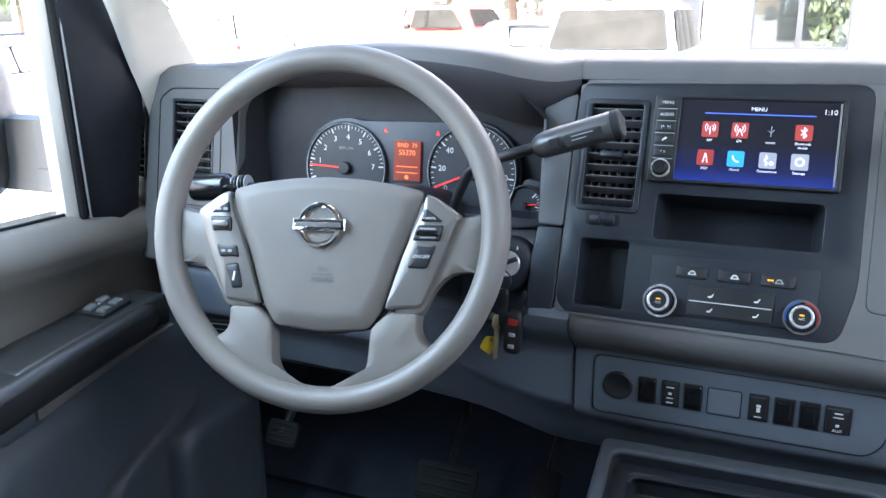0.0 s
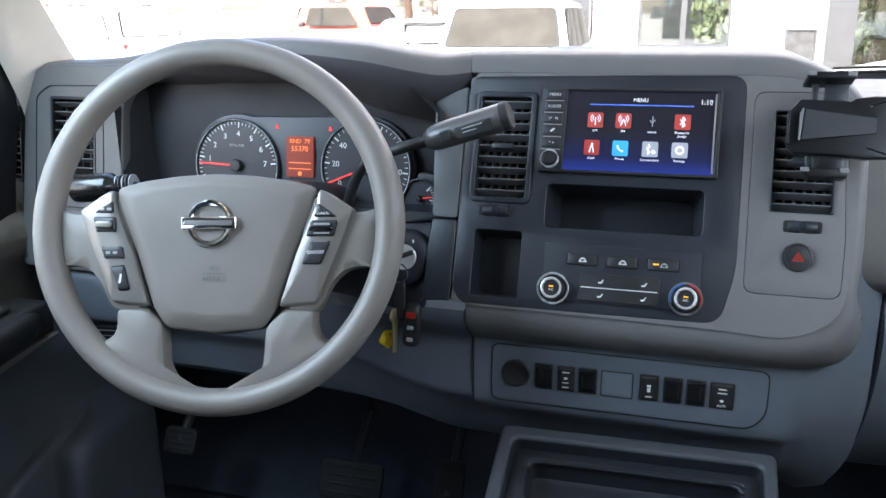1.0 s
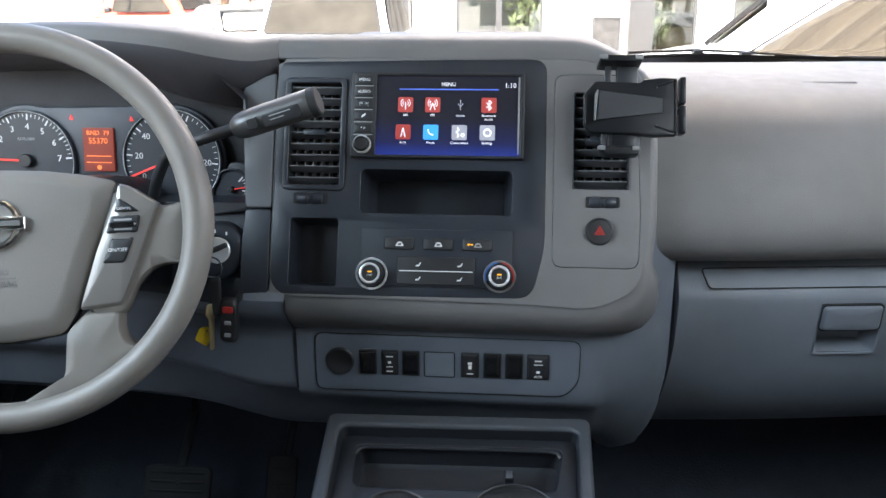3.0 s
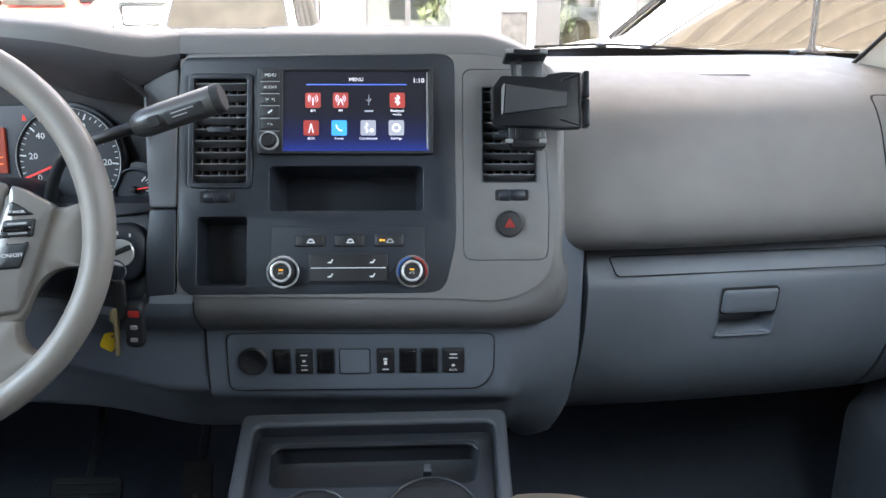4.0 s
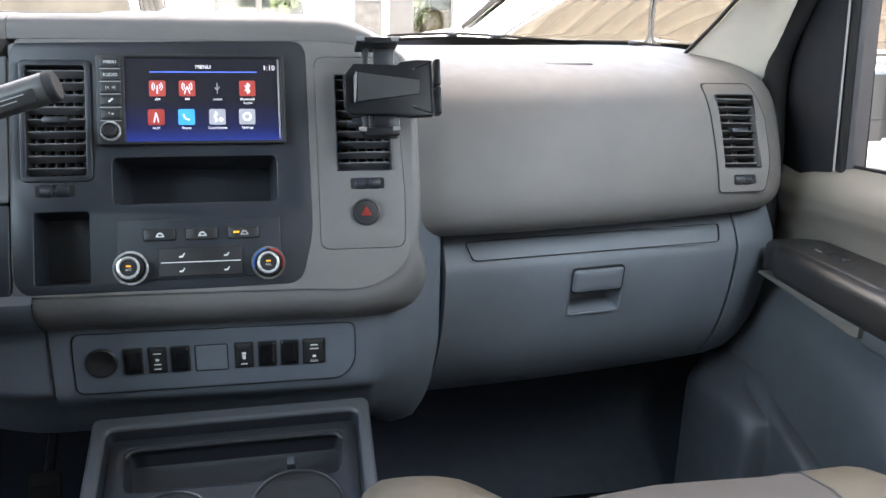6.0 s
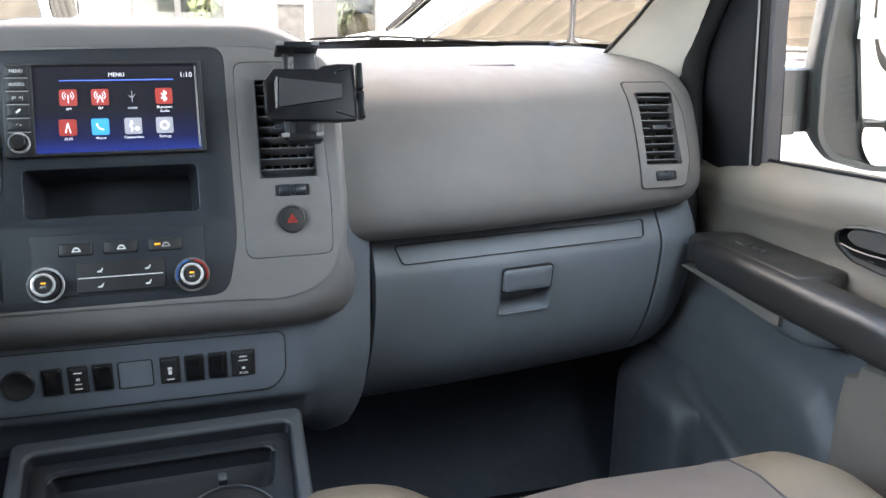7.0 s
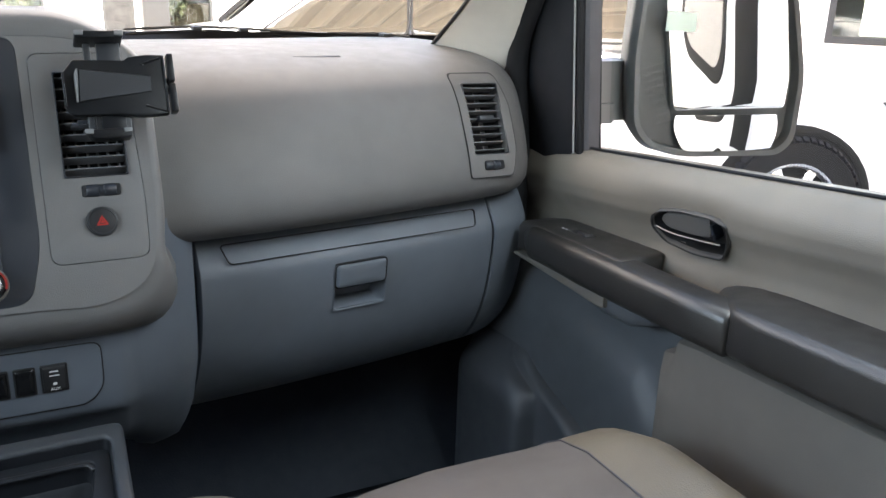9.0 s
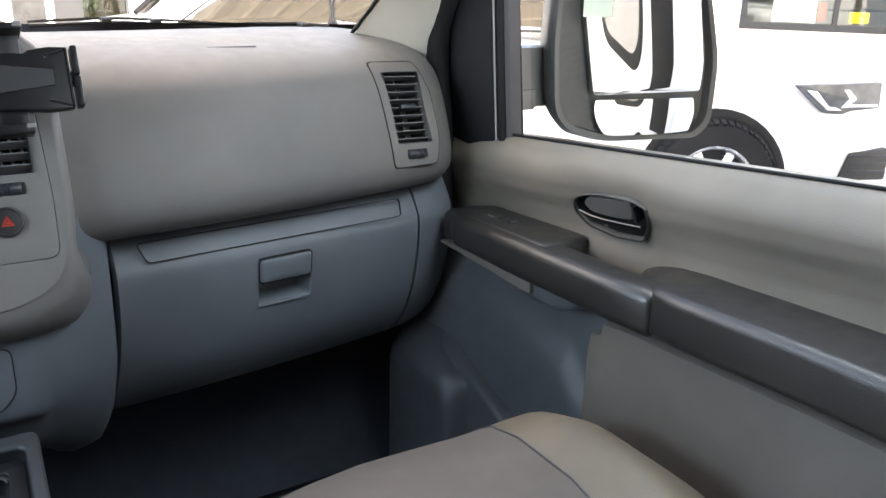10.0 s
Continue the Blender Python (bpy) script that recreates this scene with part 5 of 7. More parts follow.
part("clip", block(-0.020, 0.006, -0.02, 0.02, -0.048, -0.006, 0.003), HOLD, ph, m=H_)

# ---- centre console ----
con = thing("centre_console", (0.03, -0.28, 0.79), "grey floor console with dark tray and two cup holders", "console")
CON = plane_matrix((0.030, -0.10, 1.197), (1, 0.0, 0.015), (0, -0.965, -0.26))
CON = CON @ pose(0, 0, 0, 180)   # u right, v towards the dash, w up
top_out = rounded([(-0.140, -0.42), (0.142, -0.42), (0.155, 0.010), (-0.155, 0.010)], 0.012, 4)
top_in = rounded([(-0.122, -0.41), (0.124, -0.41), (0.140, -0.010), (-0.138, -0.010)], 0.012, 4)
cups = [circle(-0.060, -0.134, 0.039, 32), circle(0.066, -0.130, 0.048, 32)]
bin_ = rounded([(-0.112, -0.088), (0.112, -0.088), (0.122, -0.024), (-0.118, -0.024)], 0.010, 4)
part("rim", slab([top_out, top_in], -0.03, 0.012, 0.005, 4), CONSOLE, con, "grey console rim", CON)
part("rim_wall", loft([[(p[0] * k, p[1] * k2 - 0.001, w) for p in top_in] for k, k2, w in ((1.0, 1.0, 0.008), (0.992, 0.998, 0.000), (0.985, 0.996, -0.008))], True, False), TRAY, con, "charcoal tray wall", CON)
part("tray_top", slab([rounded([(p[0] * 0.99, p[1] * 0.995) for p in top_in], 0.001, 1), bin_] + cups, -0.012, -0.006, 0.002), TRAY, con, "charcoal tray top", CON)
part("bin", loft([[((p[0] - 0.001) * k + 0.001, (p[1] + 0.056) * k2 - 0.056, w) for p in bin_] for k, k2, w in ((1.02, 1.03, -0.0065), (1.0, 1.0, -0.008), (0.98, 0.95, -0.020), (0.96, 0.90, -0.034), (0.90, 0.75, -0.037))], True, True, False), TRAY, con, "shallow charcoal bin", CON)
part("bin_lip", tube([CON @ Vector(q) for q in ((-0.118, -0.036, -0.009), (-0.113, -0.029, -0.0075), (-0.104, -0.0265, -0.007), (0.0, -0.026, -0.007), (0.106, -0.0265, -0.007), (0.116, -0.029, -0.0075), (0.121, -0.036, -0.009))], 0.0032, 8), TRAY, con)
part("bin_catch", block(0.0555, 0.0665, -0.066, -0.052, -0.036, -0.011, 0.003), TRAY, con, "small charcoal catch", CON)
part("catch_tip", block(0.0565, 0.0655, -0.0675, -0.056, -0.0125, -0.0085, 0.0015), CONSOLE, con, m=CON)
for (cu_, cv_, r_) in ((-0.060, -0.134, 0.039), (0.066, -0.130, 0.048)):
    # Black wells take the blackest recess colour, deepening the shade inside.
    cup_ = part("cup_holder", lathe([(r_ + 0.002, -0.006), (r_ + 0.001, -0.0045), (r_ - 0.001, -0.005), (r_ - 0.004, -0.095), (0.0001, -0.095)], 36), PIT, con, "black cup holder, depth shade in its colour", CON @ Matrix.Translation((cu_, cv_, 0)))
    part("cup_rim", lathe([(r_ + 0.0028, -0.007), (r_ + 0.0024, -0.0036), (r_ + 0.0012, -0.0028), (r_ - 0.0002, -0.0036), (r_ - 0.0004, -0.008)], 36), TRAY, cup_, "charcoal cup holder rim", CON @ Matrix.Translation((cu_, cv_, 0)))
rings = []
for z, g in ((0.79, 0.0), (1.06, 0.0)):
    rings.append([(-0.125 - g, -0.09, z), (0.185 + g, -0.09, z), (0.165 + g, -0.50, z), (-0.105 - g, -0.50, z)])
rings.append([(-0.123, -0.10, 1.186), (0.183, -0.10, 1.186), (0.165, -0.50, 1.06), (-0.105, -0.50, 1.06)])
part("body", loft(rings, True, False, False), CONSOLE, con, "grey console body")

# ---- cab shell ----
tagged(part("floor", block(-1.0, 1.05, -1.9, 0.62, 0.72, 0.79, 0), CARPET, None), "black vinyl cab floor", "floor", kind="structure")
rings = []
for x in (-1.0, -0.5, 0.0, 0.5, 1.05):
    rings.append([(x, 0.25, 0.79), (x, 0.36, 0.86), (x, 0.46, 1.05), (x, 0.52, 1.30), (x, 0.60, 1.52)])
tagged(part("firewall", thick(loft(rings, False), 0.02), CARPET, None), "black carpeted footwell bulkhead under the dash", "bulkhead", kind="structure")
tagged(part("ceiling", block(-1.0, 1.05, -1.9, -0.32, 2.16, 2.22, 0.01), HEADLINER, None), "grey cloth headliner", "ceiling", kind="structure")
# Unseen walls behind the seats, added without windows to keep rear light out.
BACKZ = -1.85
back = tagged(part("wall_rear", block(-1.0, 1.05, BACKZ - 0.05, BACKZ, 0.72, 2.2, 0), GREY_LOW, None), "unseen grey partition added behind the seats", "wall", kind="structure")
for s, nm in ((-1, "wall_left"), (1, "wall_right")):
    tagged(part(nm, block(s * 0.97, s * 1.02, BACKZ, -1.02, 0.75, 2.2, 0), GREY_LOW, None), "unseen grey side wall behind the door", "wall", kind="structure")
# Blocks added beside the dash to stop light leaking through the gap.
for s, nm in ((-1, "cowl_side_left"), (1, "cowl_side_right")):
    tagged(part(nm, block(s * 0.93, s * 0.98, 0.20 if s > 0 else 0.02, 0.66, 0.72, 1.54 if s > 0 else 1.60, 0), RUBBER, None), "black filler block added in the gap beside the dash", "wall", kind="structure")

# windscreen, cowl and wipers
ws = thing("windscreen", (0, 0.5, 1.58), "clear laminated windscreen with black edge band", "windscreen", kind="structure")
rings = []
for k in range(13):
    x = -0.92 + 1.84 * k / 12
    c = 1 - (abs(x) / 0.98) ** 2.2
    rings.append([(x, 0.36 + 0.28 * c - t * (0.66 + 0.08 * c), 1.575 + t * 0.60) for t in (0, 0.25, 0.5, 0.75, 1)])
pane = part("pane", loft(rings, False), PANE, ws, "clear windscreen glass")
pane.visible_shadow = False
band = []
for k in range(13):
    x = -0.92 + 1.84 * k / 12
    c = 1 - (abs(x) / 0.98) ** 2.2
    band.append([(x, 0.355 + 0.28 * c - t * (0.66 + 0.08 * c), 1.576 + t * 0.60) for t in (-0.05, 0.004, 0.012 + 0.009 * min(1.0, max(0.0, (x - 0.25) / 0.3)))])
part("edge_band", loft(band, False), BLACK, ws, "black ceramic edge band")
tagged(part("cowl", loft([[(x, 0.40 + 0.27 * (1 - (abs(x) / 0.98) ** 2.2), 1.568), (x, 0.55 + 0.27 * (1 - (abs(x) / 0.98) ** 2.2), 1.545), (x, 0.75 + 0.2 * (1 - (abs(x) / 0.98) ** 2.2), 1.50)] for x in (-0.95, -0.6, -0.2, 0.2, 0.6, 0.95)], False), BLACK, None), "black cowl panel below the windscreen", "cowl", kind="structure")
for pts in (((0.30, 0.60, 1.580), (0.42, 0.585, 1.586), (0.50, 0.57, 1.584), (0.62, 0.52, 1.578)), ((0.64, 0.50, 1.580), (0.72, 0.43, 1.584), (0.76, 0.40, 1.580))):
    wp = thing("windscreen_wiper", pts[0], "black windscreen wiper resting at the glass base", "wiper", "wipers")
    part("blade", tube(smooth_path(pts, 4), 0.003, 8), RUBBER, wp)
    part("arm", tube([Vector(p) + Vector((0.0, 0.02, 0.007)) for p in pts], 0.0026, 6), BLACK, wp)
    for p in smooth_path(pts, 1)[1:-1]:
        part("clip", block(p.x - 0.008, p.x + 0.008, p.y - 0.004, p.y + 0.022, p.z + 0.001, p.z + 0.008, 0.001), BLACK, wp)

# A-pillars
for inner, outer, nm in ((((0.745, 0.32, 1.560), (0.735, 0.262, 1.588), (0.722, 0.120, 1.664), (0.70, -0.02, 1.76), (0.68, -0.33, 2.17)), ((0.818, 0.200, 1.530), (0.808, 0.146, 1.588), (0.802, 0.100, 1.664), (0.797, 0.04, 1.76), (0.78, -0.24, 2.17)), "a_pillar_right"),
                         (((-0.83, 0.14, 1.56), (-0.812, 0.088, 1.604), (-0.790, 0.020, 1.662), (-0.762, -0.046, 1.716), (-0.732, -0.118, 1.775), (-0.66, -0.40, 2.06)), ((-0.845, -0.005, 1.535), (-0.838, -0.018, 1.566), (-0.828, -0.060, 1.640), (-0.805, -0.113, 1.716), (-0.782, -0.172, 1.775), (-0.72, -0.42, 2.06)), "a_pillar_left")):
    rings = []
    for a, b in zip(smooth_path(inner, 4), smooth_path(outer, 4)):
        m_ = (a + b) / 2 + Vector((0, -0.028, 0.006))
        q1, q3 = (a * 0.72 + b * 0.28) + Vector((0, -0.022, 0.004)), (a * 0.28 + b * 0.72) + Vector((0, -0.024, 0.004))
        bk = (a + b) / 2 + Vector((0.06 if a.x > 0 else -0.06, 0.10, 0.02))
        rings.append([a, q1, m_, q3, b, bk])
    tagged(part(nm, loft(rings), BEIGE, None, angle=60), "beige textured windscreen pillar trim", "pillar", kind="structure")


seal_line = ((0.742, 0.322, 1.564), (0.732, 0.264, 1.590), (0.719, 0.122, 1.666), (0.697, -0.018, 1.762), (0.677, -0.33, 2.172))
part("windscreen_seal", tube(smooth_path(seal_line, 4), 0.0032, 8), RUBBER, ws, "black windscreen edge seal")

# ---- doors ----
def door(s, x0, yo, z0, slope, name, label):
    """A front door: s is its side; sill height z0 - slope*y."""
    d = thing(name, (s * x0, yo - 0.4, 0.78), label, "car door", kind="structure")
    zs = lambda y: z0 - slope * y
    skew = 0.06 * s
    arm_rise = lambda y: z0 - 1.441 + (0.115 - slope) * y * 0.8 + (0.035 * y if s > 0 else 0.154 * y - 0.018)
    P = lambda x, y, z: (s * (x - 0.86 + x0) - skew * y * s * s, y + yo, z)
    prof = [(0.900, 0.004), (0.884, 0.008), (0.868, 0.004), (0.855, -0.006), (0.846, -0.022), (0.842, -0.040), (0.846, -0.060), (0.858, -0.080), (0.866, -0.105), (0.867, -0.14), (0.862, -0.18), (0.852, -0.22), (0.846, -0.27), (0.842, -0.34), (0.842, -0.50), (0.850, -0.66)]
    hc = lambda u, v, w: P(0.8535 - w, -0.205 + u, zs(-0.205) - (0.069 if s > 0 else 0.072) + v + 0.10 * -u * 0.6)
    HM = plane_matrix(hc(0, 0, 0), Vector(hc(-0.1 * s, 0, 0)) - Vector(hc(0, 0, 0)), (-0.36 * s, 0, 1))
    HM = HM @ pose(0, 0, 0, 0, 0, 5 * s)
    hl = rounded([(s * a, b) for a, b in ((-0.060, -0.004), (-0.056, 0.012), (-0.041, 0.0205), (-0.004, 0.0245), (0.048, 0.0205), (0.070, 0.012), (0.067, -0.012), (0.052, -0.036), (0.006, -0.0355), (-0.041, -0.024))], 0.008, 4)
    if s < 0:
        hl = list(reversed(hl))
    inside = lambda q: sum((a[1] > q.y) != (b[1] > q.y) and q.x < (b[0] - a[0]) * (q.y - a[1]) / (b[1] - a[1]) + a[0] for a, b in zip(hl, hl[1:] + hl[:1])) % 2 == 1
    fine = []
    for a, b in zip(prof, prof[1:]):
        n = 4 if -0.115 < a[1] < -0.03 else 5 if -0.45 < a[1] < -0.13 else 1
        fine += [(a[0] + (b[0] - a[0]) * k / n, a[1] + (b[1] - a[1]) * k / n) for k in range(n)]
    prof = fine + [prof[-1]]
    ys = [0.215, 0.21, 0.16, 0.13, 0.10, 0.075, 0.05, 0.025, 0.0, -0.025, -0.05, -0.07, -0.09, -0.11] + [-0.125 - 0.0055 * k for k in range(30)] + [-0.34, -0.40, -0.5, -0.6, -0.75, -0.98, -0.99]
    rings = []
    for i, y in enumerate(ys):
        ring = []
        for x, dz in prof:
            k = min(1.0, max(0.0, (y - 0.0) / 0.21))     # smooth front corner
            hz_ = math.exp(-(((y + 0.20) / 0.085) ** 4)) * math.exp(-(((dz + 0.072) / 0.045) ** 4)) * 0.010
            lowbulge = 0.008 * k * min(1.0, max(0, (-dz - 0.10) / 0.2))
            drop = (1.225 - 0.12 * (0.1 - y) / 0.1 * 0.1 if y > -0.02 else 1.205 - 0.25 * (-0.02 - y)) - 0.9 * max(0.0, -0.17 - y) ** 1.0 - (zs(y) + dz) + z0 - 1.441
            lowbulge += 0.020 / (1.0 + math.exp(-max(-40.0, min(40.0, drop / 0.008))))
            ring.append(P(x + hz_ - lowbulge + 0.012 * k, y, zs(y) + dz))
        ring += [P(0.95, y, zs(y) - 0.66), P(0.95, y, zs(y) + 0.0)]
        rings.append(ring)
    panel_bm = loft(rings)
    into = HM.inverted()
    for f in panel_bm.faces[:]:
        q = into @ f.calc_center_median()
        if abs(q.z) < 0.03 and inside(q):
            panel_bm.faces.remove(f)
    lower_bm = panel_bm.copy()
    low_face = lambda f: f.calc_center_median().z - zs(f.calc_center_median().y - yo) < -0.145
    bmesh.ops.delete(panel_bm, geom=[f for f in panel_bm.faces if low_face(f)], context="FACES")
    bmesh.ops.delete(lower_bm, geom=[f for f in lower_bm.faces if not low_face(f)], context="FACES")
    part("door_panel", panel_bm, DOORTRIM, d, "grey-beige moulded door panel", angle=50)
    part("lower_panel", lower_bm, DOORLOW, d, "slate grey lower door panel", angle=50)
    # glass and its channel
    pane_ = part("window_pane", loft([[P(0.895, y, zs(y) - 0.02), P(0.875, y, 1.75), P(0.83, y, 2.10)] for y in (0.0, -0.35, -0.7, -0.98)], False), PANE, d, "clear side window glass")
    pane_.visible_shadow = False
    part("sill_seal", tube([P(0.878, y, zs(y) + 0.0085) for y in (0.02, -0.2, -0.45, -0.7, -0.98)], 0.0022, 8), SAIL, d)
    # Left pale, right dark: each side's light put into the trim colour.
    part("window_channel", loft([[P(0.892 - k * 0.05, 0.034 + e, z), P(0.870 - k * 0.05, 0.034 + e, z), P(0.868 - k * 0.05, (0.028 if s > 0 else 0.024) + e, z), P(0.874 - k * 0.05, (0.020 if s > 0 else 0.010) + e, z), P(0.892 - k * 0.05, (0.018 if s > 0 else 0.008) + e, z)] for k, e, z in ((0, 0, zs(0.02)), (0.3, 0.008 if s > 0 else -0.022, 1.70), (1, -0.05 if s > 0 else -0.09, 2.10))]), HOODLOW if s > 0 else BEIGE, d, "window channel trim")
    lean_ = 0.0 if s > 0 else -0.030
    part("channel_seal", tube([P(0.866, 0.030, zs(0.03)), P(0.852, 0.038 + lean_, 1.70), P(0.815, -0.02 + lean_, 2.10)], 0.006, 8), RUBBER, d)
    part("seal_bead", tube([P(0.859, 0.036, zs(0.03)), P(0.845, 0.044 + lean_, 1.70), P(0.808, -0.014 + lean_, 2.10)], 0.0016, 8), BEAD, d, "grey seal bead")
    part("top_rail", tube([P(0.82, 0.0, 2.10), P(0.82, -0.5, 2.13), P(0.82, -0.98, 2.13)], 0.02, 8), RUBBER, d)
    part("rear_rail", tube([P(0.88, -0.98, zs(-0.98)), P(0.86, -0.98, 1.75), P(0.82, -0.98, 2.13)], 0.025, 8), RUBBER, d)
    # black sail ahead of the glass
    edge = (0.170, 0.175, 0.185, 0.188, 0.165) if s > 0 else (0.140, 0.146, 0.160, 0.150, 0.093)
    rings = []
    tip = 0.0 if s > 0 else -0.11
    for z, yb, yf, xi in ((zs(0.1) - 0.02, 0.035, edge[0], 0.862), (1.46, 0.035, edge[1], 0.858), (1.55, 0.036, edge[2], 0.850), (1.64, 0.037, edge[3], 0.842), (1.72, 0.036, edge[4], 0.836), (1.90, 0.010, 0.04, 0.826), (2.10, -0.04, -0.02, 0.81)):
        yb += tip * max(0.0, min(0.30, z - 1.42))
        rings.append([P(xi + 0.05, yb, z), P(xi + 0.012, yb, z), P(xi + 0.002, yb + 0.012, z), P(xi - 0.004, (yb + yf) / 2, z), P(xi + 0.004, yf - 0.012, z), P(xi + 0.016, yf, z), P(xi + 0.06, yf, z)])
    part("mirror_sail", loft(rings), SAIL, d, "black mirror corner trim", angle=60)
    if s > 0:
        part("pillar_seal", tube(smooth_path([P(0.845, 0.150, zs(0.15) - 0.18), P(0.845, 0.155, zs(0.15)), P(0.838, 0.160, 1.53), P(0.828, 0.145, 1.60), P(0.822, 0.105, 1.67), P(0.812, 0.04, 1.79), P(0.80, -0.08, 2.12)], 4), 0.017, 12), RUBBER, d, "black rubber door seal")
    # inner handle
    part("handle_recess", pocket(hl, 0.003, -0.03, 0.9), BLACK, d, "black handle recess", HM)
    part("handle_ring", slab([[(p[0] * 1.018, p[1] * 1.036) for p in hl], [(p[0] * 0.985, p[1] * 0.97) for p in hl]], -0.010, 0.0010, 0.0008), BEZEL_GREY, d, m=HM)
    lev = part("handle", pillow(rounded([(s * a, b) for a, b in ((-0.044, 0.006), (-0.038, 0.014), (-0.024, 0.0190), (0.044, 0.0175), (0.038, -0.0095), (0.004, -0.0092), (-0.034, -0.0045))][::s], 0.006, 3), -0.008, 0.006, 0.12, 4, 0.005), BEZEL_GREY, d, "grey inner door handle", HM)
    part("handle_edge", tube([HM @ Vector((s * a, b, 0.003)) for a, b in ((-0.050, -0.001), (-0.034, -0.0065), (-0.012, -0.0102), (0.030, -0.0130), (0.056, -0.0140))], 0.0011, 6), SILVER, lev, "bright handle edge")
    part("lock_tab", block(s * 0.0455, s * 0.0505, -0.010, 0.012, -0.014, 0.002, 0.0015), DARK, lev, m=HM)
    # armrest: grip bar, switch pod, rear pad
    reach = lambda y: y + (0.022 if s > 0 else 0.050) * max(0.0, (y + 0.05) / 0.08)
    bar = []
    for y, x, zt, hh in ((0.028, 0.800, 1.320, 0.020), (0.022, 0.785, 1.331, 0.036), (0.0, 0.772, 1.3385, 0.047), (-0.10, 0.770, 1.3465, 0.051), (-0.20, 0.770, 1.3535, 0.052), (-0.29, 0.770, 1.360, 0.053), (-0.354, 0.771, 1.366, 0.054), (-0.359, 0.775, 1.363, 0.048)):
        zt += arm_rise(y)
        bar.append([P(x + u_, reach(y), zt - hh / 2 + v_) for u_, v_ in rr(0.028, -hh * 0.07, 0.056, hh * 1.04, 0.014, 4)])
    part("grip_bar", loft(bar), ARM, d, "dark grip bar", angle=50)
    pod = []
    for y, zt, w_ in ((0.034, 1.323, 0.030), (0.030, 1.327, 0.068), (0.015, 1.3295, 0.092), (-0.10, 1.3385, 0.099), (-0.145, 1.3422, 0.100), (-0.157, 1.3430, 0.098), (-0.164, 1.342, 0.091), (-0.168, 1.338, 0.079)):
        zt += arm_rise(y)
        pod.append([P(0.786 + u_ + (w_ - 0.014) / 2, reach(y), zt - 0.016 + v_) for u_, v_ in rr(0, 0, w_ - 0.014, 0.046, 0.007, 4)])
    pd = part("switch_pod", loft(pod), ARM, d, "dark window switch pod", angle=50)
    lean = 0.078 - (arm_rise(0.0) - arm_rise(-1.0))
    py = -0.045 if s > 0 else 0.010
    zt = (1.3342 if s > 0 else 1.3313) + arm_rise(py) + 0.007
    PM = plane_matrix(P(0.825, py, zt), (0, -1, lean), (1, 0, 0.0))
    cell = ((0.0, 0.0),) if s > 0 else ((0.013, 0.010), (0.013, -0.014), (-0.011, 0.010), (-0.011, -0.014))
    plate_ = part("switch_plate", slab([box_loop(-0.026, 0.028, -0.028, 0.024, 0.005) if s < 0 else box_loop(-0.020, 0.020, -0.010, 0.008, 0.002)], -0.004, 0.0006, 0.0005), ARM if s < 0 else PIT, pd, m=PM)
    for cu_, cv_ in cell:
        part("window_switch", pillow(box_loop(cu_ - 0.009, cu_ + 0.009, cv_ - 0.008, cv_ + 0.008, 0.003) if s < 0 else box_loop(-0.006, 0.016, -0.008, 0.006, 0.002), -0.002, 0.006, 0.25, 3, 0.003), GREY if s < 0 else BLACK, plate_, "window lift switch", PM)
    for cu_ in ((-0.036, -0.028) if s > 0 else (-0.018, 0.0)):
        part("switch_mark", slab([box_loop(cu_ - 0.0018, cu_ + 0.0018, -0.012, -0.009, 0.0005)], 0.0006, 0.0009), WHITE_INK, plate_, m=PM)
    rear = []
    for y, zt, x, w_ in ((-0.262, 1.338, 0.858, 0.024), (-0.285, 1.356, 0.838, 0.044), (-0.318, 1.366, 0.812, 0.071), (-0.350, 1.371, 0.784, 0.100), (-0.364, 1.373, 0.774, 0.111), (-0.40, 1.376, 0.770, 0.115), (-0.55, 1.389, 0.768, 0.118), (-0.75, 1.400, 0.768, 0.118), (-0.93, 1.402, 0.770, 0.115), (-0.95, 1.39, 0.79, 0.09)):
        zt += arm_rise(y)
        rear.append([P(x + u_ + w_ / 2, y, zt - 0.041 + v_) for u_, v_ in rr(0, 0.009 + 0.006 * max(0.0, -y - 0.36), w_, 0.060, 0.012, 5)])
    part("armrest_pad", loft(rear), ARM, d, "dark padded armrest", angle=60)
    # pull cup below the bar and map pocket
    cup = []
    for y, zt, hh, x in ((-0.05, 1.300, 0.014, 0.800), (-0.09, 1.304, 0.030, 0.790), (-0.14, 1.309, 0.044, 0.785), (-0.19, 1.313, 0.046, 0.788), (-0.22, 1.315, 0.036, 0.798), (-0.238, 1.315, 0.016, 0.82)):
        zt += arm_rise(y)
        cup.append([P(x + 0.035 + u_, reach(y), zt - hh / 2 + v_) for u_, v_ in rr(0, 0, 0.07, hh, 0.012, 3)])
    part("pull_cup", loft(cup), DOORLOW, d, "grey pull cup", angle=50)
    lip = []
    for y, zt, hh in ((0.034, 1.285, 0.004), (0.0, 1.289, 0.009), (-0.08, 1.297, 0.019), (-0.136, 1.302, 0.026), (-0.146, 1.302, 0.025), (-0.152, 1.300, 0.020)):
        zt += arm_rise(y)
        lip.append([P(0.797 + u_, reach(y), zt - hh / 2 + v_) for u_, v_ in rr(0, 0, 0.036, hh, 0.003, 3)])
    part("pull_lip", loft(lip), POCKET, d, "pale grey pull lip", angle=50)
    pk = []
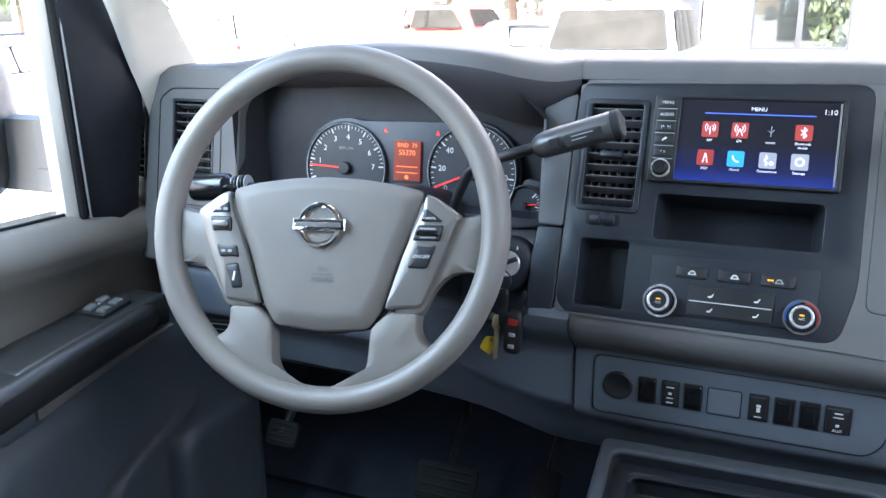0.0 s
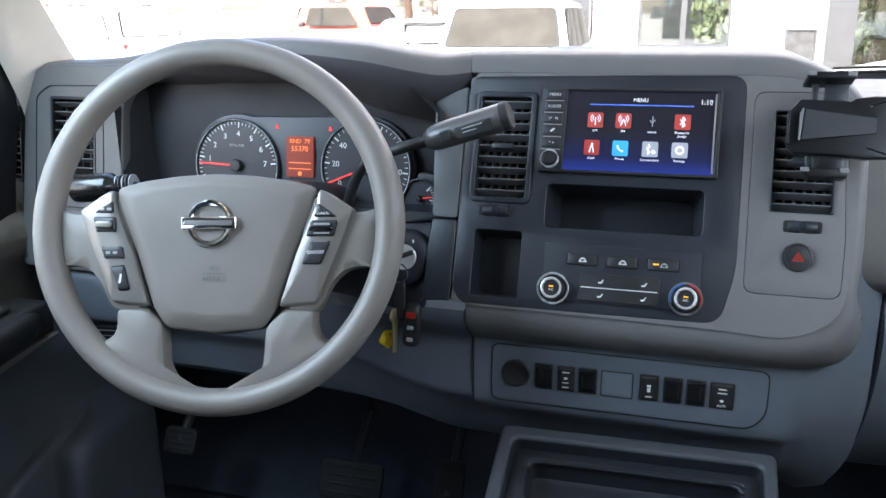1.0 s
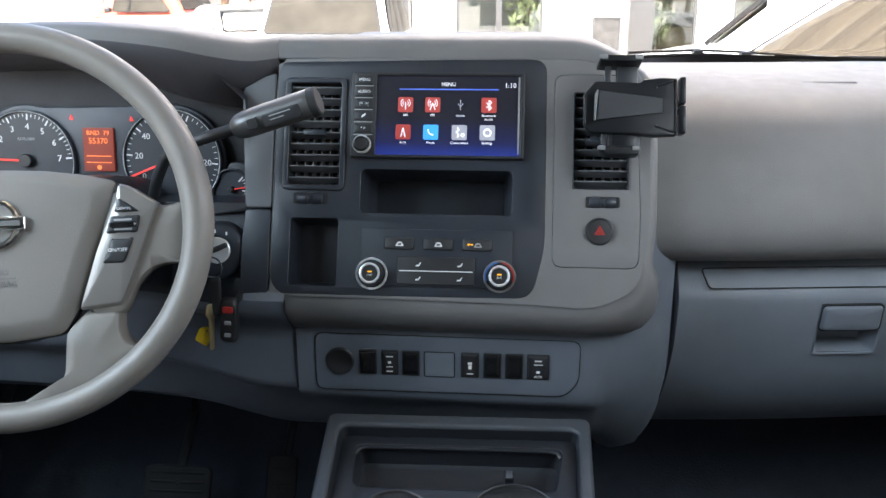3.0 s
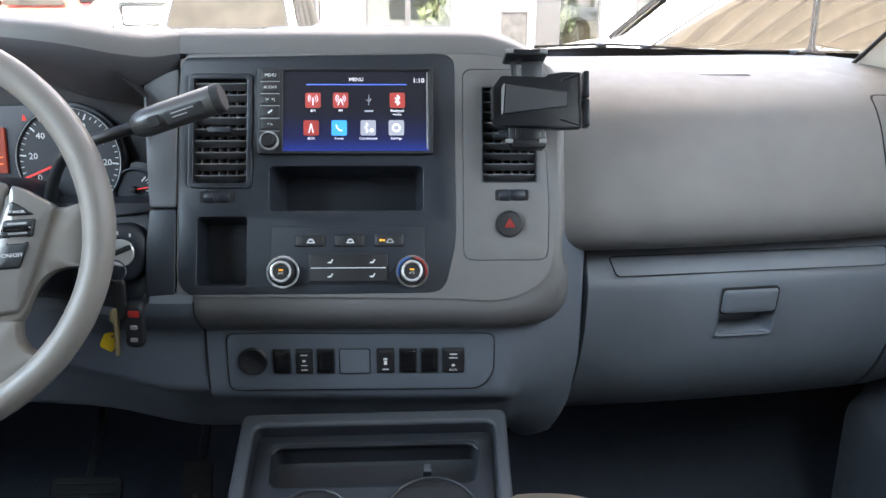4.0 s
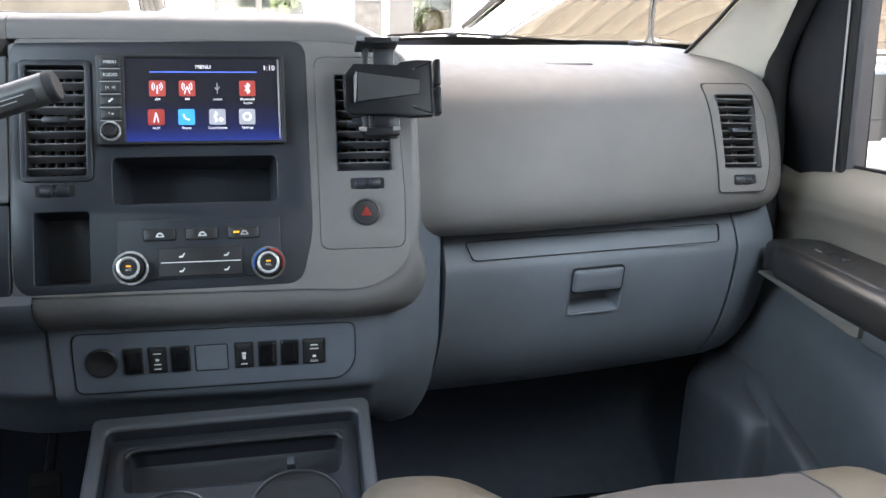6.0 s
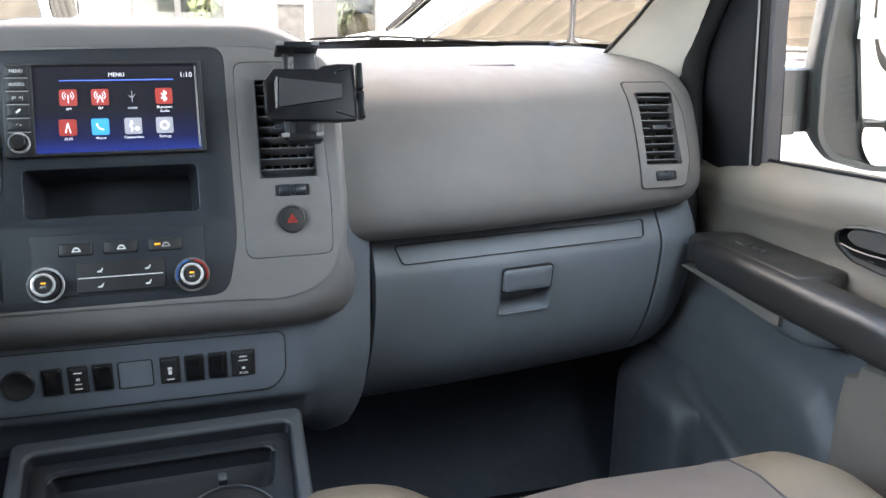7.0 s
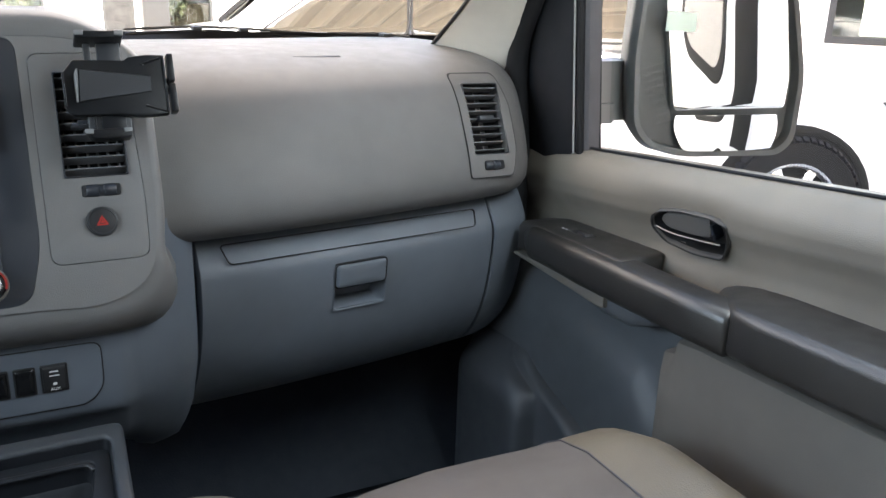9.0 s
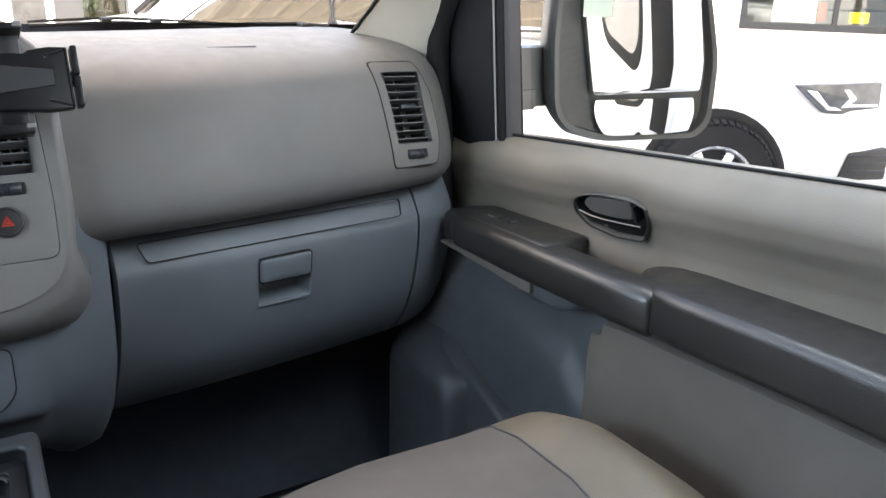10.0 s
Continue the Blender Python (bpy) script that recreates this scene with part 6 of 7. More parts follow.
    for y, zt, x in ((-0.230, 1.200, 0.836), (-0.234, 1.240, 0.815), (-0.242, 1.258, 0.806), (-0.262, 1.266, 0.803), (-0.265, 1.282, 0.803), (-0.30, 1.288, 0.802), (-0.55, 1.309, 0.80), (-0.95, 1.330, 0.80)):
        zt += arm_rise(y)
        pk.append([P(x, y, zt - 0.003), P(x + 0.004, y, zt), P(0.86, y, zt + 0.002), P(0.86, y, 0.80), P(x + 0.02, y, 0.80), P(x - 0.004, y, 1.1), P(x - 0.003, y, zt - 0.03)])
    part("map_pocket", loft(pk), POCKET, d, "grey map pocket", angle=45)
    return d


door(1, 0.86, 0.0, 1.446, 0.070, "door_1", "closed grey-beige front door with dark armrest and clear window")
door(-1, 0.86, -0.165, 1.420, 0.012, "door_2", "closed grey driver's door with dark armrest and window switches")

# footwell side trims: a sill edge that climbs ahead, and a raised pad with a rounded top
KICK_ROWS = ((-0.006, 0, 0, 0), (0.0, 0.008, 0, 0), (0.006, 0.020, 0, 0), (0.014, 0.028, 0, 0), (0.024, 0.032, 0, 0), (0.040, 0.033, 0, 0),
             (0.003, 0.034, 0.0, 1.026), (0.006, 0.034, 0.004, 1.030), (0.009, 0.034, 0.014, 1.037), (0.012, 0.034, 0.024, 1.045), (0.017, 0.034, 0.031, 1.054), (0.026, 0.034, 0.035, 1.066), (0.045, 0.034, 0.036, 1.078), (0.08, 0.034, 0.036, 1.082), (0.14, 0.034, 0.036, 1.080), (0.19, 0.034, 0.036, 1.074), (0.206, 0.034, 0.034, 1.070), (0.214, 0.034, 0.026, 1.066), (0.220, 0.034, 0.004, 1.06))
for s, yo in ((1, 0.0), (-1, -0.1)):
    kick = []
    for k in range(57):
        z = 0.79 + 0.36 * k / 56
        fade = 1.0 / (1.0 + math.exp((z - 1.115) / 0.008))       # runs out into the door line
        lift = 0.18 / (1.0 + math.exp((1.068 - z) / 0.016)) - 0.115
        row, ahead = [], -1.0
        for y, w1, w2, zt in KICK_ROWS:
            f2 = 1.0 / (1.0 + math.exp((z - zt) / 0.008))
            ahead = max(ahead + 0.002, y + lift if zt == 0 else y)
            row.append((s * (0.842 - (w1 + 0.006) * fade - w2 * f2), ahead + yo, z))
        kick.append(row + [(s * 0.92, 0.23 + yo, z), (s * 0.92, lift - 0.02 + yo, z)])
    tagged(part("kick_panel", loft(kick), KICK, None, angle=70), "dark grey moulded kick panel beside the footwell", "trim", kind="structure")

# pedals
for nm, lab, c, w_, h_ in (("brake_pedal", "black rubber brake pedal in the footwell", (-0.434, 0.15, 0.935), 0.11, 0.065), ("accelerator_pedal", "black accelerator pedal in the footwell", (-0.28, 0.20, 0.90), 0.05, 0.12), ("parking_brake_pedal", "small black parking brake pedal", (-0.72, 0.10, 0.995), 0.06, 0.045)):
    pdl = thing(nm, c, lab, "pedal")
    PMx = plane_matrix(c, (1, 0, 0), (0, 0.5, 0.87))
    pad_ = part("pad", slab([rr(0, 0, w_, h_, 0.01)], -0.006, 0.004, 0.003), RUBBER, pdl, m=PMx)
    for k in range(4):
        part("rib", block(-w_ * 0.4, w_ * 0.4, -h_ * 0.36 + k * h_ * 0.22, -h_ * 0.36 + k * h_ * 0.22 + 0.004, 0.003, 0.006, 0.001), RUBBER, pad_, m=PMx)
    part("lever", tube([c, (c[0], c[1] + 0.10, c[2] + 0.08), (c[0] - 0.01, c[1] + 0.16, c[2] + 0.25)], 0.008, 8), BLACK, pdl)


# ---- seats ----
def seat(name, cx, y_front, label):
    """Cushion with insert and bolsters, and a backrest."""
    st = thing(name, (cx, y_front - 0.28, 0.79), label, "car seat", "front seats")
    half = 0.30
    rings = []
    yb = y_front - 0.64
    prof_y = [(y_front - 0.002, 0.94, -0.02), (y_front + 0.004, 1.0, 0), (y_front, 1.06, 0), (y_front - 0.012, 1.108, 0), (y_front - 0.022, 1.138, 0), (y_front - 0.038, 1.158, 0), (y_front - 0.056, 1.172, 0), (y_front - 0.08, 1.186, 0), (y_front - 0.13, 1.197, 0), (y_front - 0.22, 1.197, 0), (y_front - 0.38, 1.160, 0), (yb, 1.135, 0)]
    side_u = [0.51, 0.55, 0.60, 0.65, 0.70, 0.74, 0.78, 0.82, 0.85, 0.88, 0.91, 0.94, 0.96, 0.98, 0.99, 1]
    n_ = len(side_u)
    xs = [-u for u in side_u[::-1]] + [-0.46, -0.4, -0.2, 0, 0.2, 0.4, 0.46] + side_u
    insert, left_b, right_b = [], [], []
    def pt(u, y, z):
        k = min(1.0, max(0.0, (z - 0.94) / 0.17))
        near = min(1.0, max(0.0, (y_front - y) / 0.1))
        if u < 0:       # the inboard bolster stands proud of the cushion front
            f = min(1.0, max(0.0, (-u - 0.44) / 0.26))
            f = f * f * (3 - 2 * f)
            e = max(0.0, -u - 0.90) / 0.10
            y_ = y + 0.012 - (0.030 * u * u + 0.060 * (-u) ** 1.4) * (1 - f) + 0.014 * f - 0.030 * e ** 2
            return (cx + u * half - 0.008 * f - 0.030 * max(0.0, -u - 0.80) / 0.20, y_, z - 0.036 * e ** 2.5 * k + 0.039 * math.exp(-((-u - 0.86) / 0.28) ** 2) * near)
        e = max(0.0, u - 0.45) / 0.55
        rise = 0.027 * math.exp(-((u - 0.72) / 0.18) ** 2) * near
        back_ = 0.10 * e ** 2.6 * (1 if y > yb + 0.1 else 0)
        return (cx + u * half, y + 0.012 - 0.030 * u * u - back_, z - 0.052 * e ** 4 * k + rise)
    for y, z, _ in prof_y:
        row = [pt(u, y, z) for u in xs]
        left_b.append(row[:n_])
        insert.append(row[n_ - 1:n_ + 8])
        right_b.append(row[n_ + 7:])
    part("insert", thick(loft(insert, False), 0.01), SEAT, st, "grey cloth seat insert", angle=70)
    for nm_, rows in (("bolster", left_b), ("bolster", right_b)):
        part(nm_, thick(loft(rows, False), 0.01), SEATVINYL, st, "taupe vinyl bolster", angle=70)
    for u in (-0.51, 0.51):
        part("seam", tube([Vector(pt(u, y, z)) + Vector((0, 0, 0.0005)) for y, z, _ in prof_y[1:]], 0.0013, 6), HOODLOW, st)
    part("base", block(cx - half * 0.9, cx + half * 0.9, yb + 0.02, y_front - 0.06, 0.80, 1.06, 0.02), DARK, st)
    bk = []
    for z, yy, w_ in ((1.10, yb + 0.04, 0.23), (1.25, yb + 0.02, 0.245), (1.50, yb - 0.03, 0.24), (1.66, yb - 0.07, 0.20), (1.70, yb - 0.08, 0.15)):
        bk.append([(cx + u_, yy + v_ - 0.05, z) for u_, v_ in rr(0, 0, 2 * w_, 0.12, 0.05, 4)])
    part("backrest", loft(bk), SEAT, st, angle=60)
    hr = [[(cx + u_, yb - 0.12 + v_, z) for u_, v_ in rr(0, 0, w_, t_, 0.04, 4)] for z, w_, t_ in ((1.72, 0.22, 0.06), (1.76, 0.26, 0.10), (1.86, 0.26, 0.10), (1.90, 0.20, 0.06))]
    part("headrest", loft(hr), SEATVINYL, st, angle=60)


seat("passenger_seat", 0.475, -0.222, "grey cloth and taupe vinyl passenger seat")
seat("driver_seat", -0.47, -0.47, "grey cloth and taupe vinyl driver seat")


# ---- door mirrors ----

def door_mirror(s, yo, zo, xo):
    mr = thing("door_mirror", (s * (0.95 + xo), 0.05 + yo, 1.5 + zo), "dark grey towing mirror with upper and convex lower glass", "door mirror", "door mirrors")
    o = Vector((s * (1.165 + xo), 0.06 + yo, 1.56 + zo))
    MM = plane_matrix(o, (1, 0.06 * s, 0.02), (0, 0.0, 1))     # u to the right, w backwards
    out = rounded([(-0.190 * s, 0.28), (0.07 * s, 0.30), (0.150 * s, 0.105), (0.192 * s, -0.02), (0.188 * s, -0.135), (0.150 * s, -0.158), (-0.0825 * s, -0.1390), (-0.172 * s, -0.1130), (-0.203 * s, -0.080), (-0.212 * s, 0.027)], 0.03, 5)
    if s > 0:
        out = list(reversed(out))
    cx_, cy_ = sum(p[0] for p in out) / len(out), sum(p[1] for p in out) / len(out)
    rg = lambda k, w: [(cx_ + (p[0] - cx_) * k, cy_ + (p[1] - cy_) * k, w) for p in out]
    part("housing", loft([rg(0.45, -0.11), rg(0.70, -0.085), rg(0.86, -0.05), rg(0.96, -0.016), rg(1.0, 0.0), rg(0.985, 0.012), rg(0.93, 0.010), rg(0.91, -0.004)], True, True, True), material("mirror_housing_plastic", (0.075, 0.079, 0.080), 0.5, grain=0.3), mr, "dark grey mirror housing", MM, 50)
    up = rounded([(-0.165 * s, 0.25), (0.055 * s, 0.26), (0.108 * s, 0.10), (0.134 * s, -0.020), (0.132 * s, -0.069), (-0.1166 * s, -0.0593), (-0.150 * s, 0.104)], 0.010, 4)
    if s > 0:
        up = list(reversed(up))
    part("upper_glass", slab([up], -0.002, 0.006, 0.001), MIRROR, mr, "flat mirror glass", MM @ Matrix.Translation((0, 0, 0.010)) @ pose(0, 0, 0, 0, 3 * -s, 0))
    dome = []
    for i in range(17):
        a = -1.0 + i / 8.0
        row = []
        for j in range(11):
            b = -1.0 + j / 5.0
            ua, vb = a * math.sqrt(1 - 0.16 * b * b), b * math.sqrt(1 - 0.10 * a * a)
            u0, u1 = -0.1045 - 0.012 * vb, 0.1275 + 0.003 * vb
            u_ = (u0 + u1) / 2 + (u1 - u0) / 2 * ua
            v_ = -0.1035 - 0.055 * (u_ - 0.01) + 0.0305 * vb
            row.append((s * u_, v_, 0.010 - ((u_ - 0.01) ** 2 + (v_ + 0.1035) ** 2) / 1.5))
        dome.append(row)
    part("lower_glass", thick(loft(dome, False), 0.003 * s), MIRROR, mr, "convex mirror glass", MM @ Matrix.Translation((0, 0, 0.010)) @ pose(0, 0, 0, 0, 3 * -s, 0), 80)
    for hb in (0.046 if s > 0 else 0.056,):
        part("bracket", loft([[(s * x_, y_ + yo, z_ + zo) for x_, y_, z_ in ((xx, 0.075, zc - h), (xx, 0.075, zc + h), (xx, 0.13, zc + h), (xx, 0.13, zc - h))] for xx, zc, h in ((0.885, 1.528, hb), (0.95, 1.528, hb), (1.02 + xo, 1.528, hb))]), BRKT, mr, "grey mirror bracket")
        part("bracket_cover", block(s * (0.90 + xo * 0.6), s * (0.955 + xo * 0.6), 0.071 + yo, 0.078 + yo, 1.478 + zo, 1.510 + zo, 0.003), BRKT, mr)
    if s:
        part("sticker", slab([box_loop(-0.031, 0.031, -0.014, 0.014, 0.001)], 0, 0.0008), material("pale_green_sticker", (0.62, 0.74, 0.66), 0.5, vary=0.05), mr, "pale green paper sticker", MM @ Matrix.Translation((-0.1355 if s > 0 else 0.187, 0.0785 if s > 0 else 0.036, 0.026)) @ pose(0, 0, 0, 0, 0, -2))
    return mr


door_mirror(1, 0.0, 0.0, 0.0)
door_mirror(-1, -0.14, -0.040, 0.112)

# ---- outside: ground, building, signs ----
CONCRETE = material("pale_concrete", (0.42, 0.40, 0.37), 0.85, grain=0.3, grain_scale=40, vary=0.2, vary_scale=0.7)
WALLWHITE = material("white_rendered_wall", (0.80, 0.79, 0.77), 0.8, vary=0.05, vary_scale=1.5)
ALU = material("dark_grey_aluminium", (0.036, 0.037, 0.039), 0.45)
CARWHITE = material("white_car_paint", (0.80, 0.80, 0.80), 0.25, coat=0.8, vary=0.02)
CARRED = material("red_truck_paint", (0.50, 0.12, 0.085), 0.35, coat=0.6, vary=0.06)
CARGLASS = material("dark_car_glass", (0.05, 0.045, 0.038), 0.015, vary=0.0)
CARGLASS.node_tree.nodes["Principled BSDF"].inputs["IOR"].default_value = 2.3
HAZEGLASS = material("dusty_rear_glass", (0.030, 0.028, 0.024), 0.55, vary=0.25, vary_scale=3)
# Pale base stands in for glare that washes out these car windows.
PALEGLASS = material("glare_pale_glass", (0.40, 0.39, 0.37), 0.5, vary=0.1)
HAZEGLASS.node_tree.nodes["Principled BSDF"].inputs["Specular IOR Level"].default_value = 0.04
TYRE = material("tyre_rubber", (0.011, 0.011, 0.012), 0.75, grain=0.4, grain_scale=120)
TYRE.node_tree.nodes["Principled BSDF"].inputs["Specular IOR Level"].default_value = 0.25
ALLOY = material("alloy_rim", (0.62, 0.63, 0.64), 0.28, 0.9)
LEAF = material("tree_leaves", (0.075, 0.12, 0.03), 0.6, vary=0.3, vary_scale=3)
# Paler than LEAF: the washed-out look behind glass put into colour.
POTLEAF = material("washed_pot_plant_leaves", (0.20, 0.215, 0.125), 0.6, vary=0.3, vary_scale=3)
BARK = material("tree_bark", (0.12, 0.09, 0.06), 0.9)
RAFTER = material("pale_canopy_rafter", (0.50, 0.42, 0.31), 0.7, vary=0.2, vary_scale=2.0)
WOOD = material("brown_canopy_boards", (0.17, 0.12, 0.075), 0.7, vary=0.25, vary_scale=2.0)
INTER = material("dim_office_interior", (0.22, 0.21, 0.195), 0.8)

bm = bmesh.new()
bmesh.ops.create_grid(bm, x_segments=8, y_segments=8, size=400)
tagged(part("ground", bm, CONCRETE, None), "pale sunlit concrete forecourt", "ground", kind="structure")

bld = thing("office_building", (3.5, 15.2, 0), "white rendered dealership building with dark aluminium windows", "building")


def wall_y(x0, x1, z0, z1, holes, y, name="wall"):
    MW = plane_matrix((0, y, 0), (1, 0, 0), (0, 0, 1))
    return part(name, slab([[(x0, z0), (x1, z0), (x1, z1), (x0, z1)]] + [[(a, c), (b, c), (b, d_), (a, d_)] for a, b, c, d_ in holes], -0.30, 0.0), WALLWHITE, bld, "white rendered wall", MW)


def glazing(x0, x1, z0, z1, y, mull, name="window"):
    MW = plane_matrix((0, y, 0), (1, 0, 0), (0, 0, 1))
    edges = [x0] + list(mull) + [x1]
    holes = [[(a + 0.05, z0 + 0.06), (b - 0.05, z0 + 0.06), (b - 0.05, z1 - 0.06), (a + 0.05, z1 - 0.06)] for a, b in zip(edges, edges[1:])]
    w = part(name, slab([[(x0, z0), (x1, z0), (x1, z1), (x0, z1)]] + holes, -0.12, -0.02), ALU, bld, "dark aluminium frame", MW)
    for h in holes:
        part("pane", slab([h], -0.08, -0.07), OFFICE_PANE, w, m=MW).visible_shadow = False
    return w


wall_y(-1.75, 9.0, 0.0, 5.4, [(-0.93, 0.69, 1.02, 3.0), (2.67, 3.50, 0.05, 3.0), (4.14, 5.7, 0.05, 3.0)], 15.15)
glazing(-0.93, 0.69, 1.02, 3.0, 15.15, (-0.13,))
glazing(2.67, 3.50, 0.05, 3.0, 15.15, (), "door")
glazing(4.14, 5.7, 0.05, 3.0, 15.15, (4.9,), "door")
part("column", block(2.22, 2.67, 14.8, 15.12, 0, 5.4, 0.01), ALU, bld, "dark grey column")
part("column", block(-2.22, -1.78, 14.8, 15.4, 0, 5.4, 0.01), ALU, bld, "dark grey column")
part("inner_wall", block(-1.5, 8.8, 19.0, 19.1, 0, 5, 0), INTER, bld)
part("roof", block(-2.4, 9.2, 14.9, 20, 5.35, 5.6, 0.02), WALLWHITE, bld)
part("side_wall", block(8.7, 9.0, 15.5, 20, 0, 5.3, 0), WALLWHITE, bld)
part("desk", block(2.9, 5.5, 17.2, 17.9, 0, 1.1, 0.02), WOOD, bld)


def pot_plant(x, y, h, spread, seed):
    rnd = random.Random(seed)
    t = thing("pot_plant", (x, y, 0), "leafy green pot plant put behind the office glass", "plant", "pot plants")
    part("pot", lathe([(0.0001, 0), (0.17, 0), (0.21, 0.36), (0.22, 0.38), (0.19, 0.38), (0.18, 0.34), (0.0001, 0.34)], 20), ALU, t, m=Matrix.Translation((x, y, 0)))
    part("stem", tube([(x, y, 0.3), (x + 0.03, y, h * 0.5), (x - 0.02, y, h * 0.8)], [0.03, 0.025, 0.012], 6), BARK, t)
    bm = bmesh.new()
    for k in range(420):
        a, e, q = rnd.uniform(0, 6.283), rnd.uniform(-1, 1), rnd.random() ** 0.4
        c = Vector((x + math.cos(a) * math.sqrt(1 - e * e) * q * spread, y + math.sin(a) * math.sqrt(1 - e * e) * q * spread, h * 0.68 + e * q * h * 0.36))
        m_ = Euler((rnd.uniform(0, 6), rnd.uniform(0, 6), rnd.uniform(0, 6))).to_matrix()
        z = rnd.uniform(0.05, 0.12)
        bm.faces.new([bm.verts.new(c + m_ @ Vector(p) * z) for p in ((-1, 0, 0), (0, -0.4, 0.1), (1, 0, 0), (0, 0.4, 0.1))])
    part("foliage", bm, POTLEAF, t, "green leaves")


# Added in place of foliage mirrored in the right-hand pane.
pot_plant(0.42, 15.75, 2.4, 0.42, 21)
pot_plant(3.05, 16.6, 2.3, 0.34, 23)
sg = thing("poster_stand", (1.78, 14.2, 0), "dark framed poster stand with pale printed sheet", "sign")
MS = plane_matrix((1.76, 14.2, 1.12), (1, 0.1, 0), (0, 0, 1))
part("board_frame", slab([box_loop(-0.25, 0.25, -0.40, 0.25, 0.01), box_loop(-0.215, 0.215, -0.365, 0.215, 0.005)], -0.02, 0.02, 0.004), ALU, sg, m=MS)
part("sheet", slab([box_loop(-0.216, 0.216, -0.366, 0.216, 0.004)], -0.01, 0.0), material("poster_sheet", (0.026, 0.0255, 0.025), 0.6, vary=0.7, vary_scale=6), sg, m=MS)
part("post", block(-0.02, 0.02, -1.12, -0.40, -0.02, 0.02, 0.004), ALU, sg, m=MS)
part("foot", block(-0.22, 0.22, -1.12, -1.095, -0.2, 0.2, 0.006), ALU, sg, m=MS)

# office on the far right, behind the parked SUV
bld2 = thing("side_building", (12.0, 7.0, 0), "white side building with dark framed windows", "building")
MB = plane_matrix((9.6, 6.6, 0), (0.62, -0.785, 0), (0, 0, 1))
hole = [(-0.13, 1.08), (2.6, 1.08), (2.6, 2.6), (-0.13, 2.6)]
part("wall", slab([[(-3.0, 0), (8, 0), (8, 4.4), (-3.0, 4.4)], hole], -0.3, 0.0), WALLWHITE, bld2, "white wall", MB)
h1, h2 = [(-0.05, 1.17), (1.00, 1.17), (1.00, 2.5), (-0.05, 2.5)], [(1.06, 1.17), (2.5, 1.17), (2.5, 2.5), (1.06, 2.5)]
w2 = part("window", slab([hole, h1, h2], -0.12, 0.03), SAIL, bld2, "dark window frame", MB)
for h in (h1, h2):
    part("pane", slab([h], -0.06, -0.05), OFFICE_PANE, w2, m=MB).visible_shadow = False
part("notice", slab([box_loop(0.27, 0.80, 1.18, 1.66, 0.01)], -0.18, -0.17), WALLWHITE, w2, "white paper notice", MB)
part("notice", slab([box_loop(1.20, 1.43, 1.20, 1.33, 0.01)], -0.10, -0.09), YELLOW, w2, "yellow sticker", MB)
part("notice", slab([box_loop(0.82, 0.93, 1.20, 1.44, 0.01)], -0.18, -0.17), material("red_print", (0.5, 0.15, 0.12), 0.6), w2, "red printed card", MB)
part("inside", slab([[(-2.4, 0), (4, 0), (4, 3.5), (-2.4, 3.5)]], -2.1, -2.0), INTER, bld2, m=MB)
for k in range(4):
    part("shelf", block(-2.2, 3.8, 1.3 + 0.32 * k, 1.33 + 0.32 * k, -1.95, -1.5, 0), ALU, bld2, m=MB)


# ---- vehicles ----
RIMDARK = material("grey_rim_barrel", (0.16, 0.16, 0.165), 0.4, 0.6)
LAMP = material("headlamp_lens", (0.10, 0.105, 0.11), 0.10, vary=0.3, vary_scale=14)
LAMPWHITE = material("headlamp_reflector", (0.75, 0.76, 0.78), 0.2, 0.3, vary=0.05)
def wheel(parent, M, x, y, r, wd, side):
    T = M @ Matrix.Translation((x, y, r)) @ pose(0, 0, 0, 0, 90 * side, 0)
    w = part("wheel", lathe([(r * 0.62, -wd / 2), (r * 0.9, -wd / 2), (r * 0.985, -wd * 0.36), (r, -wd * 0.2), (r, wd * 0.2), (r * 0.985, wd * 0.36), (r * 0.93, wd / 2), (r * 0.66, wd / 2 + 0.004), (r * 0.62, wd * 0.42)], 40), TYRE, parent, "black tyre on alloy rim", T)
    part("rim", lathe([(r * 0.66, wd * 0.30), (r * 0.655, wd * 0.46), (r * 0.60, wd * 0.44), (r * 0.56, wd * 0.16), (r * 0.2, wd * 0.12), (0.001, wd * 0.14)], 36), RIMDARK, w, m=T)
    part("rim_edge", lathe([(r * 0.67, wd * 0.40), (r * 0.665, wd * 0.50), (r * 0.62, wd * 0.49), (r * 0.60, wd * 0.36)], 36), ALLOY, w, m=T)
    lug = bmesh.new()
    for k in range(56):
        for e in (-1, 1):
            bmesh.ops.create_cube(lug, size=1.0, matrix=pose(0, 0, 0, 0, 0, 360 * (k + 0.25 * e) / 56) @ pose(r * 0.972, 0, e * wd * 0.37, 0, -24 * e, 0) @ Matrix.Diagonal((0.024, r * 0.075, wd * 0.24, 1)))
    part("tread", lug, TYRE, w, m=T)
    sp = mesh_of(block(r * 0.08, r * 0.62, -r * 0.075, r * 0.075, wd * 0.22, wd * 0.40, r * 0.02))
    for k in range(7):
        part("spoke", sp, ALLOY, w, m=T @ pose(0, 0, 0, 0, 0, 360 * k / 7))
    part("hub_cap", lathe([(r * 0.16, wd * 0.2), (r * 0.15, wd * 0.42), (0.001, wd * 0.43)], 20), ALLOY, w, m=T)


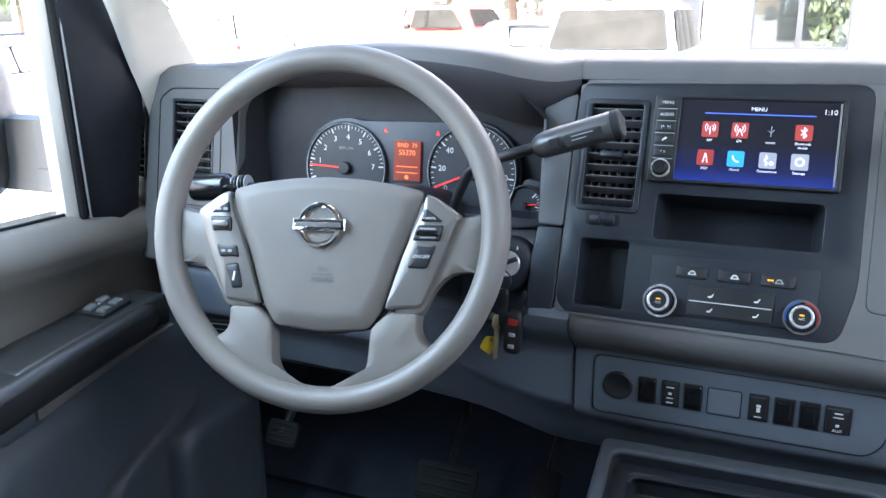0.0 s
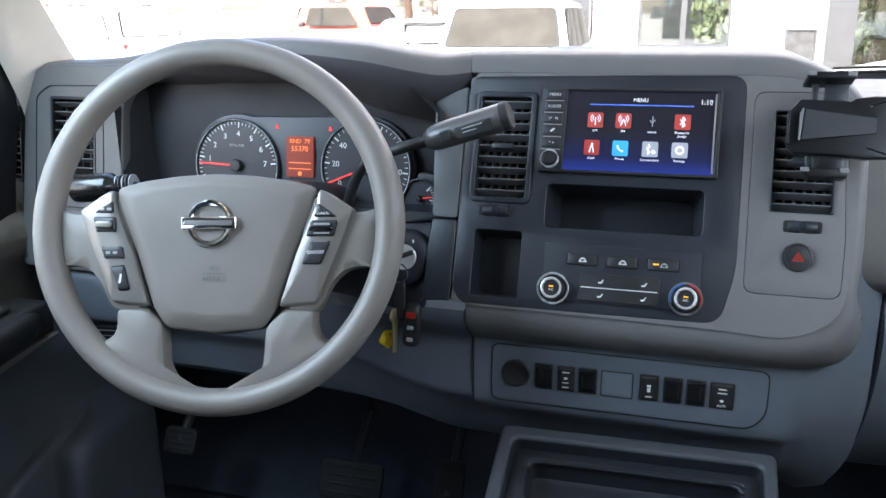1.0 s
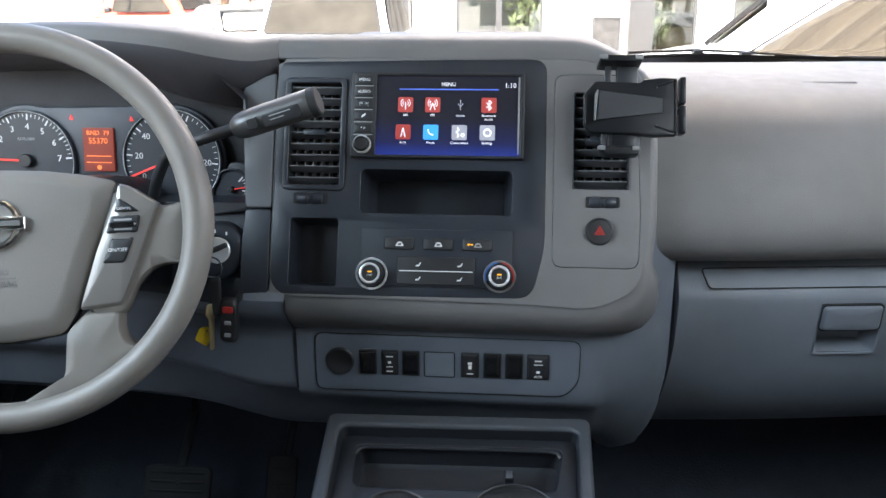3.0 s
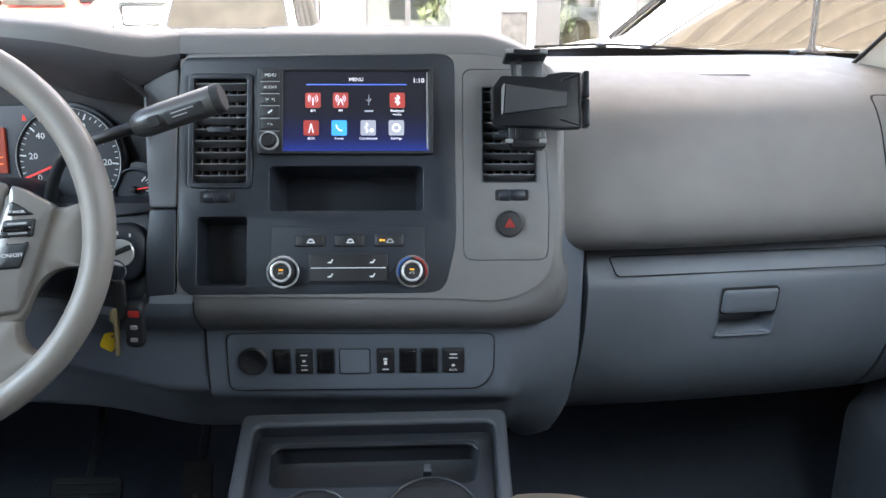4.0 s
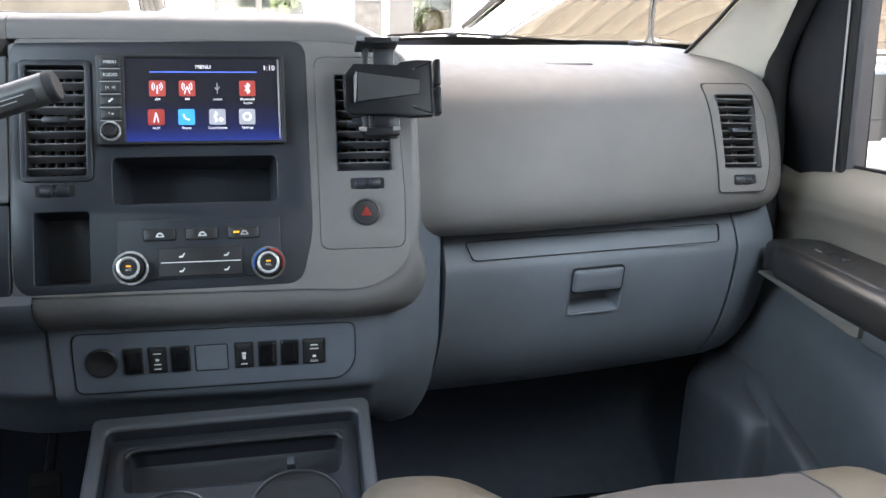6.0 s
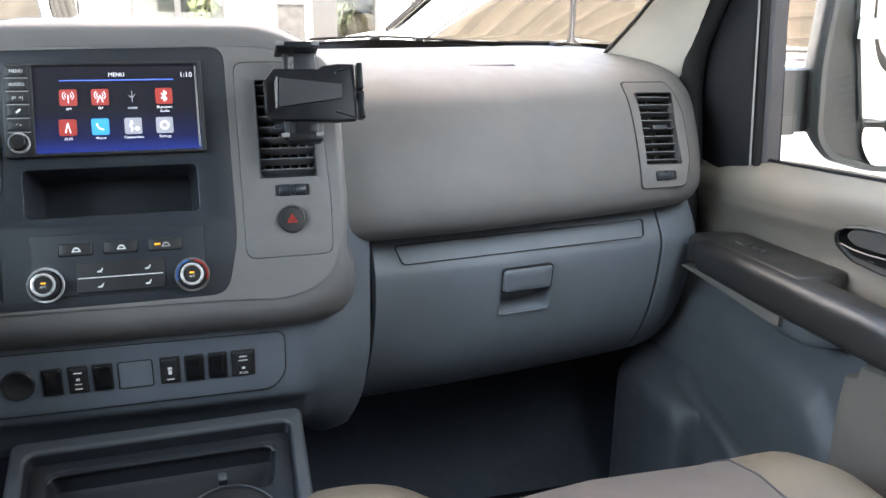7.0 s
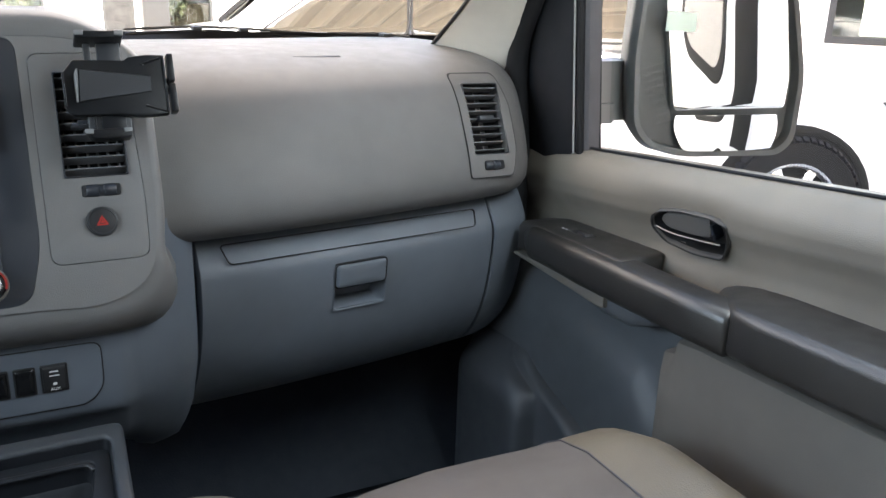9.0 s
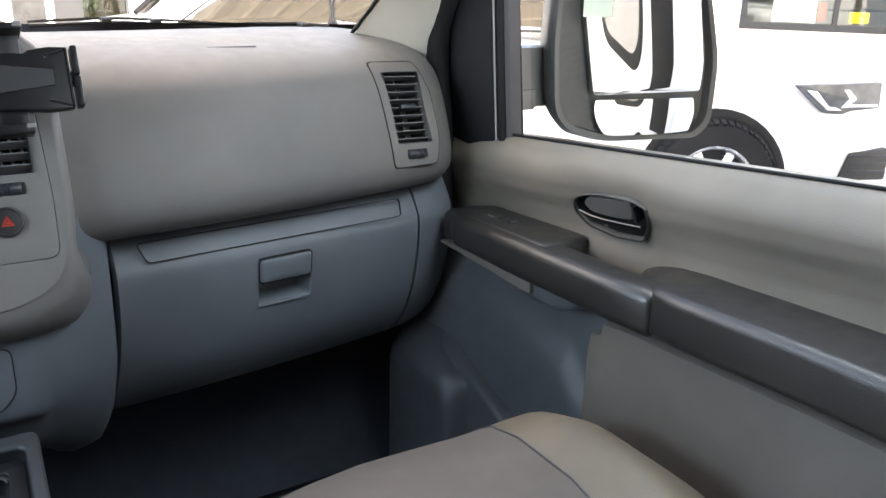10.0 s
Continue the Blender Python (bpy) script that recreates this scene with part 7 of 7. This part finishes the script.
def vehicle(name, M, L, W, H, hood, belt, paint, label, glassmat, nose=0.26, roof0=0.40, roof1=0.97, r=0.37, cat="car", rear_slope=0.03, lamps=True, axle=0.175):
    """A parked vehicle; local y runs to its nose, from -L/2 to L/2. hood, belt, H: heights; nose, roof0, roof1: shares of the length."""
    v = thing(name, M.translation, label, cat)
    Y = lambda t: L / 2 - t * L
    sec = [(0.0, 0.42, hood * 0.62, 0.80), (0.012, 0.30, hood * 0.86, 0.90), (0.05, 0.26, hood * 0.95, 0.96), (0.14, 0.24, hood, 0.99), (nose, 0.24, belt - 0.03, 1.0), (0.5, 0.24, belt, 1.0), (0.8, 0.25, belt, 1.0), (0.96, 0.30, belt, 0.97), (0.995, 0.36, belt * 0.97, 0.92), (1.0, 0.45, belt * 0.9, 0.86)]
    rings = []
    for t, zb, zt, kw in sec:
        hw = W / 2 * kw
        c = (zt - zb)
        half_ = [(hw * 0.86, zb), (hw * 0.985, zb + 0.10), (hw, zb + c * 0.40), (hw * 0.985, zb + c * 0.66), (hw * 0.955, zb + c * 0.88), (hw * 0.86, zt - 0.02), (hw * 0.55, zt + 0.012)]
        ring = [(x, Y(t), z) for x, z in half_] + [(0, Y(t), zt + 0.02)] + [(-x, Y(t), z) for x, z in reversed(half_)]
        rings.append(ring)
    part("body", loft(rings), paint, v, m=M, angle=40)
    # cabin
    top = H
    w0, w1 = W * 0.46, W * 0.385
    prof = [(nose, belt - 0.02), (nose + 0.02, belt + 0.02), (roof0 - 0.03, top - 0.09), (roof0 + 0.03, top - 0.01), ((roof0 + roof1) / 2, top), (roof1 - 0.05, top - 0.03), (roof1 - rear_slope, top - 0.09), (roof1 + 0.01, belt + 0.02), (roof1 + 0.015, belt - 0.03)]
    rings = []
    for t, z in prof:
        k = max(0.0, min(1.0, (z - belt) / (top - belt)))
        hw = w0 + (w1 - w0) * k
        rings.append([(hw + 0.03 * (1 - k), Y(t), belt - 0.08), (hw, Y(t), max(belt - 0.03, z - 0.05)), (hw * 0.93, Y(t), z - 0.012 * k), (hw * 0.5, Y(t), z + 0.012 * k), (-hw * 0.5, Y(t), z + 0.012 * k), (-hw * 0.93, Y(t), z - 0.012 * k), (-hw, Y(t), max(belt - 0.03, z - 0.05)), (-hw - 0.03 * (1 - k), Y(t), belt - 0.08)])
    part("cabin", loft(rings), paint, v, m=M, angle=30)

    def quad(nm, pts, gm, n_out):
        pts = [Vector(p) for p in pts]
        o = sum(pts, Vector()) / len(pts)
        u = (pts[1] - pts[0]).normalized()
        vv = (pts[-1] - pts[0])
        Q = plane_matrix(o, u, vv)
        if (Q.to_3x3() @ Vector((0, 0, 1))).dot(Vector(n_out)) < 0:
            Q = plane_matrix(o, -u, vv)
        inv = Q.inverted()
        lp = [((inv @ p).x, (inv @ p).y) for p in pts]
        area = sum(a[0] * b[1] - b[0] * a[1] for a, b in zip(lp, lp[1:] + lp[:1]))
        lp = lp if area > 0 else lp[::-1]
        g = part(nm, slab([rounded(lp, 0.06, 3)], -0.02, 0.012, 0.004), gm, v, "dark tinted glass", M @ Q)
        ctr = lambda k: [(p[0] * k, p[1] * k) for p in lp]
        part("glass_seal", slab([rounded(ctr(1.03), 0.06, 3), rounded(ctr(0.985), 0.06, 3)], -0.01, 0.014), RUBBER, g, m=M @ Q)

    za, zc = belt + 0.03, top - 0.12
    ka, kc = 0.06, (zc - belt) / (top - belt)
    xa, xc = w0 + (w1 - w0) * ka + 0.004, w0 + (w1 - w0) * kc + 0.010
    f0, f1 = nose + 0.025, roof0 - 0.035
    quad("windscreen", [(-xa * 0.90, Y(f0) + 0.02, za), (xa * 0.90, Y(f0) + 0.02, za), (xc * 0.88, Y(f1 - 0.004) + 0.02, zc + 0.02), (-xc * 0.88, Y(f1 - 0.004) + 0.02, zc + 0.02)], glassmat, (0, 1, 0.3))
    quad("rear_window", [(-xa * 0.85, Y(roof1 + 0.008) - 0.012, za + 0.05), (xa * 0.85, Y(roof1 + 0.008) - 0.012, za + 0.05), (xc * 0.84, Y(roof1 - rear_slope * 0.8) - 0.012, zc), (-xc * 0.84, Y(roof1 - rear_slope * 0.8) - 0.012, zc)], glassmat, (0, -1, 0.2))
    cuts = [f0 + 0.05, (roof0 + roof1) / 2 - 0.06, roof1 - 0.20, roof1 - 0.035]
    for s in (-1, 1):
        for i, (a, b) in enumerate(zip(cuts, cuts[1:])):
            ta_ = a + (max(0, roof0 + 0.01 - a) if i == 0 else 0.004)
            tb_ = b - (rear_slope + 0.02 if i == 2 else 0)
            quad("side_window", [(s * xa, Y(a + 0.002), za), (s * xa, Y(b - 0.002), za), (s * xc, Y(tb_ - 0.002), zc), (s * xc, Y(ta_), zc)], glassmat, (s, 0, 0.2))
        part("mirror", pillow(rr(0, 0, 0.17, 0.13, 0.04), -0.06, 0.12, 0.4, 4, 0.05), paint if lamps else BLACK, v, m=M @ Matrix.Translation((s * (W / 2 + 0.05), Y(f0 + 0.05), belt + 0.07)) @ pose(0, 0, 0, 90))
        for yy in (Y(axle), Y(0.80)):
            wheel(v, M, s * (W / 2 - 0.07), yy, r, 0.24, s)
            arch = [((r + 0.07) * math.cos(radians(a)), (r + 0.07) * math.sin(radians(a))) for a in range(-20, 201, 10)]
            inn = [((r + 0.02) * math.cos(radians(a)), (r + 0.02) * math.sin(radians(a))) for a in range(200, -21, -10)]
            part("wheel_arch", slab([arch + inn], -0.10, 0.012, 0.004), RUBBER, v, "black wheel arch", M @ plane_matrix((s * W / 2 * 0.995, yy, r), (0, 1, 0), (0, 0, 1)))
            # Flat black disc on the body stands in for the dark wheel well.
            part("arch_well", slab([circle(0, 0, r + 0.06, 32)], -0.004, 0.004), RUBBER, v, m=M @ plane_matrix((s * W / 2 * 1.0, yy, r), (0, 1, 0), (0, 0, 1)))
        if lamps:
            fl = lambda pts: [(q[0] * s, q[1]) for q in (pts if s > 0 else pts[::-1])]
            HL = M @ plane_matrix((s * W / 2 * 0.986, L / 2 - 0.52, hood * 0.79), (-0.075, s, 0.0), (0, 0, 1))
            hl = part("headlamp", slab([rounded(fl([(-0.286, 0.080), (-0.09, -0.090), (0.04, -0.096), (0.10, -0.075), (0.290, -0.060), (0.281, 0.100)]), 0.015, 3)], -0.08, 0.010, 0.004), LAMP, v, "clear headlamp with dark bezel", HL)
            part("lamp_reflector", slab([rounded(fl([(-0.235, 0.055), (-0.075, -0.070), (0.030, -0.072), (-0.02, -0.052), (-0.065, -0.050), (-0.16, 0.045)]), 0.006, 2)], 0.008, 0.014, 0.002), LAMPWHITE, hl, m=HL)
            part("lamp_chevron", slab([rounded(fl([(0.02, 0.055), (0.07, 0.0), (0.02, -0.055), (0.06, -0.055), (0.12, 0.0), (0.06, 0.055)]), 0.005, 2)], 0.008, 0.014, 0.002), LAMPWHITE, hl, m=HL)
            part("lamp_strip", slab([fl([(0.06, -0.035), (0.275, -0.035), (0.275, -0.052), (0.06, -0.052)][::-1])], 0.008, 0.013), LAMPWHITE, hl, m=HL)
            it = part("side_intake", slab([rounded(fl([(0.09, -0.52), (0.42, -0.52), (0.42, -0.315), (0.14, -0.345)]), 0.02, 3)], -0.06, 0.012, 0.004), BLACK, v, "black bumper intake", HL)
            for k in range(3):
                part("intake_slat", block(0.14 * s, 0.40 * s, -0.47 + 0.05 * k, -0.455 + 0.05 * k, 0.010, 0.022, 0.003), DARK, it, m=HL)
            part("tail_lamp", block(s * W * 0.40 - 0.06, s * W * 0.40 + 0.06, Y(0.992) - 0.03, Y(0.992) + 0.02, belt - 0.30, belt - 0.05, 0.02), RED, v, m=M)
    part("grille", block(-W * 0.26, W * 0.26, Y(0.004) - 0.05, Y(0.004) + 0.012, 0.62, hood * 0.78, 0.02), BLACK, v, m=M)
    part("bumper", block(-W * 0.42, W * 0.42, Y(0) - 0.10, Y(0) + 0.02, 0.28, 0.44, 0.04), DARK, v, m=M)
    part("rear_bumper", block(-W * 0.43, W * 0.43, Y(1.0) - 0.03, Y(1.0) + 0.12, 0.40, 0.62, 0.04), DARK, v, m=M)
    part("roof_rail", tube([(-W * 0.33, Y(roof0 + 0.08), top + 0.012), (-W * 0.33, Y(roof1 - 0.12), top + 0.012)], 0.018, 8), BLACK, v, m=M)
    part("roof_rail", tube([(W * 0.33, Y(roof0 + 0.08), top + 0.012), (W * 0.33, Y(roof1 - 0.12), top + 0.012)], 0.018, 8), BLACK, v, m=M)
    return v


vehicle("parked_suv", pose(3.421, 3.908, 0, 0, 0, -115), 5.3, 1.95, 1.95, 1.27, 1.345, CARWHITE, "white SUV parked beside the van", CARGLASS, r=0.435, nose=0.30, roof1=0.882, rear_slope=0.098, axle=0.245)
vehicle("parked_minivan", pose(-2.44, 12.4, 0, 0, 0, 2), 4.9, 1.95, 1.84, 1.08, 1.16, CARWHITE, "white people carrier with dusty rear glass", HAZEGLASS, rear_slope=0.06)
vehicle("red_truck", pose(-7.5, 19.5, 0, 0, 0, 88), 6.2, 2.3, 1.92, 1.3, 1.35, CARRED, "red service truck parked far off", HAZEGLASS, nose=0.16, roof0=0.24, roof1=0.5, cat="truck", lamps=False)
vehicle("far_white_car", pose(-5.4, 16.0, 0, 0, 0, 30), 4.6, 1.85, 1.55, 0.98, 1.05, CARWHITE, "white saloon parked far off", PALEGLASS, rear_slope=0.12)
vehicle("far_white_suv", pose(-12.4, 14.0, 0, 0, 0, 80), 4.8, 1.95, 1.85, 1.1, 1.2, CARWHITE, "white SUV parked in the far row", PALEGLASS)
vehicle("side_white_car", pose(-9.6, 6.6, 0, 0, 0, 20), 4.5, 1.85, 1.5, 0.98, 1.04, CARWHITE, "white hatchback parked at the kerb", PALEGLASS)


# white panel van alongside, met only in the door mirror
van = thing("parked_van", (4.35, -4.2, 0), "white panel van with dark side window parked alongside", "van")
part("body", block(3.40, 5.30, -7.0, -1.30, 0.35, 2.55, 0.14, 4), CARWHITE, van)
VS = plane_matrix((3.40, 0, 0), (0, -1, 0), (0, 0, 1))
win = rounded([(2.25, 1.10), (3.80, 1.10), (3.80, 2.40), (2.25, 2.40)], 0.42, 8)
win_in = rounded([(2.34, 1.19), (3.71, 1.19), (3.71, 2.31), (2.34, 2.31)], 0.38, 8)
vw = part("side_window", slab([win_in], -0.01, 0.008), CARGLASS, van, "dark side glass", VS)
part("window_frame", slab([win, win_in], -0.01, 0.016, 0.004), RUBBER, vw, m=VS)
part("door_trim", slab([rounded([(1.50, 0.80), (2.00, 0.80), (2.05, 2.20), (1.55, 2.20)], 0.03, 3)], -0.01, 0.010, 0.003), TYRE, van, "black door edge trim", VS)
for y_ in (-2.3, -5.8):
    wheel(van, Matrix.Identity(4), 3.50, y_, 0.36, 0.22, -1)
    wheel(van, Matrix.Identity(4), 5.20, y_, 0.36, 0.22, 1)


# ---- trees ----
def tree(x, y, h, spread, seed):
    rnd = random.Random(seed)
    t = thing("tree", (x, y, 0), "leafy green street tree", "tree", "trees")
    part("trunk", tube([(x, y, 0), (x + 0.1, y, h * 0.3), (x - 0.05, y, h * 0.6)], [0.16, 0.12, 0.06], 8), BARK, t)
    for k in range(5):
        a = 2 * math.pi * k / 5
        part("limb", tube([(x, y, h * (0.35 + 0.04 * k)), (x + math.cos(a) * spread * 0.4, y + math.sin(a) * spread * 0.4, h * 0.6), (x + math.cos(a) * spread * 0.7, y + math.sin(a) * spread * 0.7, h * 0.8)], [0.06, 0.04, 0.015], 6), BARK, t)
    bm = bmesh.new()
    for k in range(1500):
        a, el, rr_ = rnd.uniform(0, 6.283), rnd.uniform(-1, 1), rnd.random() ** 0.4
        c = Vector((x + math.cos(a) * math.sqrt(1 - el * el) * rr_ * spread * (0.8 + 0.3 * math.sin(3 * a + seed)), y + math.sin(a) * math.sqrt(1 - el * el) * rr_ * spread, h * 0.68 + el * rr_ * h * 0.32))
        q = Euler((rnd.uniform(0, 6), rnd.uniform(0, 6), rnd.uniform(0, 6))).to_matrix()
        sz = rnd.uniform(0.08, 0.20)
        bm.faces.new([bm.verts.new(c + q @ Vector(p) * sz) for p in ((-1, 0, 0), (0, -0.45, 0.1), (1, 0, 0), (0, 0.45, 0.1))])
    part("crown", bm, LEAF, t, "green leaf crown")


tree(-7.4, 21, 5.5, 1.7, 3)
tree(-10.5, 24, 6.0, 2.0, 5)
tree(-15.0, 12, 5.0, 1.8, 9)
tree(-19.0, 20, 5.0, 2.0, 11)
tree(3.0, -16, 6.0, 2.4, 13)
tree(9.0, -20, 6.0, 2.6, 17)
far = thing("far_building", (-14, 34, 0), "long white building behind the lot", "building")
part("wall", block(-40, 2, 33, 36, 0, 5.0, 0.02), WALLWHITE, far)
part("roof", block(-40.2, 2.2, 32.8, 36.2, 5.0, 5.3, 0.02), WALLWHITE, far)
for k in range(9):
    w_ = part("window", block(-36 + 4 * k, -34 + 4 * k, 32.9, 33.02, 1.0, 2.8, 0.02), CARGLASS, far)

# timber canopy over the van
can = thing("timber_canopy", (0, -2.0, 0), "brown timber canopy on posts over the parked van", "canopy")
part("deck", block(-3.6, 7.4, -8.0, 0.6, 4.30, 4.36, 0), WOOD, can, "brown board deck")
for k in range(11):
    part("beam", block(-3.6, 7.4, -7.9 + 0.84 * k, -7.76 + 0.84 * k, 4.02, 4.30, 0.005), RAFTER, can, "pale timber beam")
for x_ in (-3.3, 7.1):
    part("girder", block(x_ - 0.08, x_ + 0.08, -8.0, 0.6, 3.86, 4.10, 0.005), WOOD, can)
    for y_ in (-7.6, -3.6):
        part("post", block(x_ - 0.08, x_ + 0.08, y_ - 0.08, y_ + 0.08, 0, 3.86, 0.01), WOOD, can)
